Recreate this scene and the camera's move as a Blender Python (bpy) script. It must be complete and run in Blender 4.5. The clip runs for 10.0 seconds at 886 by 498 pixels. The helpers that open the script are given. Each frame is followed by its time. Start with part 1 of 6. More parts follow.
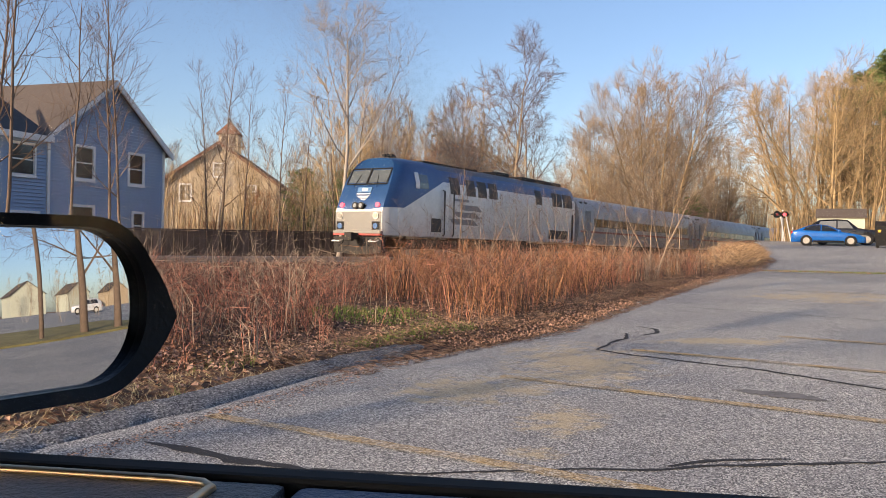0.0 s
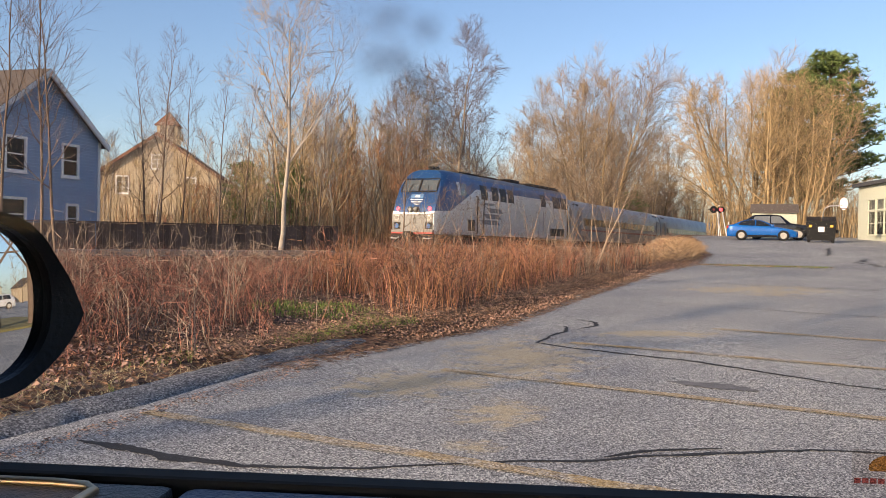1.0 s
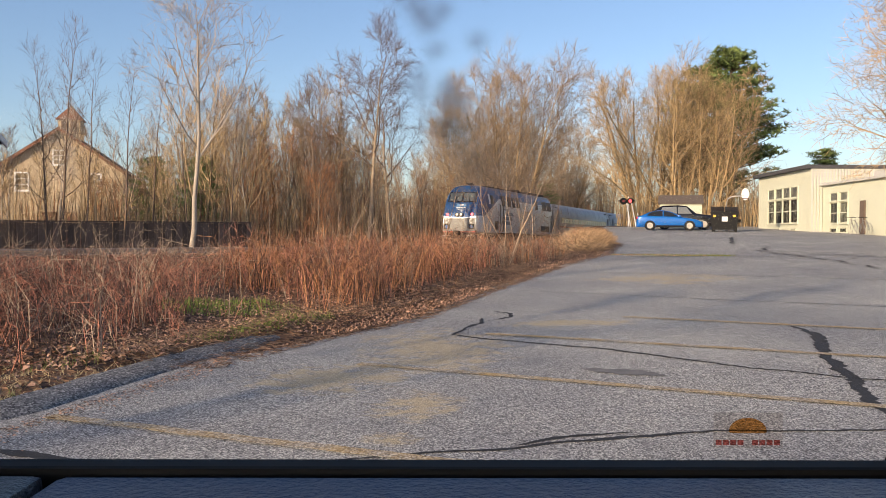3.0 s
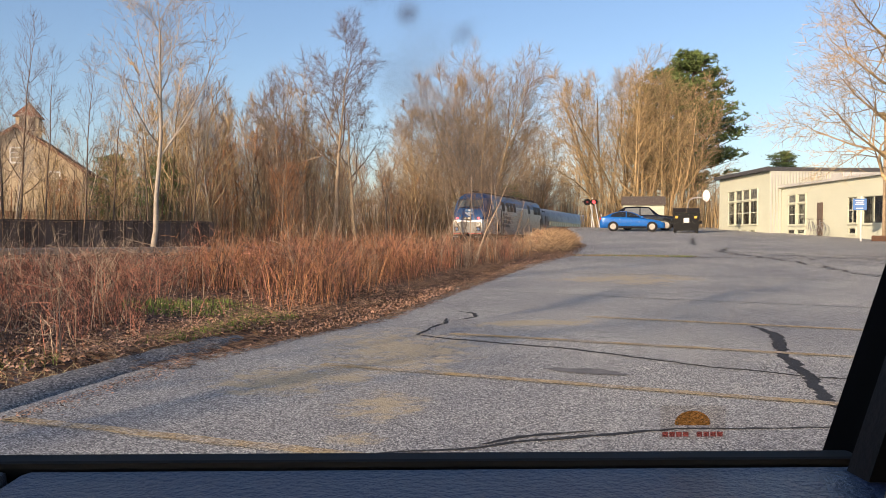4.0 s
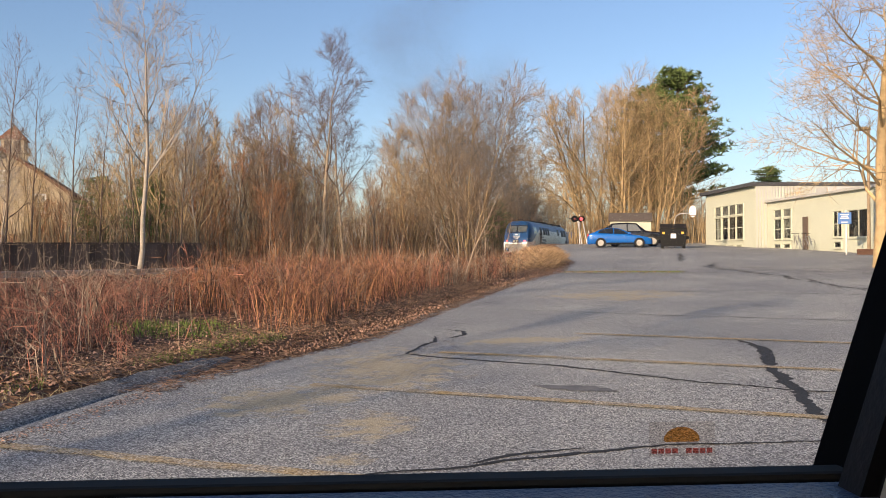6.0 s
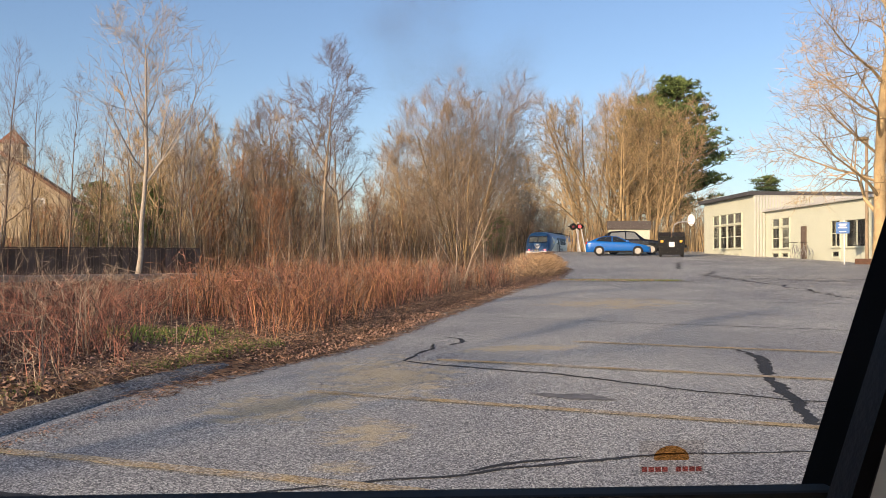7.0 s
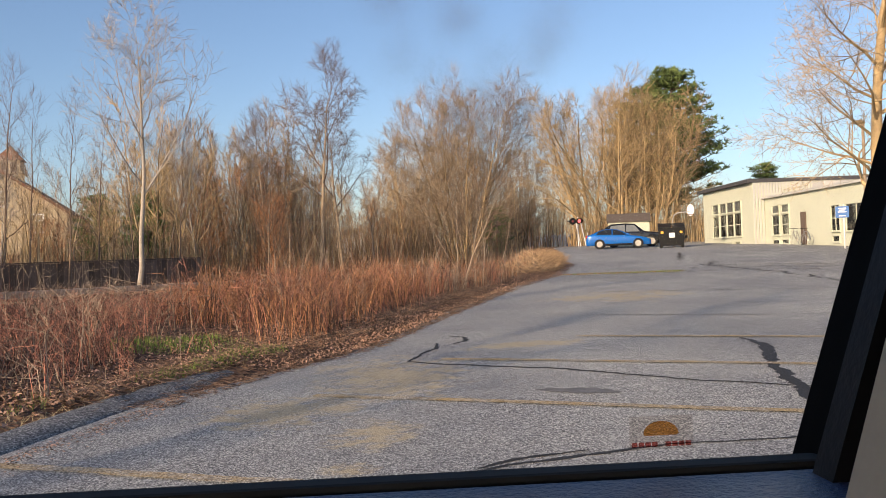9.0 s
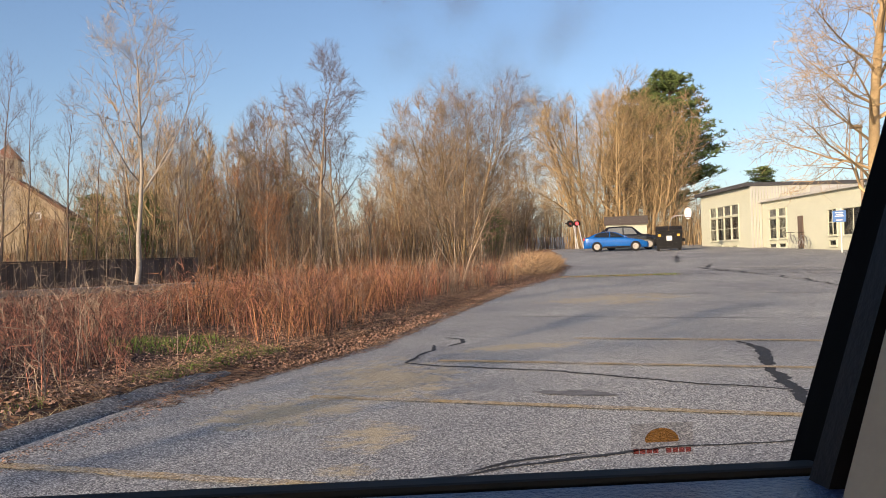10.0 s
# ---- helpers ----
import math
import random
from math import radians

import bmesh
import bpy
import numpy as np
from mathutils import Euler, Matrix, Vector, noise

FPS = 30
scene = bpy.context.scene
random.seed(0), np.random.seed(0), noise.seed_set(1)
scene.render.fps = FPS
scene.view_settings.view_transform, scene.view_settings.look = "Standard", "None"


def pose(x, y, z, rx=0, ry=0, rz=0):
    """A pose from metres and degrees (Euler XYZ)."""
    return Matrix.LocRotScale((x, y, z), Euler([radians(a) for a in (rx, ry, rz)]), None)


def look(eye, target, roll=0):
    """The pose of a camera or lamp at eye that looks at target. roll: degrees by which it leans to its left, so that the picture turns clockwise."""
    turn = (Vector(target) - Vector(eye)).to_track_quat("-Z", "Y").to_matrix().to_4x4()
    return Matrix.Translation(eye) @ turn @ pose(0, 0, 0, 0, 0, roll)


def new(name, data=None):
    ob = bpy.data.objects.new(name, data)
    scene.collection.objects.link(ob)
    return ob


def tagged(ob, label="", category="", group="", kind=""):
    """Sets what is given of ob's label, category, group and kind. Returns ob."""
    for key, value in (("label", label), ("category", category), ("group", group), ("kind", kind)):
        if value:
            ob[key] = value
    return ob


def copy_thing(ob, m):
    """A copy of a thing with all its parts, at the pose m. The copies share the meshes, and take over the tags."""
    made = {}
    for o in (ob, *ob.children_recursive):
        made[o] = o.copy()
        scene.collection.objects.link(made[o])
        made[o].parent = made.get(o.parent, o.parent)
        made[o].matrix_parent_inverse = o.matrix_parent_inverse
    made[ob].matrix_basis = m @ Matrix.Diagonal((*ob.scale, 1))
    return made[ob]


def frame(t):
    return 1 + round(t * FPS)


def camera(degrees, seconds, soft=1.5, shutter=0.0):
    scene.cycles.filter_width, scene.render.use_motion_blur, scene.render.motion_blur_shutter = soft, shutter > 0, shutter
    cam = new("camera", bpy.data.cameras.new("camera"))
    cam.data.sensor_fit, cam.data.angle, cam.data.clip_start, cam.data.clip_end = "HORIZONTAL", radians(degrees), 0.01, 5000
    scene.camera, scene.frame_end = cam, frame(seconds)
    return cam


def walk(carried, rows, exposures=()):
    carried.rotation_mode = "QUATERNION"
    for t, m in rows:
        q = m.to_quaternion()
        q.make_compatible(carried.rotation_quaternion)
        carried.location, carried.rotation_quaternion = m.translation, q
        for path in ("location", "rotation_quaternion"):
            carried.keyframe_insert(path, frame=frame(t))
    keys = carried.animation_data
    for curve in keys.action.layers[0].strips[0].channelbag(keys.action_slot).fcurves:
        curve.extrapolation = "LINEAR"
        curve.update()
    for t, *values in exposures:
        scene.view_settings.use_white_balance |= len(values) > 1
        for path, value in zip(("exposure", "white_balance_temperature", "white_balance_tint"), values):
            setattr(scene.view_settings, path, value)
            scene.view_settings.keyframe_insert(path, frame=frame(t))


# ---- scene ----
# camera held by hand inside a parked vehicle
cam = camera(54.72, 10.0, soft=0.7)
PATH = [
    (0, -0.0192, -0.0438, 1.5693, 89.678, -1.011, 0.002),
    (0.5, -0.0093, -0.0378, 1.5679, 89.617, -1.237, -1.945),
    (1, 0.0068, -0.0435, 1.5717, 89.333, -1.121, -3.76),
    (1.5, 0.0179, -0.0385, 1.5708, 89.355, 0.298, -5.004),
    (2, 0.0261, -0.0308, 1.5693, 89.325, -0.222, -6.566),
    (2.5, 0.024, -0.0508, 1.5692, 89.129, -0.148, -7.861),
    (3, 0.0265, -0.0498, 1.5642, 89.005, -0.301, -9.358),
    (4.5, 0.0273, -0.0711, 1.5649, 89.184, -0.448, -12.315),
    (5, 0.0292, -0.0701, 1.5654, 89.69, -0.324, -12.586),
    (5.5, 0.0299, -0.0608, 1.5618, 89.991, 0.306, -12.456),
    (7, 0.0303, -0.0692, 1.5707, 90.721, -0.183, -12.592),
    (7.5, 0.0309, -0.0822, 1.5713, 90.831, 0.464, -12.88),
    (8, 0.036, -0.0689, 1.5671, 90.953, 0.942, -12.909),
    (8.5, 0.0332, -0.0795, 1.5679, 90.817, 1.074, -12.533),
    (9, 0.0371, -0.077, 1.5633, 90.71, 2.047, -12.522),
    (9.5, 0.0267, -0.0942, 1.5678, 90.687, 1.881, -12.644),
    (10, 0.0291, -0.0876, 1.5681, 90.802, 1.675, -12.699),
]
walk(cam, [(t, pose(x, y, z, rx, ry, rz)) for t, x, y, z, rx, ry, rz in PATH], exposures=[(0.0, 0.46, 6420, 20), (2.0, 0.36, 6420, 19), (10.0, 0.27, 6380, 18)])

# ---- light ----
SUN_EL, SUN_FROM = 17.0, Vector((-0.79, -0.61))
world = bpy.data.worlds.new("sky_world")
scene.world = world
world.use_nodes = True
wn = world.node_tree.nodes
sky = wn.new("ShaderNodeTexSky")
sky.sky_type, sky.sun_disc = "NISHITA", False
sky.sun_elevation = radians(SUN_EL)
sky.sun_rotation = math.atan2(SUN_FROM.x, SUN_FROM.y)
sky.air_density, sky.dust_density, sky.ozone_density = 1.0, 1.1, 2.4
world.node_tree.links.new(sky.outputs[0], wn["Background"].inputs[0])
wn["Background"].inputs[1].default_value = 0.145
sun = new("sun", bpy.data.lights.new("sun", "SUN"))
sun.data.energy, sun.data.angle, sun.data.color = 5.3, radians(0.6), (1.0, 0.77, 0.49)
sun_to = Vector((SUN_FROM.x, SUN_FROM.y, math.tan(radians(SUN_EL)) * SUN_FROM.length)).normalized()
sun.matrix_world = look(sun_to * 200, (0, 0, 0))


# ---- materials ----
def mat(name, rough=0.8, metal=0.0):
    m = bpy.data.materials.new(name)
    m.use_nodes = True
    b = m.node_tree.nodes["Principled BSDF"]
    b.inputs["Roughness"].default_value, b.inputs["Metallic"].default_value = rough, metal
    return m, m.node_tree.nodes, m.node_tree.links, b


def noise_node(n, l, scale, detail=4.0, rough=0.6, vec=None):
    t = n.new("ShaderNodeTexNoise")
    t.inputs["Scale"].default_value, t.inputs["Detail"].default_value, t.inputs["Roughness"].default_value = scale, detail, rough
    if vec is not None:
        l.new(vec, t.inputs["Vector"])
    return t


def ramp(n, l, src, stops):
    r = n.new("ShaderNodeValToRGB")
    while len(r.color_ramp.elements) < len(stops):
        r.color_ramp.elements.new(0.5)
    for e, (p, c) in zip(r.color_ramp.elements, stops):
        e.position, e.color = p, (*c, 1)
    l.new(src, r.inputs[0])
    return r


def mixc(n, l, fac, a, b, mode="MIX"):
    x = n.new("ShaderNodeMix")
    x.data_type, x.blend_type = "RGBA", mode
    for sock, v in ((x.inputs[0], fac), (x.inputs[6], a), (x.inputs[7], b)):
        if hasattr(v, "is_linked"):
            l.new(v, sock)
        elif isinstance(v, tuple):
            sock.default_value = (*v, 1)
        else:
            sock.default_value = v
    return x.outputs[2]


def calc(n, l, op, a, b=None, c=None):
    x = n.new("ShaderNodeMath")
    x.operation = op
    for sock, v in zip(x.inputs, (a, b, c)):
        if v is None:
            continue
        if hasattr(v, "is_linked"):
            l.new(v, sock)
        else:
            sock.default_value = v
    return x.outputs[0]


def bump(n, l, b, src, strength=0.4, dist=0.01):
    k = n.new("ShaderNodeBump")
    k.inputs["Strength"].default_value, k.inputs["Distance"].default_value = strength, dist
    l.new(src, k.inputs["Height"])
    l.new(k.outputs[0], b.inputs["Normal"])


def plain(name, c, rough=0.7, metal=0.0, vary=0.25, scale=6.0, fine=60.0, relief=0.0, island=0.0, rand=0.0):
    """A painted or natural surface: two scales of variation about one colour."""
    m, n, l, b = mat(name, rough, metal)
    co = n.new("ShaderNodeTexCoord").outputs["Object"]
    a = noise_node(n, l, scale, 4, 0.6, co)
    f = noise_node(n, l, fine, 3, 0.6, co)
    v = calc(n, l, "ADD", calc(n, l, "MULTIPLY", a.outputs[0], 0.65), calc(n, l, "MULTIPLY", f.outputs[0], 0.35))
    if island:
        g = n.new("ShaderNodeNewGeometry")
        v = calc(n, l, "ADD", v, calc(n, l, "MULTIPLY", calc(n, l, "SUBTRACT", g.outputs["Random Per Island"], 0.5), island))
    if rand:
        o = n.new("ShaderNodeObjectInfo")
        v = calc(n, l, "ADD", v, calc(n, l, "MULTIPLY", calc(n, l, "SUBTRACT", o.outputs["Random"], 0.5), rand))
    lo, hi = tuple(max(0, k * (1 - vary)) for k in c), tuple(min(1, k * (1 + vary)) for k in c)
    r = ramp(n, l, v, [(0.25, lo), (0.75, hi)])
    l.new(r.outputs[0], b.inputs["Base Color"])
    if relief:
        bump(n, l, b, f.outputs[0], relief, 0.01)
    return m


def glow(name, c, strength):
    m, n, l, b = mat(name, 0.3)
    b.inputs["Base Color"].default_value = (*c, 1)
    b.inputs["Emission Color"].default_value = (*c, 1)
    b.inputs["Emission Strength"].default_value = strength
    return m


def asphalt_mat():
    m, n, l, b = mat("weathered_asphalt", 0.9)
    co = n.new("ShaderNodeTexCoord").outputs["Object"]
    grit = n.new("ShaderNodeTexVoronoi")
    grit.inputs["Scale"].default_value = 105
    l.new(co, grit.inputs["Vector"])
    speck = ramp(n, l, grit.outputs["Color"], [(0.12, (0.045, 0.046, 0.05)), (0.5, (0.25, 0.25, 0.25)), (0.92, (0.80, 0.79, 0.75))])
    big = noise_node(n, l, 0.35, 5, 0.6, co)
    tone = ramp(n, l, big.outputs[0], [(0.3, (0.66, 0.67, 0.70)), (0.7, (1.18, 1.16, 1.08))])
    base = mixc(n, l, 1.0, speck.outputs[0], tone.outputs[0], "MULTIPLY")
    # drifts of pale sand swept against the near stalls
    sx = n.new("ShaderNodeSeparateXYZ")
    l.new(co, sx.inputs[0])
    sand_n = noise_node(n, l, 1.3, 6, 0.7, co)
    def blot(x, y, rx, ry):
        dx = calc(n, l, "DIVIDE", calc(n, l, "SUBTRACT", sx.outputs[0], x), rx)
        dy = calc(n, l, "DIVIDE", calc(n, l, "SUBTRACT", sx.outputs[1], y), ry)
        d = calc(n, l, "ADD", calc(n, l, "MULTIPLY", dx, dx), calc(n, l, "MULTIPLY", dy, dy))
        return calc(n, l, "MAXIMUM", calc(n, l, "SUBTRACT", 1.0, d), 0.0)
    s = None
    for q in ((0.3, 7.9, 1.1, 1.1), (1.5, 9.4, 1.3, 2.3), (0.9, 6.7, 0.6, 0.9), (0.62, 5.75, 0.3, 0.3), (8.0, 18.0, 2.5, 2.2), (3.5, 11.2, 1.6, 0.5)):
        k = blot(*q)
        s = k if s is None else calc(n, l, "MAXIMUM", s, k)
    mid_n = noise_node(n, l, 5.5, 6, 0.75, co)
    drift_n = calc(n, l, "ADD", calc(n, l, "MULTIPLY", sand_n.outputs[0], 0.45), calc(n, l, "MULTIPLY", mid_n.outputs[0], 0.55))
    patchy = calc(n, l, "ADD", calc(n, l, "MULTIPLY", s, 0.6), calc(n, l, "MULTIPLY", calc(n, l, "SUBTRACT", drift_n, 0.5), 2.6))
    sand = ramp(n, l, patchy, [(0.34, (0, 0, 0)), (0.62, (0.9, 0.9, 0.9))])
    grains = ramp(n, l, grit.outputs["Color"], [(0.1, (0.26, 0.21, 0.13)), (0.9, (0.62, 0.51, 0.33))])
    base = mixc(n, l, sand.outputs[0], base, grains.outputs[0])
    l.new(base, b.inputs["Base Color"])
    bump(n, l, b, grit.outputs["Distance"], 0.6, 0.006)
    return m


ASPHALT = asphalt_mat()


def kerb_mat():
    m, n, l, b = mat("asphalt_kerb", 0.95)
    co = n.new("ShaderNodeTexCoord").outputs["Object"]
    grit = n.new("ShaderNodeTexVoronoi")
    grit.inputs["Scale"].default_value = 75
    l.new(co, grit.inputs["Vector"])
    speck = ramp(n, l, grit.outputs["Color"], [(0.15, (0.06, 0.061, 0.066)), (0.55, (0.20, 0.20, 0.205)), (0.95, (0.58, 0.57, 0.55))])
    w = noise_node(n, l, 2.5, 6, 0.7, co)
    tone = ramp(n, l, w.outputs[0], [(0.3, (0.55, 0.56, 0.6)), (0.7, (1.15, 1.13, 1.08))])
    l.new(mixc(n, l, 1.0, speck.outputs[0], tone.outputs[0], "MULTIPLY"), b.inputs["Base Color"])
    bump(n, l, b, grit.outputs["Distance"], 0.9, 0.012)
    return m


BERM = kerb_mat()
TAR = plain("crack_sealant_tar", (0.019, 0.019, 0.020), 0.8, 0, 0.4, 8, 80, 0.3)


def worn_paint():
    """Yellow paint worn through to the asphalt grit in flecks."""
    m, n, l, b = mat("worn_line_paint", 0.9)
    co = n.new("ShaderNodeTexCoord").outputs["Object"]
    grit = n.new("ShaderNodeTexVoronoi")
    grit.inputs["Scale"].default_value = 82
    l.new(co, grit.inputs["Vector"])
    speck = ramp(n, l, grit.outputs["Color"], [(0.12, (0.05, 0.05, 0.05)), (0.5, (0.25, 0.245, 0.235)), (0.92, (0.75, 0.72, 0.65))])
    paint = ramp(n, l, grit.outputs["Color"], [(0.12, (0.26, 0.16, 0.04)), (0.9, (0.60, 0.41, 0.14))])
    a = noise_node(n, l, 60, 4, 0.75, co)
    c = noise_node(n, l, 2.6, 5, 0.7, co)
    f = calc(n, l, "ADD", calc(n, l, "MULTIPLY", a.outputs[0], 0.55), calc(n, l, "MULTIPLY", c.outputs[0], 0.65))
    k = ramp(n, l, f, [(0.48, (0.1, 0.1, 0.1)), (0.72, (0.9, 0.9, 0.9))])
    l.new(mixc(n, l, k.outputs[0], speck.outputs[0], paint.outputs[0]), b.inputs["Base Color"])
    bump(n, l, b, grit.outputs["Distance"], 0.5, 0.005)
    return m


WORN = worn_paint()


def soil_mat():
    m, n, l, b = mat("leaf_littered_soil", 0.95)
    co = n.new("ShaderNodeTexCoord").outputs["Object"]
    v = n.new("ShaderNodeTexVoronoi")
    v.inputs["Scale"].default_value = 14
    l.new(co, v.inputs["Vector"])
    a = noise_node(n, l, 1.2, 6, 0.7, co)
    c = ramp(n, l, v.outputs["Color"], [(0.2, (0.06, 0.032, 0.02)), (0.5, (0.19, 0.10, 0.055)), (0.8, (0.36, 0.22, 0.12))])
    t = ramp(n, l, a.outputs[0], [(0.35, (0.6, 0.55, 0.5)), (0.65, (1.15, 1.05, 0.95))])
    l.new(mixc(n, l, 1.0, c.outputs[0], t.outputs[0], "MULTIPLY"), b.inputs["Base Color"])
    bump(n, l, b, v.outputs["Distance"], 0.9, 0.03)
    return m


SOIL = soil_mat()
BARK_GREY = plain("grey_bark", (0.30, 0.225, 0.15), 0.9, 0, 0.5, 3, 40, 0.5, 0.7)
BARK_TAN = plain("sunlit_tan_bark", (0.37, 0.265, 0.14), 0.9, 0, 0.55, 3, 40, 0.4, 0.8)
BARK_PALE = plain("pale_birch_bark", (0.37, 0.32, 0.265), 0.85, 0, 0.3, 5, 30, 0.4, 0.2)
BARK_DARK = plain("dark_bark", (0.15, 0.105, 0.075), 0.9, 0, 0.35, 3, 40, 0.5, 0.3)
STEM_RED = plain("red_bramble_stem", (0.29, 0.12, 0.075), 0.75, 0, 0.75, 2, 20, 0, 1.0)
STEM_ORANGE = plain("orange_shrub_stem", (0.30, 0.14, 0.062), 0.75, 0, 0.75, 2, 20, 0, 1.0)
STEM_GREY = plain("grey_dead_stem", (0.36, 0.27, 0.19), 0.85, 0, 0.3, 2, 20, 0, 0.7)
# near-black brown: the shade between the brush stems, put into the colour
STEM_SHADE = plain("shade_toned_bramble_stem", (0.085, 0.05, 0.038), 0.8, 0, 0.5, 2, 20, 0, 0.8)
LEAF_DEAD = plain("dead_leaf", (0.35, 0.21, 0.14), 0.85, 0, 0.75, 2, 20, 0, 1.3)
TWIG_BROWN = plain("fallen_brown_twig", (0.17, 0.11, 0.075), 0.85, 0, 0.6, 2, 20, 0, 1.2)
STALK_TAN = plain("dry_tan_stalk", (0.38, 0.25, 0.14), 0.85, 0, 0.4, 2, 20, 0, 1.0)
STRAW = plain("dry_straw_grass", (0.58, 0.45, 0.23), 0.85, 0, 0.3, 2, 20, 0, 0.8)
GRASS = plain("spring_grass", (0.16, 0.21, 0.042), 0.8, 0, 0.3, 2, 20, 0, 0.8)
NEEDLE = plain("pine_needles", (0.125, 0.175, 0.05), 0.8, 0, 0.4, 1, 10, 0, 0.9)
WOOD_DARK = plain("weathered_dark_fence_wood", (0.115, 0.082, 0.064), 0.9, 0, 0.35, 2, 25, 0.4, 0, 0.5)
SIDING = plain("blue_clapboard", (0.28, 0.375, 0.52), 0.7, 0, 0.1, 1.5, 30, 0.15, 0, 0.25)
TRIM = plain("white_trim_paint", (0.78, 0.77, 0.74), 0.6, 0, 0.06, 2, 30)
SHINGLE = plain("brown_roof_shingle", (0.085, 0.068, 0.058), 0.95, 0, 0.3, 4, 30, 0.5, 0, 0.4)
SHINGLE_DARK = plain("charcoal_roof_shingle", (0.06, 0.06, 0.065), 0.95, 0, 0.3, 4, 30, 0.5)
CREAM = plain("cream_painted_wall", (0.55, 0.565, 0.45), 0.8, 0, 0.10, 1, 20, 0.1)
BARN = plain("weathered_cream_barn", (0.50, 0.40, 0.27), 0.9, 0, 0.15, 1.5, 20, 0.2)
RUSTROOF = plain("red_brown_barn_roof", (0.20, 0.095, 0.06), 0.9, 0, 0.25, 2, 20, 0.3)
CORRUGATED = plain("corrugated_metal", (0.55, 0.54, 0.51), 0.5, 0.2, 0.1, 2, 20)
BLACK = plain("black_plastic", (0.007, 0.007, 0.008), 0.38, 0, 0.2, 10, 200, 0.15)
RUBBER = plain("black_rubber", (0.015, 0.015, 0.016), 0.85, 0, 0.2, 10, 100)
STEEL = plain("worn_steel", (0.42, 0.40, 0.38), 0.35, 0.9, 0.2, 5, 40)
RUST = plain("rusty_steel", (0.16, 0.085, 0.055), 0.85, 0.2, 0.35, 5, 40, 0.3)
BALLAST = plain("ballast_stone", (0.12, 0.09, 0.07), 0.95, 0, 0.35, 6, 30, 0.6, 0.8)
GLASS_DARK = plain("dark_window_glass", (0.02, 0.023, 0.028), 0.06, 0, 0.1, 1, 5)
CLOUDY = plain("light_window_glass", (0.16, 0.17, 0.17), 0.08, 0, 0.15, 1, 5)


def part(name, bm, material, parent=None, label=""):
    me = bpy.data.meshes.new(name)
    bm.to_mesh(me)
    bm.free()
    for m in (material if isinstance(material, (list, tuple)) else [material]):
        me.materials.append(m)
    ob = new(name, me)
    if parent is not None:
        ob.parent = parent
    if label:
        ob["label"] = label
    return ob


def empty(name, m, label, category, group="", kind=""):
    ob = new(name)
    ob.matrix_world = m
    return tagged(ob, label, category, group, kind)


def box(bm, x0, x1, y0, y1, z0, z1, bevel=0.0, m=None):
    b2 = bmesh.new() if bevel else bm
    vs = [b2.verts.new((x, y, z)) for x in (x0, x1) for y in (y0, y1) for z in (z0, z1)]
    for f in ((0, 1, 3, 2), (4, 6, 7, 5), (0, 4, 5, 1), (2, 3, 7, 6), (0, 2, 6, 4), (1, 5, 7, 3)):
        b2.faces.new([vs[i] for i in f])
    if bevel:
        bmesh.ops.bevel(b2, geom=b2.edges[:], offset=bevel, segments=2, affect="EDGES", profile=0.6)
        b2.normal_update()
        tmp = {}
        for v in b2.verts:
            tmp[v] = bm.verts.new(v.co)
        for f in b2.faces:
            bm.faces.new([tmp[v] for v in f.verts])
        out = list(tmp.values())
        b2.free()
    else:
        out = vs
    if m is not None:
        for v in out:
            v.co = m @ v.co
    return out


def boxed(x0, x1, y0, y1, z0, z1, bevel=0.0, m=None):
    bm = bmesh.new()
    box(bm, x0, x1, y0, y1, z0, z1, bevel, m)
    return bm


def tube(bm, pts, radii, sides=5, cap=True):
    """A swept tube through pts with the given radii."""
    rings = []
    up = Vector((0.13, 0.31, 0.94))
    for i, (p, r) in enumerate(zip(pts, radii)):
        d = (pts[min(i + 1, len(pts) - 1)] - pts[max(i - 1, 0)]).normalized()
        a = d.cross(up)
        if a.length < 0.05:
            a = d.cross(Vector((1, 0, 0)))
        a.normalize()
        c = d.cross(a)
        rings.append([bm.verts.new(p + (a * math.cos(k * math.tau / sides) + c * math.sin(k * math.tau / sides)) * r) for k in range(sides)])
    for q, w in zip(rings, rings[1:]):
        for k in range(sides):
            bm.faces.new((q[k], q[(k + 1) % sides], w[(k + 1) % sides], w[k]))
    if cap and sides > 2:
        bm.faces.new(rings[0][::-1])
        bm.faces.new(rings[-1])


def prism(bm, poly, y0, y1, axis="y"):
    """A polygon in the xz plane (or xy for axis z) pushed from y0 to y1."""
    mk = (lambda p, d: (p[0], d, p[1])) if axis == "y" else ((lambda p, d: (p[0], p[1], d)) if axis == "z" else (lambda p, d: (d, p[0], p[1])))
    a = [bm.verts.new(mk(p, y0)) for p in poly]
    b = [bm.verts.new(mk(p, y1)) for p in poly]
    k = len(poly)
    bm.faces.new(a)
    bm.faces.new(b[::-1])
    for i in range(k):
        bm.faces.new((a[i], b[i], b[(i + 1) % k], a[(i + 1) % k]))
    bmesh.ops.recalc_face_normals(bm, faces=bm.faces[:])


def disc(bm, c, n, r, depth=0.02, sides=18):
    n = Vector(n).normalized()
    tube(bm, [Vector(c), Vector(c) + n * depth], [r, r], sides)


def smooth(ob, angle=40):
    for p in ob.data.polygons:
        p.use_smooth = True
    bm = bmesh.new()
    bm.from_mesh(ob.data)
    for e in bm.edges:
        e.smooth = len(e.link_faces) == 2 and e.calc_face_angle(0) < radians(angle)
    bm.to_mesh(ob.data)
    bm.free()
    return ob


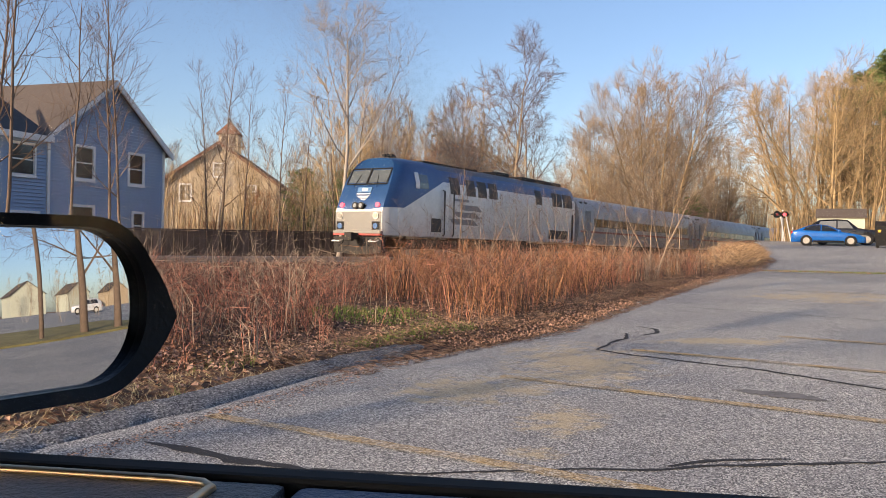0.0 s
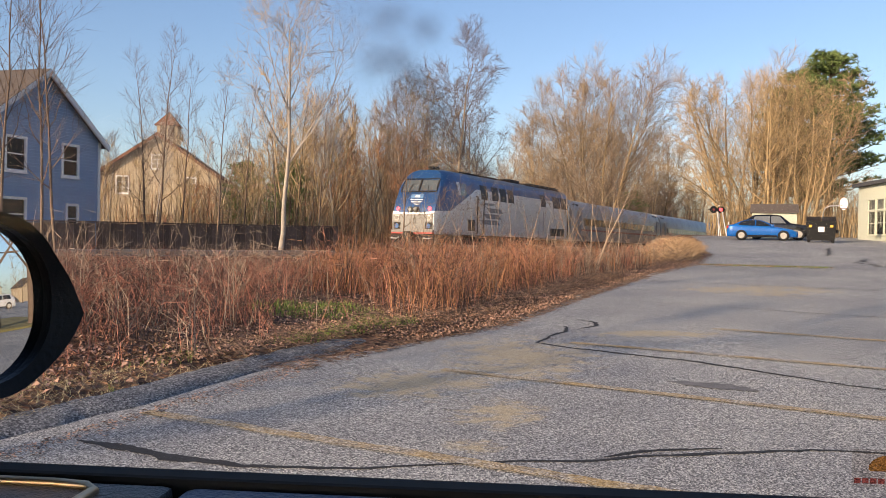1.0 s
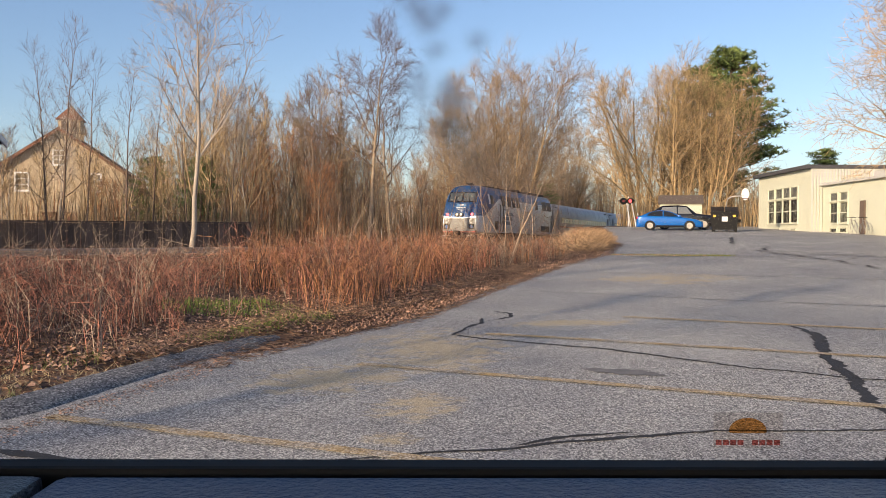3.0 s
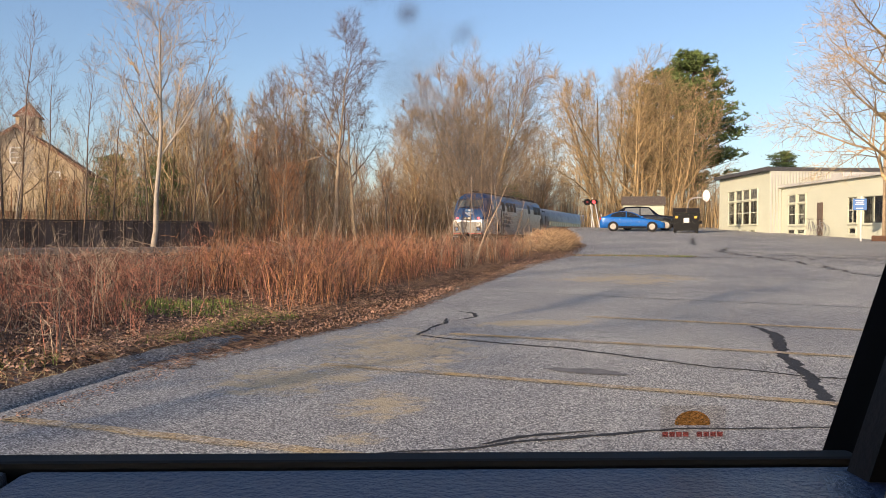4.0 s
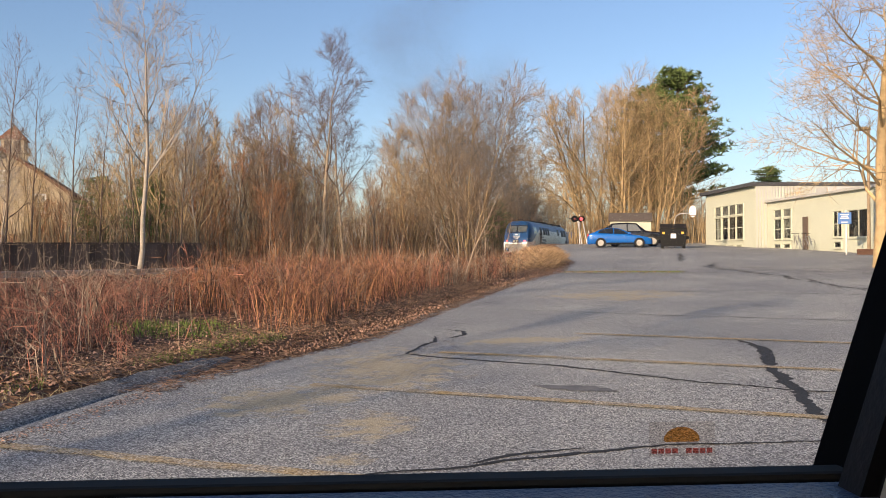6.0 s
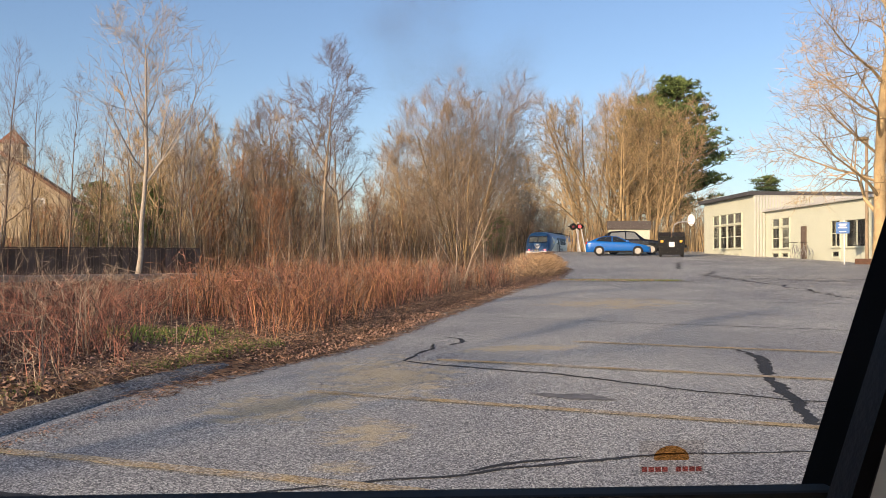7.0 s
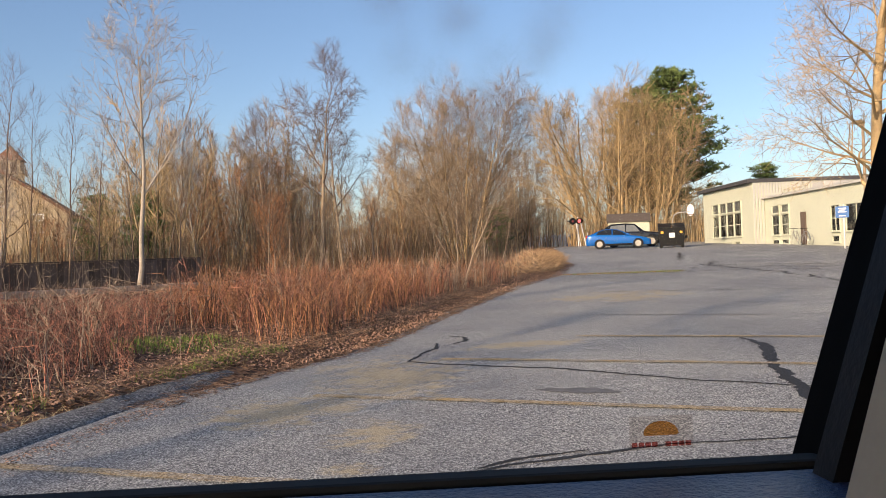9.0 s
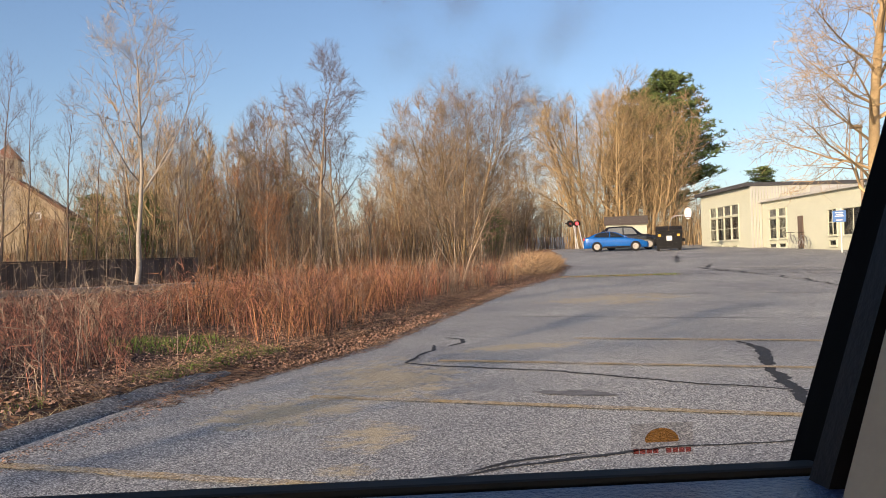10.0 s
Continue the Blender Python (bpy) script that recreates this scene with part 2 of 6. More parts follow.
# ---- the lie of the land ----
TRACK0, TRACK_DIR = Vector((-3.2, 36.2)), Vector((0.525, 0.851)).normalized()
TRACK_N = Vector((TRACK_DIR.y, -TRACK_DIR.x))
RAIL0, RAIL_GRADE = 0.97, -0.0065


def lot_z(x, y):
    return 0.01222 * x + 0.02794 * y


EDGE = [(-40, -20.0), (0, -5.35), (5.7, -2.6), (9.0, -1.0), (12, 1.35), (16, 3.35), (22, 6.5), (27.5, 9.9), (34.3, 12.9), (45, 16.5), (58, 21.5), (75, 27), (400, 130)]


def edge_x(y):
    for (y0, x0), (y1, x1) in zip(EDGE, EDGE[1:]):
        if y <= y1:
            break
    return x0 + (x1 - x0) * (y - y0) / (y1 - y0)


def rail_z(s):
    return RAIL0 + RAIL_GRADE * max(-60.0, min(s, 160.0))


def ground_z(x, y):
    """The ground's height: the sloping lot, and the lower strip beside it that the track crosses."""
    d = edge_x(y) - x
    p = Vector((x, y)) - TRACK0
    s, n = p.dot(TRACK_DIR), p.dot(TRACK_N)
    far = rail_z(s) - 0.55
    if abs(n) < 6:
        far += 0.25 * max(0.0, 1 - abs(n) / 4.0)
    lz = lot_z(min(x, 70), max(-40.0, min(y, 75.0)))
    if d <= 0:
        return lz
    k = min(1.0, d / 7.0)
    k = k * k * (3 - 2 * k)
    if y < 12.5:
        lz += 0.10 * math.exp(-((d - 0.75) / 0.45) ** 2)
    bumps = 0.10 * noise.noise(Vector((x * 0.5, y * 0.5, 0))) + 0.04 * noise.noise(Vector((x * 2, y * 2, 3)))
    return lz * (1 - k) + far * k + bumps * min(1.0, d / 1.5)

# ---- ground, lot and kerb ----
def grid_sheet(xs, ys, zf):
    bm = bmesh.new()
    v = [[bm.verts.new((x, y, zf(x, y))) for x in xs] for y in ys]
    for a, b in zip(v, v[1:]):
        for i in range(len(xs) - 1):
            bm.faces.new((a[i], a[i + 1], b[i + 1], b[i]))
    return bm


def steps(*spans):
    out = []
    for a, b, d in spans:
        out += [a + d * k for k in range(int(round((b - a) / d)))]
    return out + [spans[-1][1]]


gx = steps((-2400, -400, 400), (-400, -100, 50), (-100, -30, 7), (-30, 30, 0.75), (30, 100, 5), (100, 400, 50), (400, 2400, 400))
gy = steps((-2400, -400, 400), (-400, -50, 50), (-50, -2, 6), (-2, 62, 0.75), (62, 150, 8), (150, 400, 50), (400, 2400, 400))
ground = part("ground", grid_sheet(gx, gy, lambda x, y: ground_z(x, y) - (0.05 if x > edge_x(y) - (0.55 if y < 9.5 else 0.15) else 0)), SOIL)
smooth(ground, 80)
tagged(ground, "brown soil strewn with dead leaves", "ground", kind="structure")

bm = bmesh.new()
ly = steps((-35, -2, 3), (-2, 36, 0.4), (36, 70, 2))
left, right = [], []
for y in ly:
    wob = 0.10 * noise.noise(Vector((0, y * 1.7, 0))) + (0.25 * noise.noise(Vector((5, y * 0.35, 0))) if y > 11 else 0)
    x = edge_x(y) + wob - (0.34 if y < 9.3 else 0.0)
    row = [x + (95 - x) * f for f in (0, 0.004, 0.015, 0.05, 0.12, 0.3, 0.6, 1.0)]
    left.append([bm.verts.new((q, y, lot_z(q, y) - (0.03 if i == 0 and y > 9.3 else 0))) for i, q in enumerate(row)])
for a, b in zip(left, left[1:]):
    for i in range(7):
        bm.faces.new((a[i], a[i + 1], b[i + 1], b[i]))
lot = part("pavement", bm, ASPHALT)
tagged(lot, "weathered grey asphalt parking lot with sealed cracks", "parking lot", kind="structure")


def ribbon(pts, widths, lift, jag, seed):
    """A thin strip that lies on the lot along a bent line, with an uneven edge."""
    rnd = random.Random(seed)
    bm = bmesh.new()
    dense, wd = [], []
    for (a, wa), (b, wb) in zip(zip(pts, widths), list(zip(pts, widths))[1:]):
        a, b = Vector(a), Vector(b)
        k = max(2, int((b - a).length / 0.055))
        for i in range(k):
            f = i / k
            dense.append(a.lerp(b, f))
            wd.append(wa + (wb - wa) * f)
    dense.append(Vector(pts[-1]))
    wd.append(widths[-1])
    prev = None
    for i, (p, w) in enumerate(zip(dense, wd)):
        d = (dense[min(i + 1, len(dense) - 1)] - dense[max(i - 1, 0)]).normalized()
        nrm = Vector((-d.y, d.x))
        off = jag * noise.noise(Vector((p.x * 2.1, p.y * 2.1, seed))) + 0.5 * jag * noise.noise(Vector((p.x * 7, p.y * 7, seed))) + 0.35 * jag * noise.noise(Vector((p.x * 19, p.y * 19, seed)))
        w = w * (1 + rnd.uniform(-0.32, 0.32) * (1 if jag > 0.025 else 0.25))
        q = [p + nrm * (off + w / 2), p + nrm * (off - w / 2)]
        cur = [bm.verts.new((v.x, v.y, lot_z(v.x, v.y) + lift)) for v in q]
        if prev:
            bm.faces.new((prev[0], prev[1], cur[1], cur[0]))
        prev = cur
    return bm


def crack(pts, widths, seed, jag=0.05):
    tagged(part("crack_seal", ribbon(pts, widths, 0.005, jag, seed), TAR), "black tar seal along a crack in asphalt", "crack seal", "crack seals on the lot", "structure")


crack([(2.93, 12.72), (3.08, 12.4), (3.02, 12.0), (2.72, 11.7)], [0.03, 0.07, 0.07, 0.03], 1, 0.05)
crack([(2.57, 11.95), (2.45, 11.4), (2.1, 10.9), (1.88, 10.41), (2.3, 9.9), (3.42, 8.99), (4.2, 7.86), (4.99, 7.13), (5.4, 6.85), (7.5, 5.3)], [0.03, 0.06, 0.05, 0.05, 0.05, 0.06, 0.05, 0.05, 0.05, 0.05], 2, 0.05)
crack([(6.48, 10.35), (6.21, 9.37), (5.62, 8.42), (5.01, 7.12), (4.5, 6.0), (4.2, 5.2)], [0.05, 0.17, 0.12, 0.13, 0.10, 0.06], 3, 0.06)
crack([(-2.1, 5.95), (-1.88, 5.87), (-1.36, 5.54), (-0.86, 5.31), (-0.1, 5.24), (0.61, 5.35), (1.27, 5.36), (2.23, 5.52), (2.9, 5.55), (4.1, 5.35), (6.0, 5.1)], [0.02, 0.10, 0.12, 0.06, 0.03, 0.03, 0.04, 0.05, 0.035, 0.035, 0.03], 4, 0.04)
crack([(1.45, 5.42), (1.75, 5.55), (2.3, 5.62)], [0.02, 0.05, 0.02], 5, 0.03)
crack([(4.52, 15.61), (7.17, 13.53), (9.37, 12.04), (12, 10.2)], [0.03, 0.04, 0.04, 0.04], 6, 0.05)
crack([(23.1, 43.4), (21.0, 39.5), (18.4, 34.4)], [0.1, 0.14, 0.1], 7, 0.3)
crack([(18.7, 32.1), (16.6, 29.0), (16.2, 27.0), (15.66, 23.56), (14.27, 18.39), (14, 15)], [0.08, 0.16, 0.14, 0.10, 0.09, 0.08], 8, 0.35)
crack([(15.2, 27.8), (17.4, 26.0), (19.5, 22.0)], [0.06, 0.12, 0.1], 9, 0.3)
crack([(6.5, 20.5), (10.5, 18.0), (15, 15.2)], [0.03, 0.05, 0.05], 10, 0.1)
crack([(9.2, 27.0), (11.6, 26.2), (14.0, 25.5), (16.2, 25.2)], [0.05, 0.12, 0.10, 0.06], 12, 0.25)
crack([(16.6, 29.0), (18.4, 27.2), (20.6, 24.4), (22.3, 21.0)], [0.08, 0.14, 0.10, 0.06], 13, 0.35)
crack([(17.4, 26.6), (18.8, 24.6), (19.3, 22.4), (20.8, 19.5)], [0.06, 0.10, 0.08, 0.05], 14, 0.3)
crack([(15.9, 25.4), (17.0, 23.6), (18.2, 20.2)], [0.06, 0.10, 0.05], 15, 0.3)
crack([(13.5, 47.0), (14.8, 44.0), (15.0, 40.0)], [0.08, 0.14, 0.08], 11, 0.3)

for pts in ([(-1.85, 6.79), (0.32, 5.49), (2.2, 4.35)], [(0.6, 8.6), (1.3, 8.13), (4.42, 6.08), (6.2, 4.9)], [(2.3, 10.4), (2.86, 10.06), (5.45, 8.38), (7.6, 7.0)], [(4.6, 11.7), (8.2, 9.35)]):
    tagged(part("stall_line", ribbon(pts, [0.13] * len(pts), 0.009, 0.02, 21), WORN), "worn faded yellow painted parking stall line", "stall line", "stall lines on the lot", "structure")
tagged(part("oil_stain", ribbon([(2.70, 7.95), (2.8, 7.88), (2.95, 7.79), (3.1, 7.69), (3.28, 7.56), (3.4, 7.48)], [0.03, 0.16, 0.27, 0.30, 0.2, 0.03], 0.006, 0.06, 31), plain("oil_stained_asphalt", (0.15, 0.145, 0.14), 0.8, 0, 0.4, 6, 60, 0.4)), "dark oil stain on the asphalt", "stain", kind="structure")

# raised asphalt kerb along the lot's edge
bm = bmesh.new()
prev = None
line = [(-9.6, -8.0), (-5.5, 0.2), (-3.6, 3.7), (-2.9, 5.95), (-2.15, 7.12), (-1.22, 9.05), (-0.55, 10.1), (0.25, 11.1), (0.9, 11.9)]
dense = []
for a, b in zip(line, line[1:]):
    for k in range(30):
        dense.append(Vector(a).lerp(Vector(b), k / 30))
prof = [(-0.26, -0.10), (-0.20, 0.05), (-0.12, 0.075), (0.0, 0.075), (0.09, 0.058), (0.19, 0.02), (0.25, -0.04)]
for i, p in enumerate(dense):
    d = (dense[min(i + 1, len(dense) - 1)] - dense[max(i - 1, 0)]).normalized()
    nr = Vector((d.y, -d.x))
    sink = max(0.0, (i - 180) / 60.0) * 0.10
    cur = []
    for o, h in prof:
        q = p + nr * (o + 0.035 * noise.noise(Vector((i * 0.14, o, 0))))
        cur.append(bm.verts.new((q.x, q.y, lot_z(q.x, q.y) + h - sink + 0.012 * noise.noise(Vector((i * 0.16, o * 5, 4))) + 0.008 * noise.noise(Vector((i * 1.1, o * 17, 8))))))
    if prev:
        for k in range(len(prof) - 1):
            bm.faces.new((prev[k], prev[k + 1], cur[k + 1], cur[k]))
    prev = cur
smooth(tagged(part("kerb", bm, BERM), "low rounded asphalt kerb edging the lot", "kerb", kind="structure"), 70)


# ---- railway track ----
def track_at(s, n=0.0, z=0.0):
    p = TRACK0 + TRACK_DIR * s + TRACK_N * n
    return Vector((p.x, p.y, rail_z(s) + z))


track = empty("railway_track", Matrix.Identity(4), "rusty steel rails on timber ties in grey ballast", "railway track", kind="structure")
bm = bmesh.new()
prev = None
for s in steps((-60, 160, 4)):
    cur = [bm.verts.new(track_at(s, n, z)) for n, z in ((-3.0, -0.75), (-1.7, -0.26), (1.7, -0.26), (3.0, -0.75))]
    if prev:
        for k in range(3):
            bm.faces.new((prev[k], cur[k], cur[k + 1], prev[k + 1]))
    prev = cur
part("ballast_bed", bm, BALLAST, track)
for n in (-0.755, 0.755):
    bm = bmesh.new()
    prev = None
    for s in steps((-60, 160, 10)):
        cur = [bm.verts.new(track_at(s, n + o, z)) for o, z in ((-0.07, -0.18), (-0.02, -0.15), (-0.036, -0.03), (-0.036, 0), (0.036, 0), (0.036, -0.03), (0.02, -0.15), (0.07, -0.18))]
        if prev:
            for k in range(7):
                bm.faces.new((prev[k], cur[k], cur[k + 1], prev[k + 1]))
        prev = cur
    part("rail", bm, STEEL, track, "shiny-topped steel rail")
tie_me = boxed(-0.11, 0.11, -1.28, 1.28, -0.34, -0.19)
tie0 = part("tie", tie_me, WOOD_DARK, track)
ang = math.atan2(TRACK_DIR.y, TRACK_DIR.x)
tie0.matrix_world = Matrix.Translation(track_at(-28)) @ Matrix.Rotation(ang, 4, "Z")
for k in range(1, 90):
    t2 = new("tie", tie0.data)
    t2.parent = track
    t2.matrix_world = Matrix.Translation(track_at(-28 + k * 0.6)) @ Matrix.Rotation(ang, 4, "Z")

# ---- the train ----
def livery():
    """Silver sides with a blue nose mask and a blue band that narrows along the roof edge."""
    m, n, l, b = mat("locomotive_paint", 0.36, 0.25)
    co = n.new("ShaderNodeTexCoord").outputs["Object"]
    s = n.new("ShaderNodeSeparateXYZ")
    l.new(co, s.inputs[0])
    ay = calc(n, l, "ABSOLUTE", s.outputs[1])
    # lower edge of the blue: a shallow V on the nose, a rising wedge on the side, then the roof band
    nose = calc(n, l, "ADD", 1.92, calc(n, l, "MULTIPLY", ay, 0.12))
    side = calc(n, l, "MINIMUM", calc(n, l, "ADD", 1.98, calc(n, l, "MULTIPLY", calc(n, l, "MAXIMUM", calc(n, l, "SUBTRACT", s.outputs[0], 0.9), 0.0), 0.42)), 3.42)
    edge = calc(n, l, "MAXIMUM", nose, side)
    blue = calc(n, l, "GREATER_THAN", s.outputs[2], edge)
    f = noise_node(n, l, 1.4, 5, 0.65, co)
    g = noise_node(n, l, 30, 3, 0.6, co)
    silver = ramp(n, l, f.outputs[0], [(0.3, (0.50, 0.50, 0.495)), (0.7, (0.64, 0.64, 0.63))])
    blu = ramp(n, l, f.outputs[0], [(0.3, (0.011, 0.055, 0.16)), (0.7, (0.018, 0.076, 0.21))])
    c = mixc(n, l, blue, silver.outputs[0], blu.outputs[0])
    # sooty roof and grimy skirts
    soot = calc(n, l, "MULTIPLY", calc(n, l, "GREATER_THAN", s.outputs[2], 3.95), calc(n, l, "GREATER_THAN", s.outputs[0], 4.0))
    c = mixc(n, l, calc(n, l, "MULTIPLY", soot, 0.75), c, (0.06, 0.06, 0.065))
    dirt = ramp(n, l, calc(n, l, "ADD", calc(n, l, "MULTIPLY", s.outputs[2], -0.5), calc(n, l, "ADD", g.outputs[0], f.outputs[0])), [(0.45, (0, 0, 0)), (1.0, (0.45, 0.45, 0.45))])
    c = mixc(n, l, dirt.outputs[0], c, (0.22, 0.19, 0.16))
    l.new(c, b.inputs["Base Color"])
    bump(n, l, b, g.outputs[0], 0.05, 0.005)
    return m


LIVERY = livery()
NOSEWHITE = plain("pale_nose_paint", (0.20, 0.195, 0.18), 0.45, 0, 0.12, 2, 25)
BLUEPAINT = plain("railway_blue_paint", (0.035, 0.12, 0.31), 0.35, 0, 0.15, 2, 25)
GRILLE = plain("black_grille", (0.02, 0.02, 0.022), 0.6, 0, 0.4, 3, 60, 0.4)
CABGLASS = plain("cab_windshield", (0.10, 0.115, 0.12), 0.08, 0, 0.3, 1.2, 6)
WHITEDECAL = plain("white_decal", (0.75, 0.75, 0.74), 0.5, 0, 0.05)
GREYDECAL = plain("dark_grey_decal", (0.17, 0.18, 0.20), 0.5, 0, 0.1)
REDSTRIPE = plain("red_stripe", (0.45, 0.06, 0.05), 0.5, 0, 0.15)
REDLAMP, WHITELAMP = glow("red_marker_lamp", (1.0, 0.06, 0.08), 2.2), plain("pale_headlamp_lens", (0.36, 0.35, 0.31), 0.12, 0.3, 0.3, 20, 80)
UNDER = plain("dark_underframe", (0.035, 0.031, 0.028), 0.85, 0.1, 0.4, 4, 30, 0.4)

# half profile of the body, from the roof's middle down to the sill
LOCO_PROF = [(0.0, 4.32), (0.55, 4.30), (0.98, 4.19), (1.22, 3.98), (1.36, 3.66), (1.47, 3.25), (1.50, 2.55), (1.50, 1.9), (1.50, 1.3), (1.48, 0.92)]


def nose_x(z):
    if z < 1.95:
        return 0.0 + 0.02 * (1.95 - z)
    if z < 3.05:
        return (z - 1.95) * 0.47
    return 0.517 + (z - 3.05) * 0.62


def body_loft(stations, prof, narrow):
    """stations: distances behind the nose line; narrow: the width factor of each."""
    bm = bmesh.new()
    rings = []
    full = [(-y, z) for y, z in prof[::-1]] + [(y, z) for y, z in prof[1:]]
    for d, k in zip(stations, narrow):
        ring = []
        for y, z in full:
            x = nose_x(z) * max(0.0, 1 - d / 3.0) + d if d < 3 else d
            zz = z if d > 1.6 else z - (1.6 - d) * 0.05 * max(0, (z - 3.6))
            ring.append(bm.verts.new((x, y * k, zz)))
        rings.append(ring)
    for a, b in zip(rings, rings[1:]):
        for i in range(len(full) - 1):
            bm.faces.new((a[i], b[i], b[i + 1], a[i + 1]))
    for ring, flip in ((rings[0], False), (rings[-1], True)):
        h = len(full) // 2
        for i in range(h):
            j = len(full) - 1 - i
            if i + 1 == j - 1:
                vs = (ring[i], ring[i + 1], ring[j])
            else:
                vs = (ring[i], ring[i + 1], ring[j - 1], ring[j])
            bm.faces.new(vs if flip else vs[::-1])
    bmesh.ops.recalc_face_normals(bm, faces=bm.faces[:])
    return bm


def truck(name, at_x, parent, wheels=2, gap=2.7, r=0.5):
    t = part(name, boxed(at_x - gap / 2 - 0.75, at_x + gap / 2 + 0.75, -1.2, 1.2, 0.45, 0.82, 0.06), UNDER, parent)
    for side in (-1, 1):
        part("side_frame", boxed(at_x - gap / 2 - 0.6, at_x + gap / 2 + 0.6, side * 1.12 - 0.09, side * 1.12 + 0.09, 0.38, 0.80, 0.05), UNDER, t)
    for k in range(wheels):
        x = at_x - gap / 2 + k * gap / (wheels - 1)
        bm = bmesh.new()
        for side in (-1, 1):
            tube(bm, [Vector((x, side * 0.69, r)), Vector((x, side * 0.74, r)), Vector((x, side * 0.83, r))], [r + 0.03, r, r], 24)
        tube(bm, [Vector((x, -0.8, r)), Vector((x, 0.8, r))], [0.09, 0.09], 10)
        smooth(part("wheelset", bm, STEEL, t), 35)
    return t


def quad_on_nose(y0, y1, z0, z1, lift=0.02, thick=0.03):
    """A thin plate that lies on the sloping nose."""
    bm = bmesh.new()
    pts = [(y0, z0), (y1, z0), (y1, z1), (y0, z1)]
    f = [bm.verts.new((nose_x(z) - lift, y, z)) for y, z in pts]
    b = [bm.verts.new((nose_x(z) + thick, y, z)) for y, z in pts]
    bm.faces.new(f)
    bm.faces.new(b[::-1])
    for i in range(4):
        bm.faces.new((f[i], b[i], b[(i + 1) % 4], f[(i + 1) % 4]))
    bmesh.ops.recalc_face_normals(bm, faces=bm.faces[:])
    return bm


def side_plate(x0, x1, z0, z1, side, depth=0.025, skew=0.0, inset=0.0):
    """A plate on the body's side that follows its lean above the waist."""
    def half(z):
        for (ya, za), (yb, zb) in zip(LOCO_PROF, LOCO_PROF[1:]):
            if zb <= z <= za:
                return yb + (ya - yb) * (z - zb) / max(1e-6, za - zb)
        return 1.48
    zs = sorted([z0, z1] + [z for _, z in LOCO_PROF if z0 + 0.01 < z < z1 - 0.01])
    bm = bmesh.new()
    prev = None
    for z in zs:
        k = skew * (z - z0) / (z1 - z0)
        cur = [bm.verts.new((x0 + k, side * (half(z) + depth), z)), bm.verts.new((x1 + k, side * (half(z) + depth), z)), bm.verts.new((x1 + k, side * (half(z) - 0.04), z)), bm.verts.new((x0 + k, side * (half(z) - 0.04), z))]
        if prev:
            for i in range(4):
                bm.faces.new((prev[i], prev[(i + 1) % 4], cur[(i + 1) % 4], cur[i]))
        else:
            bm.faces.new(cur[::-1])
        prev = cur
    bm.faces.new(prev)
    bmesh.ops.recalc_face_normals(bm, faces=bm.faces[:])
    return bm


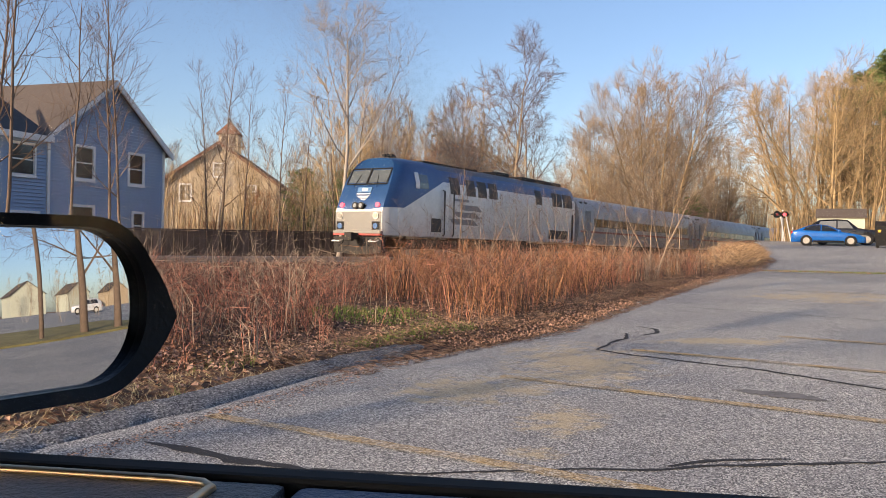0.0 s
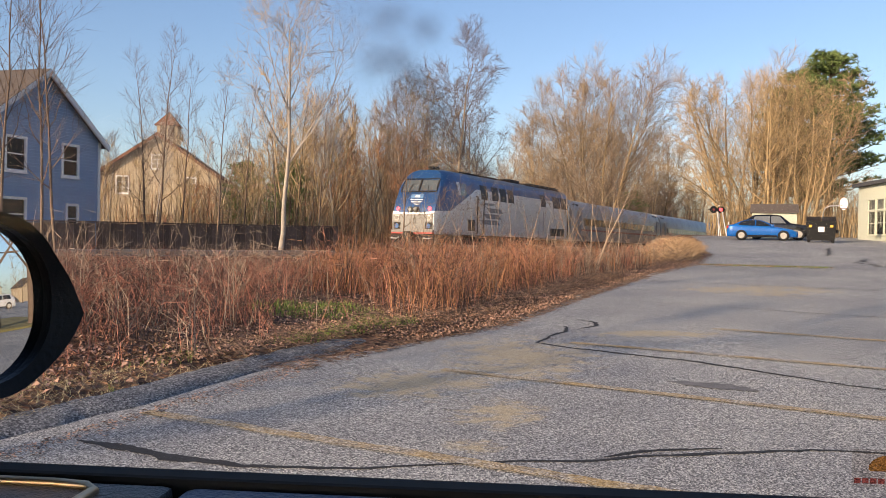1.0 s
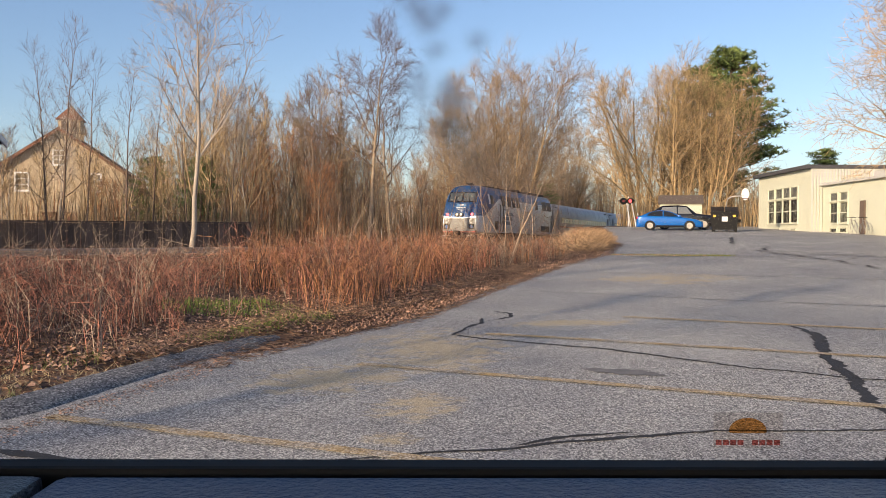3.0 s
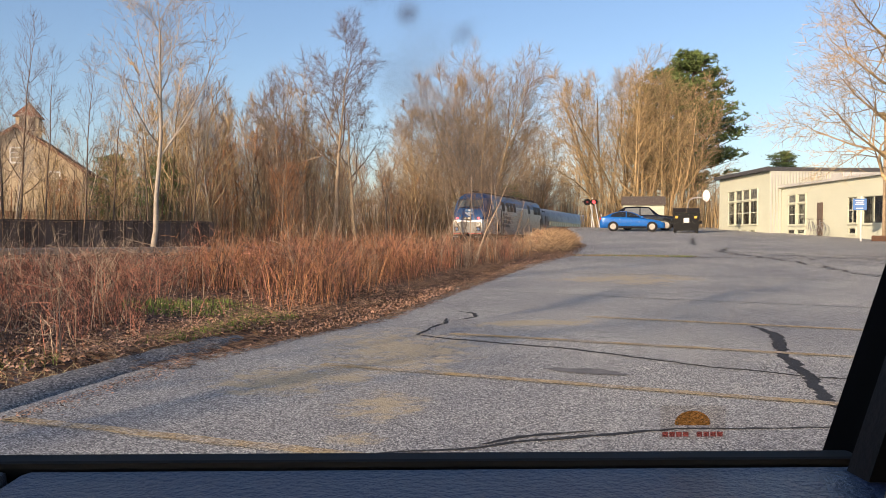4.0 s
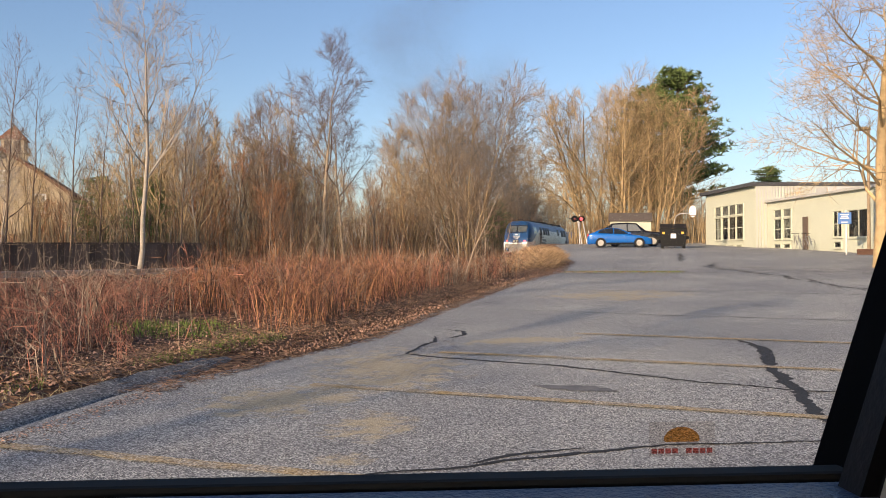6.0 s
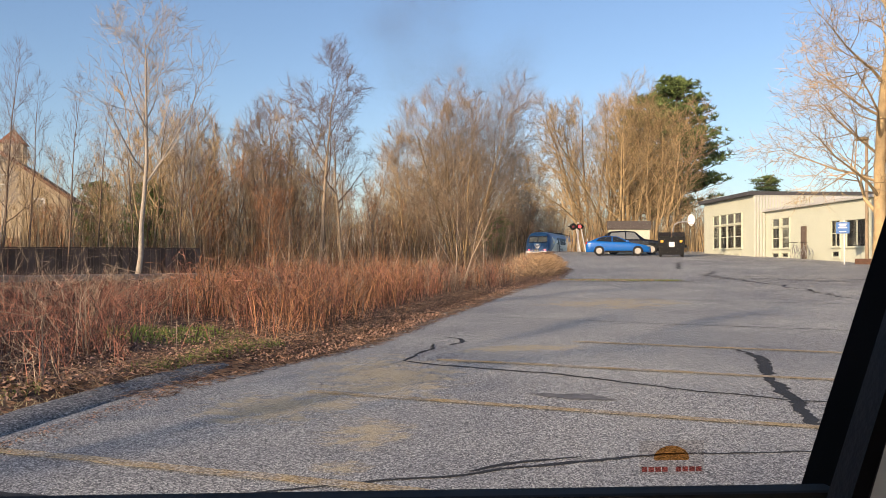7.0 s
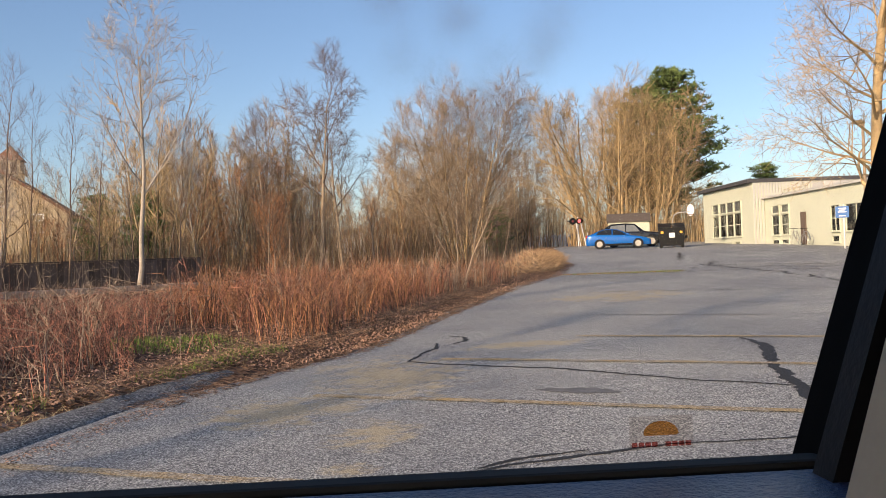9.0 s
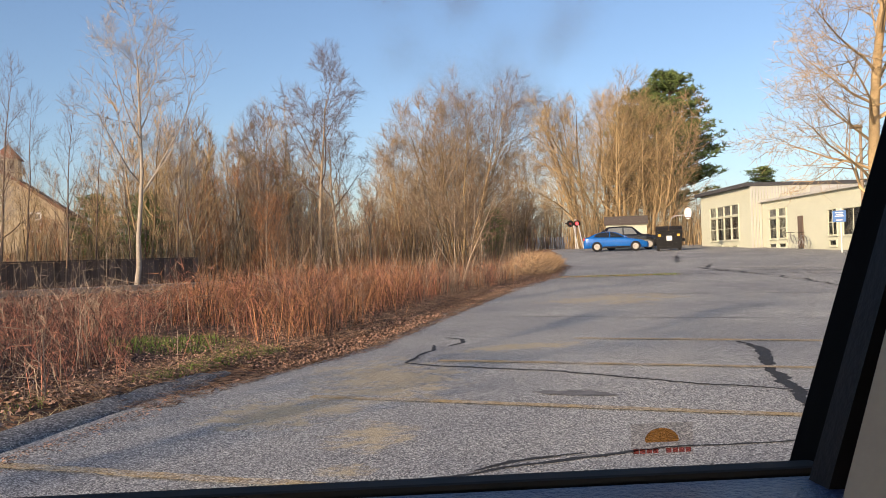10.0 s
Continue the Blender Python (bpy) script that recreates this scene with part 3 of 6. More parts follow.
def locomotive():
    e = empty("locomotive", Matrix.Identity(4), "blue and silver diesel passenger locomotive on the rails", "locomotive")
    st = [0.0, 0.12, 0.45, 0.9, 1.6, 2.4, 3.2, 6, 10, 14, 17, 19.2, 19.45]
    nw = [0.80, 0.86, 0.94, 0.985, 1.0, 1.0, 1.0, 1.0, 1.0, 1.0, 1.0, 1.0, 0.96]
    smooth(part("body", body_loft(st, LOCO_PROF, nw), LIVERY, e), 32)
    # lower nose: pale panel, red stripe, plow, coupler
    part("nose_panel", boxed(-0.03, 0.05, -1.17, 1.17, 0.98, 1.90, 0.02), NOSEWHITE, e, "pale silver lower nose panel")
    part("anticlimber", boxed(-0.16, 0.15, -1.22, 1.22, 0.98, 1.10, 0.02), NOSEWHITE, e)
    part("nose_stripe", boxed(-0.14, 0.12, -1.21, 1.21, 0.90, 0.98, 0.01), REDSTRIPE, e, "thin red stripe")
    bm = bmesh.new()
    prism(bm, [(-1.25, 0.85), (1.25, 0.85), (1.2, 0.2), (0.4, 0.12), (-0.4, 0.12), (-1.2, 0.2)], -0.05, 0.25, "x")
    part("pilot_plow", bm, UNDER, e)
    bm = bmesh.new()
    box(bm, -0.55, 0.1, -0.12, 0.12, 0.72, 1.0, 0.03)
    box(bm, -0.72, -0.5, -0.19, 0.19, 0.66, 1.02, 0.05)
    part("coupler", bm, UNDER, e)
    for s in (-1, 1):
        bm = bmesh.new()
        tube(bm, [Vector((-0.2, s * 0.5, 0.85)), Vector((-0.35, s * 0.55, 0.6)), Vector((-0.3, s * 0.8, 0.45))], [0.03] * 3, 6)
        part("air_hose", bm, RUBBER, e)
        bm = bmesh.new()
        tube(bm, [Vector((-0.12, s * 0.75, 0.72)), Vector((-0.3, s * 0.75, 0.66)), Vector((-0.3, s * 1.15, 0.66)), Vector((-0.12, s * 1.15, 0.72))], [0.022] * 4, 6)
        part("step_rail", bm, TRIM, e)
        part("windshield", quad_on_nose(s * 0.07, s * 0.98, 3.14, 3.70, 0.015), CABGLASS, e, "pale reflecting windshield pane")
        bm = bmesh.new()
        for a, b in (((0.02, 3.08), (1.04, 3.08)), ((1.04, 3.08), (1.02, 3.76)), ((1.02, 3.76), (0.02, 3.76)), ((0.02, 3.76), (0.02, 3.08))):
            tube(bm, [Vector((nose_x(a[1]) - 0.02, s * a[0], a[1])), Vector((nose_x(b[1]) - 0.02, s * b[0], b[1]))], [0.03, 0.03], 5)
        part("windshield_gasket", bm, RUBBER, e)
        bm = bmesh.new()
        tube(bm, [Vector((nose_x(2.95) - 0.05, s * 0.6, 2.95)), Vector((nose_x(3.55) - 0.06, s * 0.45, 3.5))], [0.015, 0.01], 5)
        part("wiper", bm, BLACK, e)
        bm = bmesh.new()
        disc(bm, (nose_x(2.16) + 0.04, s * 0.92, 2.16), (-1, 0, 0.25), 0.095, 0.10, 16)
        part("marker_lamp", bm, REDLAMP, e, "lit red marker lamp")
        bm = bmesh.new()
        disc(bm, (0.05, s * 0.15 + 0.02, 2.13), (-1, 0, 0.2), 0.15, 0.10, 18)
        hl = part("headlamp_ring", bm, BLACK, e)
        bm = bmesh.new()
        disc(bm, (-0.02, s * 0.15 + 0.02, 2.145), (-1, 0, 0.2), 0.085, 0.05, 16)
        part("headlamp", bm, WHITELAMP, hl)
        bm = bmesh.new()
        disc(bm, (0.0, s * 0.92, 1.72), (-1, 0, 0), 0.145, 0.07, 18)
        dl = part("ditch_lamp_ring", bm, STEEL, e)
        bm = bmesh.new()
        disc(bm, (-0.05, s * 0.92, 1.72), (-1, 0, 0), 0.10, 0.04, 16)
        part("ditch_lamp", bm, WHITELAMP, dl)
        part("nose_pocket", boxed(-0.045, 0.02, s * 0.92 - 0.2, s * 0.92 + 0.2, 1.14, 1.48, 0.01), BLACK, e, "black recessed pocket in the nose")
        bm = bmesh.new()
        disc(bm, (-0.03, s * 0.92, 1.30), (-1, 0, 0), 0.12, 0.05, 14)
        part("connector_cap", bm, BLUEPAINT, e, "blue connector cap")
        # cab side
        part("cab_window", side_plate(2.35, 3.05, 3.0, 3.62, s, 0.02), CABGLASS, e)
        part("cab_window_frame", side_plate(2.05, 2.33, 2.98, 3.68, s, 0.03), WHITEDECAL, e, "pale sliding window frame")
        part("cab_door", side_plate(4.35, 4.95, 1.25, 3.15, s, 0.012), LIVERY, e)
        for x in (4.25, 5.05):
            bm = bmesh.new()
            tube(bm, [Vector((x, s * 1.52, 1.0)), Vector((x, s * 1.60, 1.05)), Vector((x, s * 1.60, 3.0)), Vector((x, s * 1.48, 3.05))], [0.036] * 4, 6)
            part("grab_rail", bm, UNDER, e)
        for k in range(4):
            part("air_grille", side_plate(4.9 + k * 1.12 + (0.35 if k else 0), 5.75 + k * 1.12 + (0.35 if k else 0), 2.92, 3.70, s, 0.018), GRILLE, e, "black air intake grille")
        for k in range(3):
            part("radiator_grille", side_plate(13.9 + k * 1.5 + (0.7 if k else 0), 14.7 + k * 1.5 + (1.2 if k else 0), 2.95, 3.72, s, 0.018), GRILLE, e, "black radiator grille")
        part("lower_grille", side_plate(3.3, 4.1, 1.15, 1.75, s, 0.02), GRILLE, e)
        part("lower_grille", side_plate(15.6, 18.2, 1.1, 1.6, s, 0.02), GRILLE, e)
        part("panel_seam", side_plate(13.5, 13.56, 1.1, 2.7, s, 0.008), GREYDECAL, e)
        part("panel_seam", side_plate(14.3, 14.36, 1.1, 2.7, s, 0.008), GREYDECAL, e)
        part("handrail_post", side_plate(18.8, 19.0, 1.0, 2.6, s, 0.03), UNDER, e)
        # side emblem: three swept bars
        for k, (a, b) in enumerate(((4.9, 7.0), (5.3, 7.2), (5.8, 7.4))):
            part("side_emblem_bar", side_plate(a + 0.3, b + 0.5, 1.55 + 0.34 * k, 1.80 + 0.34 * k, s, 0.012, -0.5), GREYDECAL, e, "dark grey swept emblem bar")
        part("side_lettering_bar", side_plate(5.2, 6.6, 2.62, 2.74, s, 0.01), GREYDECAL, e)
    # number board and emblem on the nose
    part("number_board", quad_on_nose(-0.36, 0.36, 2.72, 2.94, 0.02), plain("number_board_blue", (0.12, 0.24, 0.42), 0.3), e)
    part("number_bar", quad_on_nose(-0.16, 0.12, 2.77, 2.89, 0.026), WHITEDECAL, e)
    part("nose_lettering_bar", quad_on_nose(-0.36, 0.36, 2.63, 2.68, 0.012), WHITEDECAL, e)
    for k in range(3):
        bm = bmesh.new()
        z = 2.57 - 0.075 * k
        pts = [(-0.36 + 0.13 * k, z), (0.36 - 0.06 * k, z), (0.26 - 0.08 * k, z - 0.045), (-0.22 + 0.14 * k, z - 0.045)]
        f = [bm.verts.new((nose_x(q) - 0.012, -y, q)) for y, q in pts]
        b = [bm.verts.new((nose_x(q) + 0.02, -y, q)) for y, q in pts]
        bm.faces.new(f)
        bm.faces.new(b[::-1])
        for i in range(4):
            bm.faces.new((f[i], b[i], b[(i + 1) % 4], f[(i + 1) % 4]))
        bmesh.ops.recalc_face_normals(bm, faces=bm.faces[:])
        part("nose_emblem_bar", bm, WHITEDECAL, e, "white swept emblem bar")
    # roof gear
    part("roof_hatch", boxed(4.0, 9.0, -0.55, 0.55, 4.28, 4.40, 0.04), UNDER, e)
    part("exhaust_housing", boxed(11.0, 12.6, -0.5, 0.5, 4.28, 4.52, 0.05), UNDER, e)
    part("radiator_hood", boxed(13.3, 18.5, -0.9, 0.9, 4.18, 4.42, 0.06), UNDER, e)
    for k in range(3):
        bm = bmesh.new()
        tube(bm, [Vector((2.3 + 0.1 * k, -0.2 + 0.2 * k, 4.30)), Vector((2.3 + 0.1 * k, -0.2 + 0.2 * k, 4.42)), Vector((1.95, -0.2 + 0.2 * k, 4.45))], [0.03, 0.03, 0.07], 8)
        part("horn", bm, UNDER, e)
    part("fuel_tank", boxed(8.0, 13.2, -1.35, 1.35, 0.25, 0.95, 0.12), UNDER, e)
    truck("truck", 4.0, e)
    truck("truck", 15.6, e)
    return e


COACH_L = 25.9


def stainless():
    m, n, l, b = mat("stainless_steel_coach", 0.5, 0.25)
    co = n.new("ShaderNodeTexCoord").outputs["Object"]
    f = noise_node(n, l, 0.8, 4, 0.6, co)
    c = ramp(n, l, f.outputs[0], [(0.3, (0.30, 0.29, 0.28)), (0.7, (0.46, 0.45, 0.43))])
    l.new(c.outputs[0], b.inputs["Base Color"])
    w = n.new("ShaderNodeTexWave")
    w.bands_direction = "Z"
    w.inputs["Scale"].default_value, w.inputs["Distortion"].default_value = 4.0, 0.0
    l.new(co, w.inputs["Vector"])
    bump(n, l, b, w.outputs[0], 0.35, 0.015)
    return m


STAINLESS = stainless()
COACH_PROF = [(0.0, 3.86), (0.5, 3.82), (0.95, 3.66), (1.25, 3.38), (1.42, 3.0), (1.52, 2.5), (1.53, 2.0), (1.50, 1.5), (1.40, 1.0), (1.36, 0.85)]


def coach():
    e = empty("passenger_coach", Matrix.Identity(4), "ribbed stainless steel passenger coach with dark window band", "coach", "coaches of the train")
    bm = bmesh.new()
    full = [(-y, z) for y, z in COACH_PROF[::-1]] + [(y, z) for y, z in COACH_PROF[1:]]
    rings = [[bm.verts.new((x, y * k, z)) for y, z in full] for x, k in ((0.25, 0.97), (0.4, 1), (13, 1), (25.5, 1), (25.65, 0.97))]
    for a, b in zip(rings, rings[1:]):
        for i in range(len(full) - 1):
            bm.faces.new((a[i], b[i], b[i + 1], a[i + 1]))
    for ring in (rings[0], rings[-1]):
        for i in range(len(full) // 2):
            j = len(full) - 1 - i
            bm.faces.new((ring[i], ring[i + 1], ring[j]) if i + 1 == j - 1 else (ring[i], ring[i + 1], ring[j - 1], ring[j]))
    bmesh.ops.recalc_face_normals(bm, faces=bm.faces[:])
    smooth(part("body", bm, STAINLESS, e), 35)
    for s in (-1, 1):
        part("window_band", boxed(2.6, 23.3, s * 1.535 - 0.03, s * 1.535 + 0.012, 1.98, 2.52), plain("dark_window_band", (0.07, 0.065, 0.06), 0.3, 0.3), e)
        for k in range(20):
            x = 2.9 + k * 1.02
            part("window", boxed(x, x + 0.72, s * 1.54 - 0.03, s * 1.54 + 0.022, 2.03, 2.47, 0.0), GLASS_DARK, e)
        part("stripe", boxed(0.45, 25.45, s * 1.525 - 0.03, s * 1.525 + 0.010, 1.60, 1.72), plain("faded_red_stripe", (0.30, 0.12, 0.10), 0.5), e, "thin faded red stripe")
        for x in (1.2, 24.0):
            part("door", boxed(x, x + 0.75, s * 1.52 - 0.05, s * 1.52 + 0.015, 1.0, 2.95, 0.0), GREYDECAL, e)
        for x in (0.9, 1.7, 23.7, 24.5):
            part("roof_vent", boxed(x, x + 0.35, s * 1.15 - 0.1, s * 1.15 + 0.2, 3.28, 3.5, 0.03), UNDER, e)
    part("diaphragm", boxed(-0.05, 0.3, -0.55, 0.55, 0.95, 3.2, 0.05), RUBBER, e)
    part("diaphragm", boxed(25.6, 25.95, -0.55, 0.55, 0.95, 3.2, 0.05), RUBBER, e)
    part("underfloor_box", boxed(7.5, 17.5, -1.2, 1.2, 0.35, 0.9, 0.06), UNDER, e)
    truck("truck", 3.6, e, gap=2.6, r=0.46)
    truck("truck", 22.3, e, gap=2.6, r=0.46)
    return e


loco = locomotive()
coaches = [coach()]
for k in range(4):
    coaches.append(copy_thing(coaches[0], Matrix.Identity(4)))


def on_track(s):
    """A pose on the rails at s metres along the track; local x runs along the train, away from the nose."""
    p = track_at(s)
    return Matrix.Translation(p) @ Matrix.Rotation(ang, 4, "Z") @ Matrix.Rotation(-math.atan(RAIL_GRADE), 4, "Y")


# distance of the nose along the track, in metres, by time
RUN = [(0.0, -0.7), (0.5, 4.0), (1.0, 8.6), (1.5, 13.1), (2.0, 17.7), (3.0, 26.9), (4.5, 41.4), (5.5, 51.0), (7.0, 66.4), (8.0, 78.0), (10.0, 103.0)]


def run_at(t):
    for (a, sa), (b, sb) in zip(RUN, RUN[1:]):
        if t <= b:
            break
    return sa + (sb - sa) * (t - a) / (b - a)


# ---- smoke from the exhaust: many thin puffs ----
SMOKE = plain("soot_smoke", (0.075, 0.066, 0.066), 1.0, 0, 0.3, 1, 4)
SMOKE_THIN = plain("thin_smoke", (0.12, 0.113, 0.118), 1.0, 0, 0.2, 1, 4)
puff_meshes = []
rnd = random.Random(70)
for k in range(6):
    v, f = [], []
    big = k >= 3
    for q in range(11000 if big else 7000):
        c = Vector((rnd.gauss(0, 1.7), rnd.gauss(0, 1.2), rnd.gauss(0, 1.1))) if big else Vector((rnd.gauss(0, 0.6), rnd.gauss(0, 0.5), rnd.gauss(0, 0.45)))
        a_, r_ = Vector((rnd.gauss(0, 1), rnd.gauss(0, 1), rnd.gauss(0, 1))).normalized(), rnd.uniform(0.012, 0.017) if big else rnd.uniform(0.009, 0.014)
        b_ = a_.cross(Vector((rnd.gauss(0, 1), rnd.gauss(0, 1), rnd.gauss(0, 1)))).normalized()
        i = len(v)
        v += [c - a_ * r_, c + b_ * r_ * 1.4, c + a_ * r_]
        f.append((i, i + 1, i + 2))
    me = bpy.data.meshes.new("smoke_puff")
    me.from_pydata(v, [], f)
    me.materials.append(SMOKE_THIN if big else SMOKE)
    puff_meshes.append(me)
PUFFS = []
rnd = random.Random(77)
for k, (te, kind_) in enumerate([(-0.4 + 0.058 * q, 0) for q in range(43)] + [(-2.3 + 0.3 * q, 3) for q in range(8)] + [(1.5 + 0.15 * q, 3) for q in range(38)]):
    ob = new("smoke_puff", puff_meshes[k % 3 + kind_])
    tagged(ob, "thin dark diesel exhaust smoke puff drifting in the air", "smoke", "smoke puffs over the train")
    PUFFS.append((ob, te, kind_ == 0, Vector((rnd.gauss(0, 0.30), rnd.gauss(0, 0.30), rnd.gauss(0, 0.26))), rnd.uniform(-80, 80)))


def smoke_pose(te, dense_, drift, turn, t):
    """Inside the locomotive until te, then up with the train's own push, and away on the air."""
    s = (run_at(max(te, 0)) + 9.3 * min(te, 0)) if t >= te else run_at(max(t, 0))
    a = max(0.0, t - te)
    p = track_at(s + 11.4 + 9.3 * 0.10 * (1 - math.exp(-a / 0.10)), 0, 2.6)
    k = 1.0 - math.exp(-a / 1.6)
    if a > 0:
        lift = (6.5 if dense_ else 0.3 + 2.2 * max(0.0, min(1.0, (1.6 - te) / 1.6))) * min(1.0, a / 3.0)
        p = p + Vector((0.9 * a - 2.6 * (1 - math.exp(-a / 0.5)), 0.1 * a, 1.9 * (1 - math.exp(-a / 0.16)) + (9.0 if dense_ else 15.0) * (1 - math.exp(-a / 4.2)) + lift * a)) + drift * a * (0.35 + 0.6 * min(a, 2.4)) * (2.0 if dense_ else 1.0)
    return Matrix.Translation(p) @ Matrix.Rotation(ang + radians(turn) * k, 4, "Z") @ Matrix.Rotation(radians(turn * 0.8) * k, 4, "Y")

# ---- buildings ----
def gable_strips(bm, w, z0, eave, ridge, y, pitch=0.15, lap=0.045, holes=()):
    """Lapped boards across a gable wall in the xz plane, from x = 0 to w; holes are (x0, x1, z0, z1)."""
    z = z0
    while z < ridge - 0.02:
        zt = min(z + pitch, ridge)
        def span(q):
            if q <= eave:
                return 0.0, w
            f = (q - eave) / (ridge - eave) * w / 2
            return f, w - f
        (a0, a1), (b0, b1) = span(z), span(zt)
        cuts = [(a0, a1, b0, b1)]
        for hx0, hx1, hz0, hz1 in holes:
            if zt > hz0 + 0.01 and z < hz1 - 0.01:
                nxt = []
                for c0, c1, d0, d1 in cuts:
                    if c0 < hx0 and c1 > hx1:
                        nxt += [(c0, hx0, d0, hx0), (hx1, c1, hx1, d1)]
                    else:
                        nxt.append((c0, c1, d0, d1))
                cuts = nxt
        for c0, c1, d0, d1 in cuts:
            v = [bm.verts.new(p) for p in ((c0, y - lap, z), (c1, y - lap, z), (d1, y, zt), (d0, y, zt), (c0, y, z), (c1, y, z))]
            bm.faces.new((v[0], v[1], v[2], v[3]))
            bm.faces.new((v[4], v[5], v[1], v[0]))
        z = zt


def window(parent, x0, x1, z0, z1, y, cols=1, rows=2, trim=0.10, glass=GLASS_DARK, frame_mat=None):
    """A framed window in a wall whose outside faces -y."""
    fm = frame_mat or TRIM
    bm = bmesh.new()
    box(bm, x0 - trim, x0, y - 0.05, y + 0.06, z0 - trim, z1 + trim)
    box(bm, x1, x1 + trim, y - 0.05, y + 0.06, z0 - trim, z1 + trim)
    box(bm, x0, x1, y - 0.05, y + 0.06, z1, z1 + trim)
    box(bm, x0, x1, y - 0.05, y + 0.06, z0 - trim, z0)
    w = part("window", bm, fm, parent)
    part("sill", boxed(x0 - trim - 0.03, x1 + trim + 0.03, y - 0.09, y + 0.02, z0 - trim - 0.05, z0 - trim), fm, w)
    for i in range(cols):
        for j in range(rows):
            a, b = x0 + (x1 - x0) * i / cols, x0 + (x1 - x0) * (i + 1) / cols
            c, d = z0 + (z1 - z0) * j / rows, z0 + (z1 - z0) * (j + 1) / rows
            m = 0.025
            part("pane", boxed(a + m, b - m, y + 0.02, y + 0.035, c + m, d - m), glass, w)
    bm = bmesh.new()
    for i in range(1, cols):
        a = x0 + (x1 - x0) * i / cols
        box(bm, a - 0.026, a + 0.026, y - 0.01, y + 0.04, z0, z1)
    for j in range(1, rows):
        c = z0 + (z1 - z0) * j / rows
        box(bm, x0, x1, y - 0.013, y + 0.043, c - 0.026, c + 0.026)
    if bm.verts:
        part("mullion", bm, fm, w)
    else:
        bm.free()
    return w


def roof_slab(x0, z0, x1, z1, y0, y1, t=0.14):
    """A sloping slab between two lines along y."""
    bm = bmesh.new()
    prism(bm, [(x0, z0), (x1, z1), (x1, z1 + t), (x0, z0 + t)], y0, y1)
    return bm


house = empty("house", pose(-16.83, 36.25, 0.25, 0, 0, 71.4), "blue clapboard house with white trim and brown shingle roof", "house")
W, EAVE, RIDGE, DEEP = 7.84, 5.75, 8.55, 11.0
holes = [(1.62, 2.72, 3.98, 5.36), (5.18, 6.18, 3.98, 5.38), (5.50, 6.20, 1.35, 2.55), (1.35, 2.75, 1.4, 2.7)]
bm = bmesh.new()
prism(bm, [(0, -0.5), (W, -0.5), (W, EAVE), (W / 2, RIDGE), (0, EAVE)], 0.04, DEEP)
part("wall", bm, SIDING, house)
bm = bmesh.new()
gable_strips(bm, W, -0.3, EAVE, RIDGE, 0.036, holes=[(a - 0.05, b + 0.05, c - 0.05, d + 0.05) for a, b, c, d in holes])
part("clapboards", bm, SIDING, house, "lapped blue clapboards")
for h in holes:
    window(house, *h, 0.0, 1, 2, 0.10)
bm = bmesh.new()
for s, (xa, xb) in enumerate(((-0.35, W / 2), (W + 0.35, W / 2))):
    za = EAVE - 0.35 * (RIDGE - EAVE) / (W / 2)
    part("roof", roof_slab(xa, za, xb, RIDGE, -0.32, DEEP + 0.3), SHINGLE, house)
    part("rake_board", roof_slab(xa, za - 0.16, xb, RIDGE - 0.16, -0.33, -0.24, 0.28), TRIM, house)
bm.free()
for x in (0.0, W - 0.1):
    part("corner_board", boxed(x - 0.02, x + 0.12, -0.035, 0.05, -0.5, EAVE), TRIM, house)
# the lower wing beside the gable
part("wing_wall", boxed(-6.0, -0.03, 0.05, 6.0, -0.5, 5.45), SIDING, house)
bm = bmesh.new()
gable_strips(bm, 5.97, -0.3, 5.40, 5.42, 0.046, holes=[(4.0, 5.35, 3.85, 5.2)])
for v in bm.verts:
    v.co.x -= 6.0
part("wing_clapboards", bm, SIDING, house)
window(house, -1.95, -0.75, 3.9, 5.1, 0.01, 1, 2, 0.10)
window(house, -1.9, -0.5, 1.3, 2.3, 0.01, 1, 2, 0.10)
bm = bmesh.new()
prism(bm, [(-0.35, 5.40), (3.2, 7.55), (3.2, 7.70), (-0.35, 5.55)], -6.2, -0.04, "x")
part("wing_roof", bm, SHINGLE_DARK, house, "charcoal shingle wing roof")
part("fascia", boxed(-6.2, -0.04, -0.40, -0.33, 5.30, 5.55), TRIM, house)

barn = empty("barn", pose(-27.4, 82.9, 0.4, 0, 0, 4), "cream barn with red-brown roof and a cupola", "barn")
bm = bmesh.new()
prism(bm, [(0, -0.5), (11, -0.5), (11, 6.8), (5.5, 10.6), (0, 6.8)], 0, 16)
part("wall", bm, BARN, barn)
bm = bmesh.new()
for k in range(44):
    x = 0.02 + k * 0.25
    zt = 6.8 + 3.8 * (1 - abs(x - 5.5) / 5.5) - 0.1
    box(bm, x, x + 0.04, -0.03, 0.01, -0.4, zt)
part("battens", bm, BARN, barn)
for xa, xb in ((-0.4, 5.5), (11.4, 5.5)):
    part("roof", roof_slab(xa, 6.52, xb, 10.6, -0.5, 16.4, 0.2), RUSTROOF, barn)
    part("rake_board", roof_slab(xa, 6.38, xb, 10.46, -0.52, -0.42, 0.2), RUSTROOF, barn)
for h in ((1.8, 2.8, 5.0, 6.5), (8.0, 9.0, 5.0, 6.5), (5.0, 6.0, 7.4, 8.6)):
    window(barn, *h, -0.02, 2, 3, 0.12, CLOUDY)
part("barn_door", boxed(4.0, 7.0, -0.06, 0.0, -0.4, 3.0, 0.02), RUSTROOF, barn)
cup = part("cupola", boxed(4.5, 6.5, 4.6, 6.6, 9.6, 12.1), BARN, barn, "cream cupola")
bm = bmesh.new()
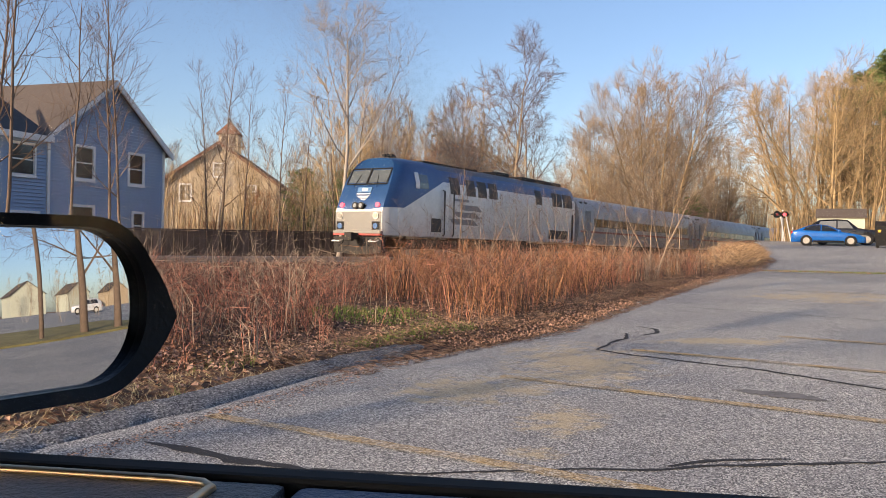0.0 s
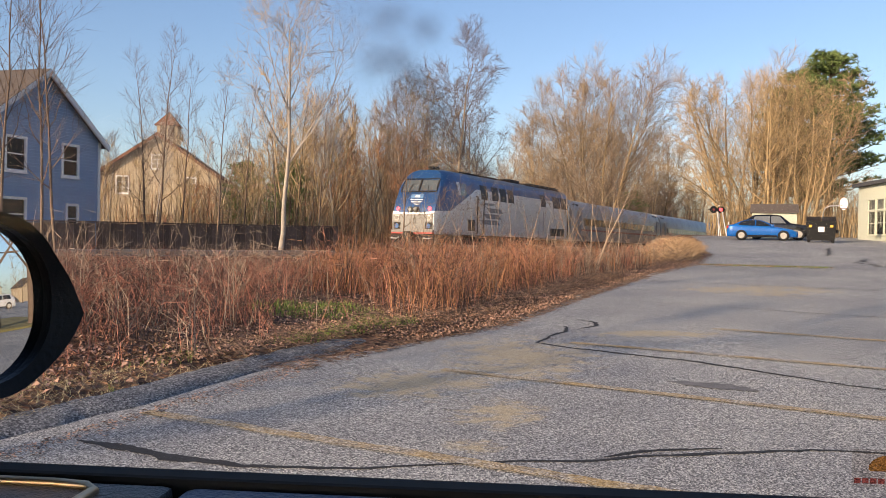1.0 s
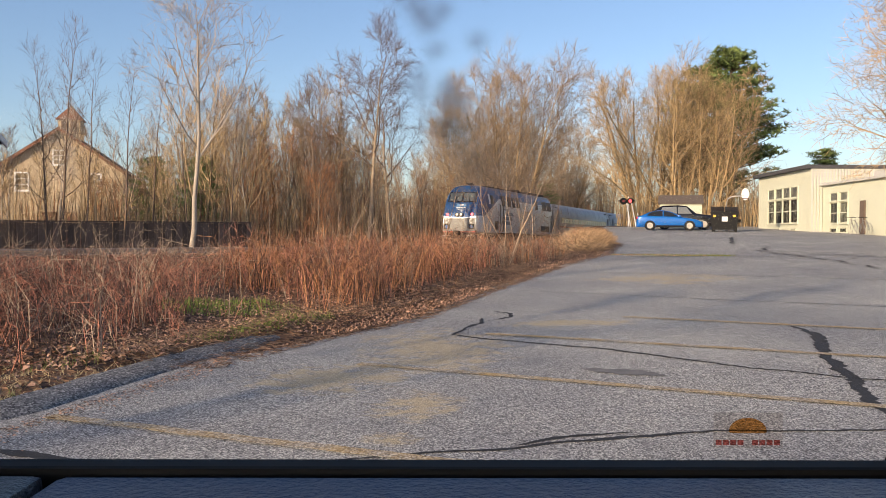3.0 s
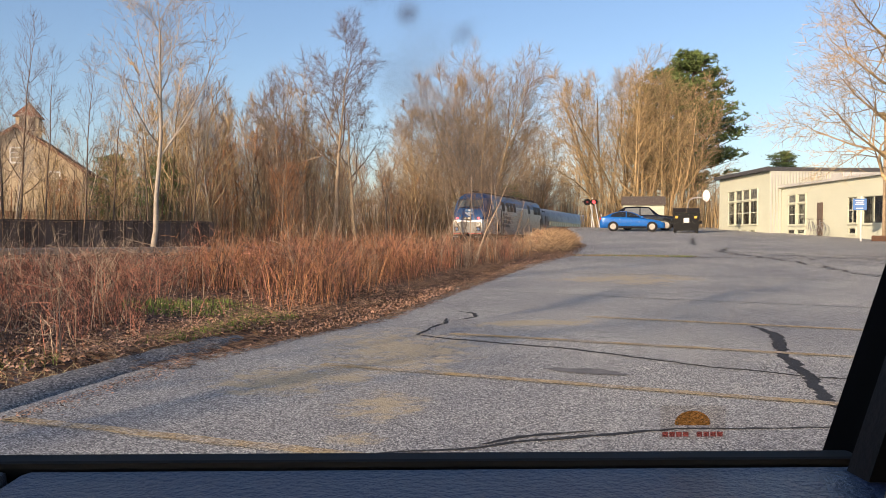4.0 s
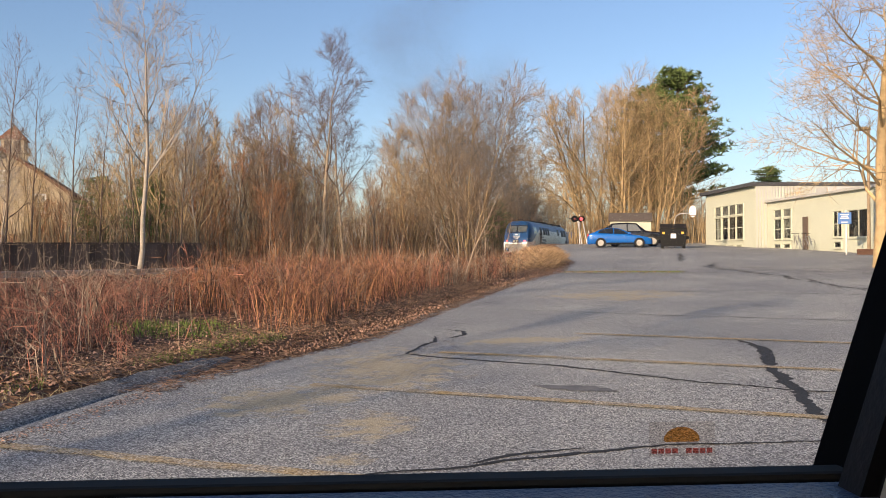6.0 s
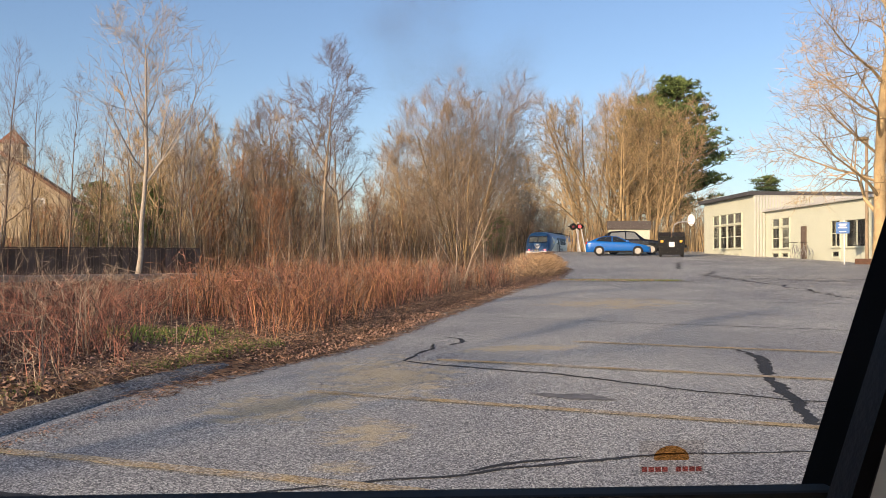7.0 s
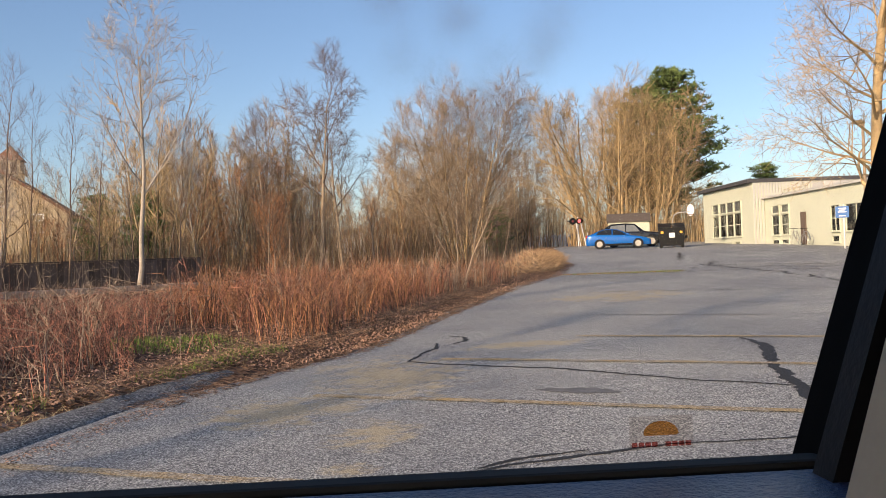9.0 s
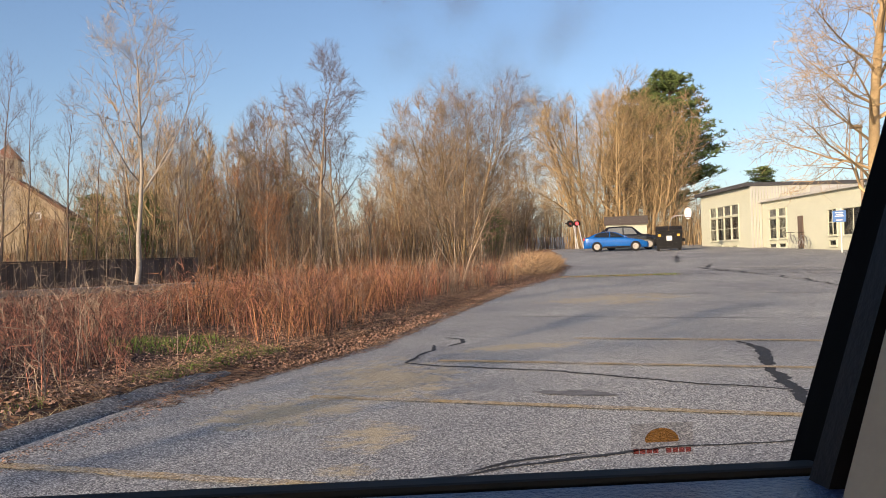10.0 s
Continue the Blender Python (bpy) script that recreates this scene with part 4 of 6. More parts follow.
base = [bm.verts.new(p) for p in ((4.25, 4.35, 12.05), (6.75, 4.35, 12.05), (6.75, 6.85, 12.05), (4.25, 6.85, 12.05))]
top = bm.verts.new((5.5, 5.6, 13.6))
bm.faces.new(base[::-1])
for i in range(4):
    bm.faces.new((base[i], base[(i + 1) % 4], top))
part("cupola_roof", bm, RUSTROOF, cup, "red-brown pyramid roof")
for x in (4.8, 5.6):
    part("louvre", boxed(x, x + 0.6, 4.55, 4.62, 10.9, 11.9), WOOD_DARK, cup)

# low school-like building beyond the lot
bld = empty("building", pose(35.05, 61.7, 1.9, 0, 0, -101.1), "cream flat-roofed building with tall dark windows", "building")
bm = bmesh.new()
prism(bm, [(0, -0.8), (10.15, -0.8), (10.15, 4.15), (0, 4.10)], 0.02, 12)
part("tall_wall", bm, CREAM, bld)
part("tall_roof", boxed(-0.35, 10.25, -0.35, 12.3, 4.12, 4.36), SHINGLE_DARK, bld, "dark flat roof edge")
bm = bmesh.new()
for k in range(60):
    y = 0.05 + k * 0.2
    box(bm, 10.15, 10.21, y, y + 0.1, -0.6, 4.1)
part("corrugated_side", bm, CORRUGATED, bld, "grey corrugated metal side")
part("wing", boxed(9.9, 34, 0.80, 12, -0.9, 2.95), CREAM, bld)
part("wing_roof", boxed(9.9, 34.2, 0.55, 12, 2.96, 3.10), CORRUGATED, bld)
part("roof_unit", boxed(12.5, 14.2, 3.0, 4.6, 3.1, 3.75, 0.06), CORRUGATED, bld, "metal rooftop unit")
for a in (2.22, 3.78, 5.22, 6.68):
    window(bld, a, a + 1.32, 2.35, 3.05, 0.0, 1, 1, 0.04, CLOUDY, frame_mat=CREAM)
    window(bld, a, a + 1.32, 0.58, 2.20, 0.0, 1, 2, 0.04, GLASS_DARK, frame_mat=CREAM)
for a in (3.6, 5.1, 6.7):
    window(bld, a, a + 1.0, -0.15, 0.16, 0.0, 1, 1, 0.05, frame_mat=CREAM)
for a in (11.4, 12.85):
    window(bld, a, a + 1.12, 1.92, 2.40, 0.78, 1, 1, 0.04, CLOUDY, frame_mat=CREAM)
    window(bld, a, a + 1.12, 0.50, 1.78, 0.78, 1, 2, 0.04, frame_mat=CREAM)
    window(bld, a, a + 1.0, -0.1, 0.16, 0.78, 1, 1, 0.05, frame_mat=CREAM)
part("door", boxed(15.67, 16.3, 0.72, 0.84, -0.2, 1.78), WOOD_DARK, bld, "narrow dark door")
window(bld, 19.5, 20.5, 0.5, 1.93, 0.78, 2, 2, 0.04, frame_mat=CREAM)
window(bld, 19.6, 20.4, -0.1, 0.2, 0.78, 1, 1, 0.05, frame_mat=CREAM)
window(bld, 21.2, 23.4, 0.45, 1.9, 0.78, 2, 1, 0.04, frame_mat=CREAM)
window(bld, 25.0, 27.2, 0.45, 1.9, 0.78, 2, 1, 0.04, frame_mat=CREAM)

shed = empty("shed", pose(28.2, 64.6, 2.25, 0, 0, -24), "small cream shed with a grey shingle roof", "shed")
bm = bmesh.new()
prism(bm, [(-1.0, -0.3), (1.0, -0.3), (1.0, 1.85), (0, 2.42), (-1.0, 1.85)], 0, 3.2, "x")
part("wall", bm, CREAM, shed)
for s in (-1, 1):
    bm = bmesh.new()
    prism(bm, [(s * 1.15, 1.77), (0, 2.43), (0, 2.50), (s * 1.15, 1.84)], -0.12, 3.32, "x")
    part("roof", bm, SHINGLE, shed)

far_house = empty("house", pose(46.5, 142.5, 0.3, 0, 0, -22), "low white house with a grey roof beyond the trees", "house")
bm = bmesh.new()
prism(bm, [(-3, -0.3), (3, -0.3), (3, 2.6), (0, 4.6), (-3, 2.6)], 0, 8.5, "x")
part("wall", bm, TRIM, far_house)
for s in (-1, 1):
    bm = bmesh.new()
    prism(bm, [(s * 3.3, 2.4), (0, 4.65), (0, 4.85), (s * 3.3, 2.6)], -0.3, 8.8, "x")
    part("roof", bm, CORRUGATED, far_house)
for x in (1.2, 3.4, 5.6):
    window(far_house, x, x + 0.9, 1.0, 2.2, -3.02, 1, 2, 0.1)
for (x, y, a, w, d, h) in ((10.5, 120.0, 12, 8.5, 7.0, 3.6), (1.0, 104.0, -8, 9.0, 7.0, 3.0), (22.5, 135.0, 20, 7.0, 8.0, 6.0)):
    fh = empty("house", pose(x, y, 0.3, 0, 0, a), "distant white house half hidden by bare trees", "house")
    bm = bmesh.new()
    prism(bm, [(0, -0.3), (w, -0.3), (w, h), (w / 2, h + 2.4), (0, h)], 0, d)
    part("wall", bm, TRIM, fh)
    for xa in (-0.3, w + 0.3):
        part("roof", roof_slab(xa, h - 0.2, w / 2, h + 2.4, -0.3, d + 0.3), SHINGLE, fh)
    for k in range(3):
        window(fh, 1.0 + k * w / 3.4, 1.9 + k * w / 3.4, h - 1.9, h - 0.5, -0.02, 1, 2, 0.1)

# dark board fence behind the track
fence = empty("fence", Matrix.Identity(4), "weathered dark board fence beyond the railway track", "fence")
f0, f1 = Vector((-22.5, 25.0)), Vector((-2.55, 44.4))
fd = (f1 - f0).normalized()
fa = math.atan2(fd.y, fd.x)
board = boxed(0.0, 0.285, -0.012, 0.012, 0.0, 1.55)
b0 = part("board", board, WOOD_DARK, fence)
rnd = random.Random(5)
k = 0
FLEN = (f1 - f0).length
while k * 0.3 < FLEN:
    ob = b0 if k == 0 else new("board", b0.data)
    ob.parent = fence
    p = f0 + fd * (k * 0.3)
    ob.matrix_basis = Matrix.Translation((p.x, p.y, 0.28 + 0.008 * k * 0.3 + rnd.uniform(-0.02, 0.02))) @ Matrix.Rotation(fa, 4, "Z") @ Matrix.Rotation(radians(rnd.uniform(-0.6, 0.6)), 4, "Y")
    k += 1
for k in range(int(FLEN / 2.4) + 1):
    p = f0 + fd * (k * 2.4)
    ob = part("post", boxed(-0.06, 0.06, 0.02, 0.14, -0.4, 1.6), WOOD_DARK, fence) if k == 0 else new("post", post_me)
    post_me = ob.data
    ob.parent = fence
    ob.matrix_basis = Matrix.Translation((p.x, p.y, 0.28 + 0.008 * k * 2.4)) @ Matrix.Rotation(fa, 4, "Z")
part("cap_rail", boxed(0, FLEN, -0.03, 0.05, 0, 0.06, m=Matrix.Translation((f0.x, f0.y, 1.84)) @ Matrix.Rotation(fa, 4, "Z") @ Matrix.Rotation(-0.008, 4, "Y")), WOOD_DARK, fence)


# ---- vehicles on the lot ----
def carbody(length, width, sections, z0):
    """sections: (x, belt z, roof z, half width at roof) along the car, nose first."""
    bm = bmesh.new()
    rings = []
    for x, hood, roof, hw, wr in sections:
        pts = [(-hw * 0.92, z0), (-hw, z0 + 0.18), (-hw, hood - 0.12), (-hw * 0.96, hood), (-wr, roof - 0.04), (-wr * 0.8, roof), (wr * 0.8, roof), (wr, roof - 0.04), (hw * 0.96, hood), (hw, hood - 0.12), (hw, z0 + 0.18), (hw * 0.92, z0)]
        rings.append([bm.verts.new((x, y, z)) for y, z in pts])
    for a, b in zip(rings, rings[1:]):
        for i in range(11):
            bm.faces.new((a[i], b[i], b[i + 1], a[i + 1]))
        bm.faces.new((a[11], b[11], b[0], a[0]))
    bm.faces.new(rings[0][::-1])
    bm.faces.new(rings[-1])
    bmesh.ops.recalc_face_normals(bm, faces=bm.faces[:])
    bmesh.ops.bevel(bm, geom=[e for e in bm.edges], offset=0.018, segments=1, affect="EDGES")
    return bm


def car(name, m, label, paint, sec, wheels, wr, width, side_win, glassy, lamps=True):
    e = empty(name, m, label, "car")
    smooth(part("body", carbody(0, width, sec, 0.22), paint, e), 50)
    for s in (-1, 1):
        for poly in side_win:
            bm = bmesh.new()
            f = [bm.verts.new((x, s * yy, z)) for x, yy, z in poly]
            b = [bm.verts.new((x, s * (yy - 0.03), z)) for x, yy, z in poly]
            bm.faces.new(f)
            bm.faces.new(b[::-1])
            for i in range(len(poly)):
                bm.faces.new((f[i], b[i], b[(i + 1) % len(poly)], f[(i + 1) % len(poly)]))
            bmesh.ops.recalc_face_normals(bm, faces=bm.faces[:])
            part("side_window", bm, glassy, e)
        for x in wheels:
            bm = bmesh.new()
            tube(bm, [Vector((x, s * (width / 2 - 0.20), wr)), Vector((x, s * (width / 2 - 0.17), wr)), Vector((x, s * (width / 2 + 0.005), wr)), Vector((x, s * (width / 2 + 0.02), wr))], [wr * 0.95, wr, wr, wr * 0.95], 26)
            w = part("wheel", bm, RUBBER, e)
            bm = bmesh.new()
            disc(bm, (x, s * (width / 2 + 0.012), wr), (0, s, 0), wr * 0.66, 0.02, 22)
            part("rim", bm, plain("alloy_rim", (0.45, 0.42, 0.37), 0.4, 0.4), w, "pale alloy rim")
            bm = bmesh.new()
            disc(bm, (x, s * (width / 2 - 0.03), wr), (0, s, 0), wr * 1.14, 0.037, 24)
            part("wheel_arch", bm, BLACK, e)
        part("mirror", boxed(sec[3][0] + 0.15, sec[3][0] + 0.33, s * (width / 2 + 0.02) - 0.09, s * (width / 2 + 0.02) + 0.09, 0.92, 1.06, 0.03), paint, e)
        part("tail_lamp", boxed(sec[-1][0] - 0.25, sec[-1][0] + 0.01, s * width * 0.36 - 0.14, s * width * 0.36 + 0.16, 0.80, 0.95, 0.02), plain("red_tail_lamp", (0.45, 0.02, 0.02), 0.2), e)
        part("headlamp", boxed(sec[0][0] - 0.01, sec[0][0] + 0.3, s * width * 0.36 - 0.16, s * width * 0.36 + 0.15, 0.62, 0.74, 0.02), CLOUDY, e)
    part("sill_trim", boxed(wheels[0] + 0.4, wheels[1] - 0.4, -width / 2 - 0.004, width / 2 + 0.004, 0.22, 0.34, 0.01), BLACK, e)
    return e


def carpaint(name, c):
    m, n, l, b = mat(name, 0.25, 0.1)
    co = n.new("ShaderNodeTexCoord").outputs["Object"]
    f = noise_node(n, l, 3, 4, 0.6, co)
    r = ramp(n, l, f.outputs[0], [(0.3, tuple(k * 0.85 for k in c)), (0.7, c)])
    l.new(r.outputs[0], b.inputs["Base Color"])
    b.inputs["Coat Weight"].default_value = 0.6
    return m


SEDAN = [(-2.28, 0.54, 0.57, 0.60, 0.45), (-2.14, 0.68, 0.70, 0.80, 0.60), (-1.5, 0.81, 0.83, 0.88, 0.68), (-0.90, 0.89, 0.93, 0.90, 0.70), (-0.40, 0.92, 1.19, 0.90, 0.66), (0.05, 0.93, 1.36, 0.90, 0.62), (0.5, 0.945, 1.42, 0.90, 0.60), (1.0, 0.96, 1.39, 0.90, 0.59), (1.5, 0.985, 1.25, 0.90, 0.60), (1.92, 1.00, 1.07, 0.88, 0.62), (2.18, 0.97, 1.01, 0.84, 0.60), (2.30, 0.68, 0.72, 0.74, 0.58)]
swin = [[(-0.55, 0.895, 0.96), (0.40, 0.90, 0.975), (0.40, 0.665, 1.365), (0.10, 0.68, 1.32), (-0.30, 0.75, 1.14)], [(0.48, 0.90, 0.98), (1.55, 0.89, 1.02), (1.40, 0.70, 1.22), (1.02, 0.66, 1.345), (0.48, 0.665, 1.37)]]
bx, by = 25.9, 57.6
blue_car = car("sedan_car", pose(bx, by, lot_z(bx, by), 0, 0, 180 - 24), "bright blue sedan parked on the lot", carpaint("blue_car_paint", (0.008, 0.135, 0.50)), SEDAN, (-1.36, 1.34), 0.32, 1.8, swin, GLASS_DARK)
SUV = [(-2.35, 0.80, 0.84, 0.72, 0.6), (-2.2, 0.98, 1.02, 0.90, 0.7), (-1.2, 1.08, 1.12, 0.95, 0.75), (-0.85, 1.10, 1.18, 0.95, 0.74), (-0.2, 1.10, 1.72, 0.95, 0.68), (0.5, 1.11, 1.78, 0.95, 0.68), (1.6, 1.12, 1.74, 0.95, 0.66), (2.2, 1.12, 1.35, 0.93, 0.68), (2.35, 0.8, 0.9, 0.85, 0.65)]
uwin = [[(-0.55, 0.925, 1.13), (0.45, 0.925, 1.14), (0.45, 0.73, 1.66), (-0.16, 0.735, 1.62)], [(0.53, 0.925, 1.14), (1.75, 0.925, 1.15), (1.55, 0.72, 1.62), (0.53, 0.73, 1.66)]]
sx_, sy_ = 28.2, 60.2
suv = car("suv_car", pose(sx_, sy_, lot_z(sx_, sy_), 0, 0, 180 - 24), "black sport utility vehicle parked beside the sedan", carpaint("black_car_paint", (0.012, 0.012, 0.014)), SUV, (-1.4, 1.4), 0.37, 1.9, uwin, CLOUDY)

# dumpster, basketball hoop, crossing signal, sign, lamp post
dx_, dy_ = 28.0, 53.6
dump = empty("dumpster", pose(dx_, dy_, lot_z(dx_, dy_), 0, 0, -27), "black steel dumpster with ribbed plastic lids", "dumpster")
bm = bmesh.new()
prism(bm, [(-0.80, 0.12), (0.80, 0.12), (0.90, 1.30), (-0.90, 1.30)], -0.75, 0.75)
part("bin", bm, BLACK, dump)
for s in (-1, 1):
    bm = bmesh.new()
    prism(bm, [(-0.78, 1.30), (0.78, 1.62), (0.78, 1.67), (-0.78, 1.35)], min(0.02 * s, 0.88 * s), max(0.02 * s, 0.88 * s), "x")
    for k in range(5):
        x = s * (0.12 + k * 0.17)
        prism(bm, [(-0.76, 1.345), (0.76, 1.665), (0.76, 1.70), (-0.76, 1.38)], x - 0.03, x + 0.03, "x")
    part("lid", bm, BLACK, dump)
    part("reflector", boxed(s * 0.62 - 0.09, s * 0.62 + 0.09, -0.79, -0.75, 0.95, 1.10), plain("amber_reflector", (0.75, 0.42, 0.05), 0.3), dump, "amber reflector")
    part("fork_pocket", boxed(s * 0.95 - 0.08, s * 0.95 + 0.08, -0.6, 0.6, 0.6, 0.8, 0.02), BLACK, dump)
    for y in (-0.55, 0.55):
        part("skid", boxed(s * 0.7 - 0.1, s * 0.7 + 0.1, y - 0.1, y + 0.1, -0.05, 0.12), BLACK, dump)
part("notice", boxed(-0.16, 0.20, -0.775, -0.74, 0.66, 0.98), WHITEDECAL, dump, "white notice plate")

hoop = empty("basketball_hoop", pose(28.5, 54.3, lot_z(28.5, 54.3), 0, 0, -28), "bent steel post with a white fan backboard", "basketball hoop")
bm = bmesh.new()
tube(bm, [Vector((0, 0, -0.3)), Vector((0, 0, 1.9)), Vector((0.1, 0, 2.2)), Vector((0.35, 0, 2.35)), Vector((1.15, 0, 2.40))], [0.05] * 5, 8)
smooth(part("post", bm, STEEL, hoop), 50)
bm = bmesh.new()
prism(bm, [(0.95 + 0.24 * math.cos(a), 2.5 + 0.40 * math.sin(a)) for a in [k * math.tau / 20 for k in range(20)]], -0.04, 0.0)
for v in bm.verts:
    v.co.x += 0.25
part("backboard", bm, WHITEDECAL, hoop)
bm = bmesh.new()
tube(bm, [Vector((1.2 + 0.22 * math.cos(k * math.tau / 14), -0.27 + 0.22 * math.sin(k * math.tau / 14), 2.2)) for k in range(15)], [0.012] * 15, 5)
part("rim", bm, RUST, hoop)

gx_, gy_ = 27.6, 69.7
sig = empty("crossing_signal", pose(gx_, gy_, 1.55, 0, 0, -21), "railway crossing signal with lit red lamps and leaning white posts", "crossing signal")
bm = bmesh.new()
tube(bm, [Vector((0, 0, -0.5)), Vector((0, 0, 3.3))], [0.06, 0.06], 8)
part("mast", bm, TRIM, sig)
for x, lit in ((-0.42, False), (0.14, True)):
    bm = bmesh.new()
    disc(bm, (x, -0.12, 2.92), (0, -1, 0), 0.30, 0.03, 18)
    hd = part("lamp_hood", bm, BLACK, sig)
    bm = bmesh.new()
    disc(bm, (x, -0.15, 2.92), (0, -1, 0), 0.14 if lit else 0.10, 0.03, 14)
    part("lamp", bm, REDLAMP if lit else plain("dim_red_lens", (0.2, 0.02, 0.02), 0.3), hd, "lit red lamp" if lit else "dim red lamp")
bm = bmesh.new()
box(bm, -0.9, 0.5, -0.1, 0.0, 2.9, 2.98)
part("crossarm", bm, BLACK, sig)
for x0, x1 in ((0.35, -0.15), (0.85, 0.25), (1.45, 0.75)):
    bm = bmesh.new()
    tube(bm, [Vector((x0, -0.2, -0.3)), Vector((x1, -0.2, 2.75 if x0 < 1 else 1.9))], [0.06, 0.05], 7)
    part("gate_post", bm, TRIM, sig, "leaning white post")

px_, py_ = 29.0, 37.4
sign = empty("sign_post", pose(px_, py_, lot_z(px_, py_), 0, 0, -38), "blue sign panel on a pale post at the lot's edge", "sign")
bm = bmesh.new()
tube(bm, [Vector((0, 0, -0.3)), Vector((0, 0, 2.25))], [0.04, 0.035], 8)
part("post", bm, TRIM, sign)
part("panel", boxed(-0.38, 0.24, -0.07, -0.04, 1.55, 2.12, 0.008), plain("blue_sign_paint", (0.03, 0.14, 0.42), 0.4, 0, 0.08), sign, "blue sign panel")
for z, w in ((2.02, 0.19), (1.93, 0.15), (1.84, 0.20), (1.64, 0.15)):
    part("text_bar", boxed(-0.07 - w, -0.07 + w, -0.078, -0.071, z - 0.022, z + 0.022), WHITEDECAL, sign, "white bar of writing")
lx_, ly_ = 30.3, 37.4
lamp = empty("lamp_post", pose(lx_, ly_, lot_z(lx_, ly_), 0, 0, -38), "wooden lamp post with a round lantern head", "lamp post")
bm = bmesh.new()
tube(bm, [Vector((0, 0, -0.3)), Vector((0, 0, 6.3))], [0.09, 0.07], 9)
smooth(part("pole", bm, BARK_GREY, lamp), 60)
bm = bmesh.new()
tube(bm, [Vector((0, 0, 6.25)), Vector((-0.25, 0, 6.35)), Vector((-0.4, 0, 6.32))], [0.03] * 3, 6)
tube(bm, [Vector((-0.2, 0, 6.28)), Vector((-0.2, 0, 6.38)), Vector((-0.2, 0, 6.45))], [0.34, 0.30, 0.1], 14)
part("lantern", bm, BARK_TAN, lamp)
part("planter", boxed(-0.55, 0.55, -0.4, 0.4, -0.1, 0.28, 0.04), RUST, lamp, "brown wooden planter box")


def bicycle(x, y, a):
    e = empty("bicycle", pose(x, y, lot_z(x, y) , 0, 0, a), "grey bicycle standing by the wall", "bicycle", "bicycles by the building")
    for dx in (-0.5, 0.5):
        bm = bmesh.new()
        tube(bm, [Vector((dx + 0.33 * math.cos(k * math.tau / 20), 0, 0.34 + 0.33 * math.sin(k * math.tau / 20))) for k in range(21)], [0.014] * 21, 5)
        part("wheel", bm, STEEL, e)
    bm = bmesh.new()
    for a_, b_ in (((-0.5, 0.34), (-0.15, 0.8)), ((-0.15, 0.8), (0.38, 0.85)), ((0.38, 0.85), (0.0, 0.3)), ((0.0, 0.3), (-0.15, 0.9)), ((0.5, 0.34), (0.36, 1.0)), ((-0.5, 0.34), (0.0, 0.3))):
        tube(bm, [Vector((a_[0], 0, a_[1])), Vector((b_[0], 0, b_[1]))], [0.02, 0.02], 5)
    part("frame", bm, STEEL, e)
    bm = bmesh.new()
    tube(bm, [Vector((0.33, -0.25, 1.02)), Vector((0.36, 0.25, 1.02))], [0.015, 0.015], 5)
    part("handlebar", bm, BLACK, e)
    return e


bicycle(32.0, 45.6, 79)
bicycle(31.8, 44.3, 79)

# ---- bare trees ----
def strand(V, F, pts, rad, sides, point=True):
    """A thin tapered limb through pts, closed to a point at its tip."""
    i0, m = len(V), len(pts)
    up = Vector((0.13, 0.31, 0.94))
    for i, (p, r) in enumerate(zip(pts, rad)):
        if point and i == m - 1:
            V.append(p)
            break
        d = pts[min(i + 1, m - 1)] - pts[max(i - 1, 0)]
        a = d.cross(up)
        if a.length < 0.05 * d.length:
            a = d.cross(Vector((1, 0, 0)))
        a.normalize()
        c = d.cross(a).normalized()
        for k in range(sides):
            w = k * math.tau / sides
            V.append(p + (a * math.cos(w) + c * math.sin(w)) * r)
    for i in range(m - 1):
        o = i0 + i * sides
        for k in range(sides):
            j = (k + 1) % sides
            if point and i == m - 2:
                F.append((o + k, o + j, o + sides))
            else:
                F.append((o + k, o + j, o + sides + j, o + sides + k))


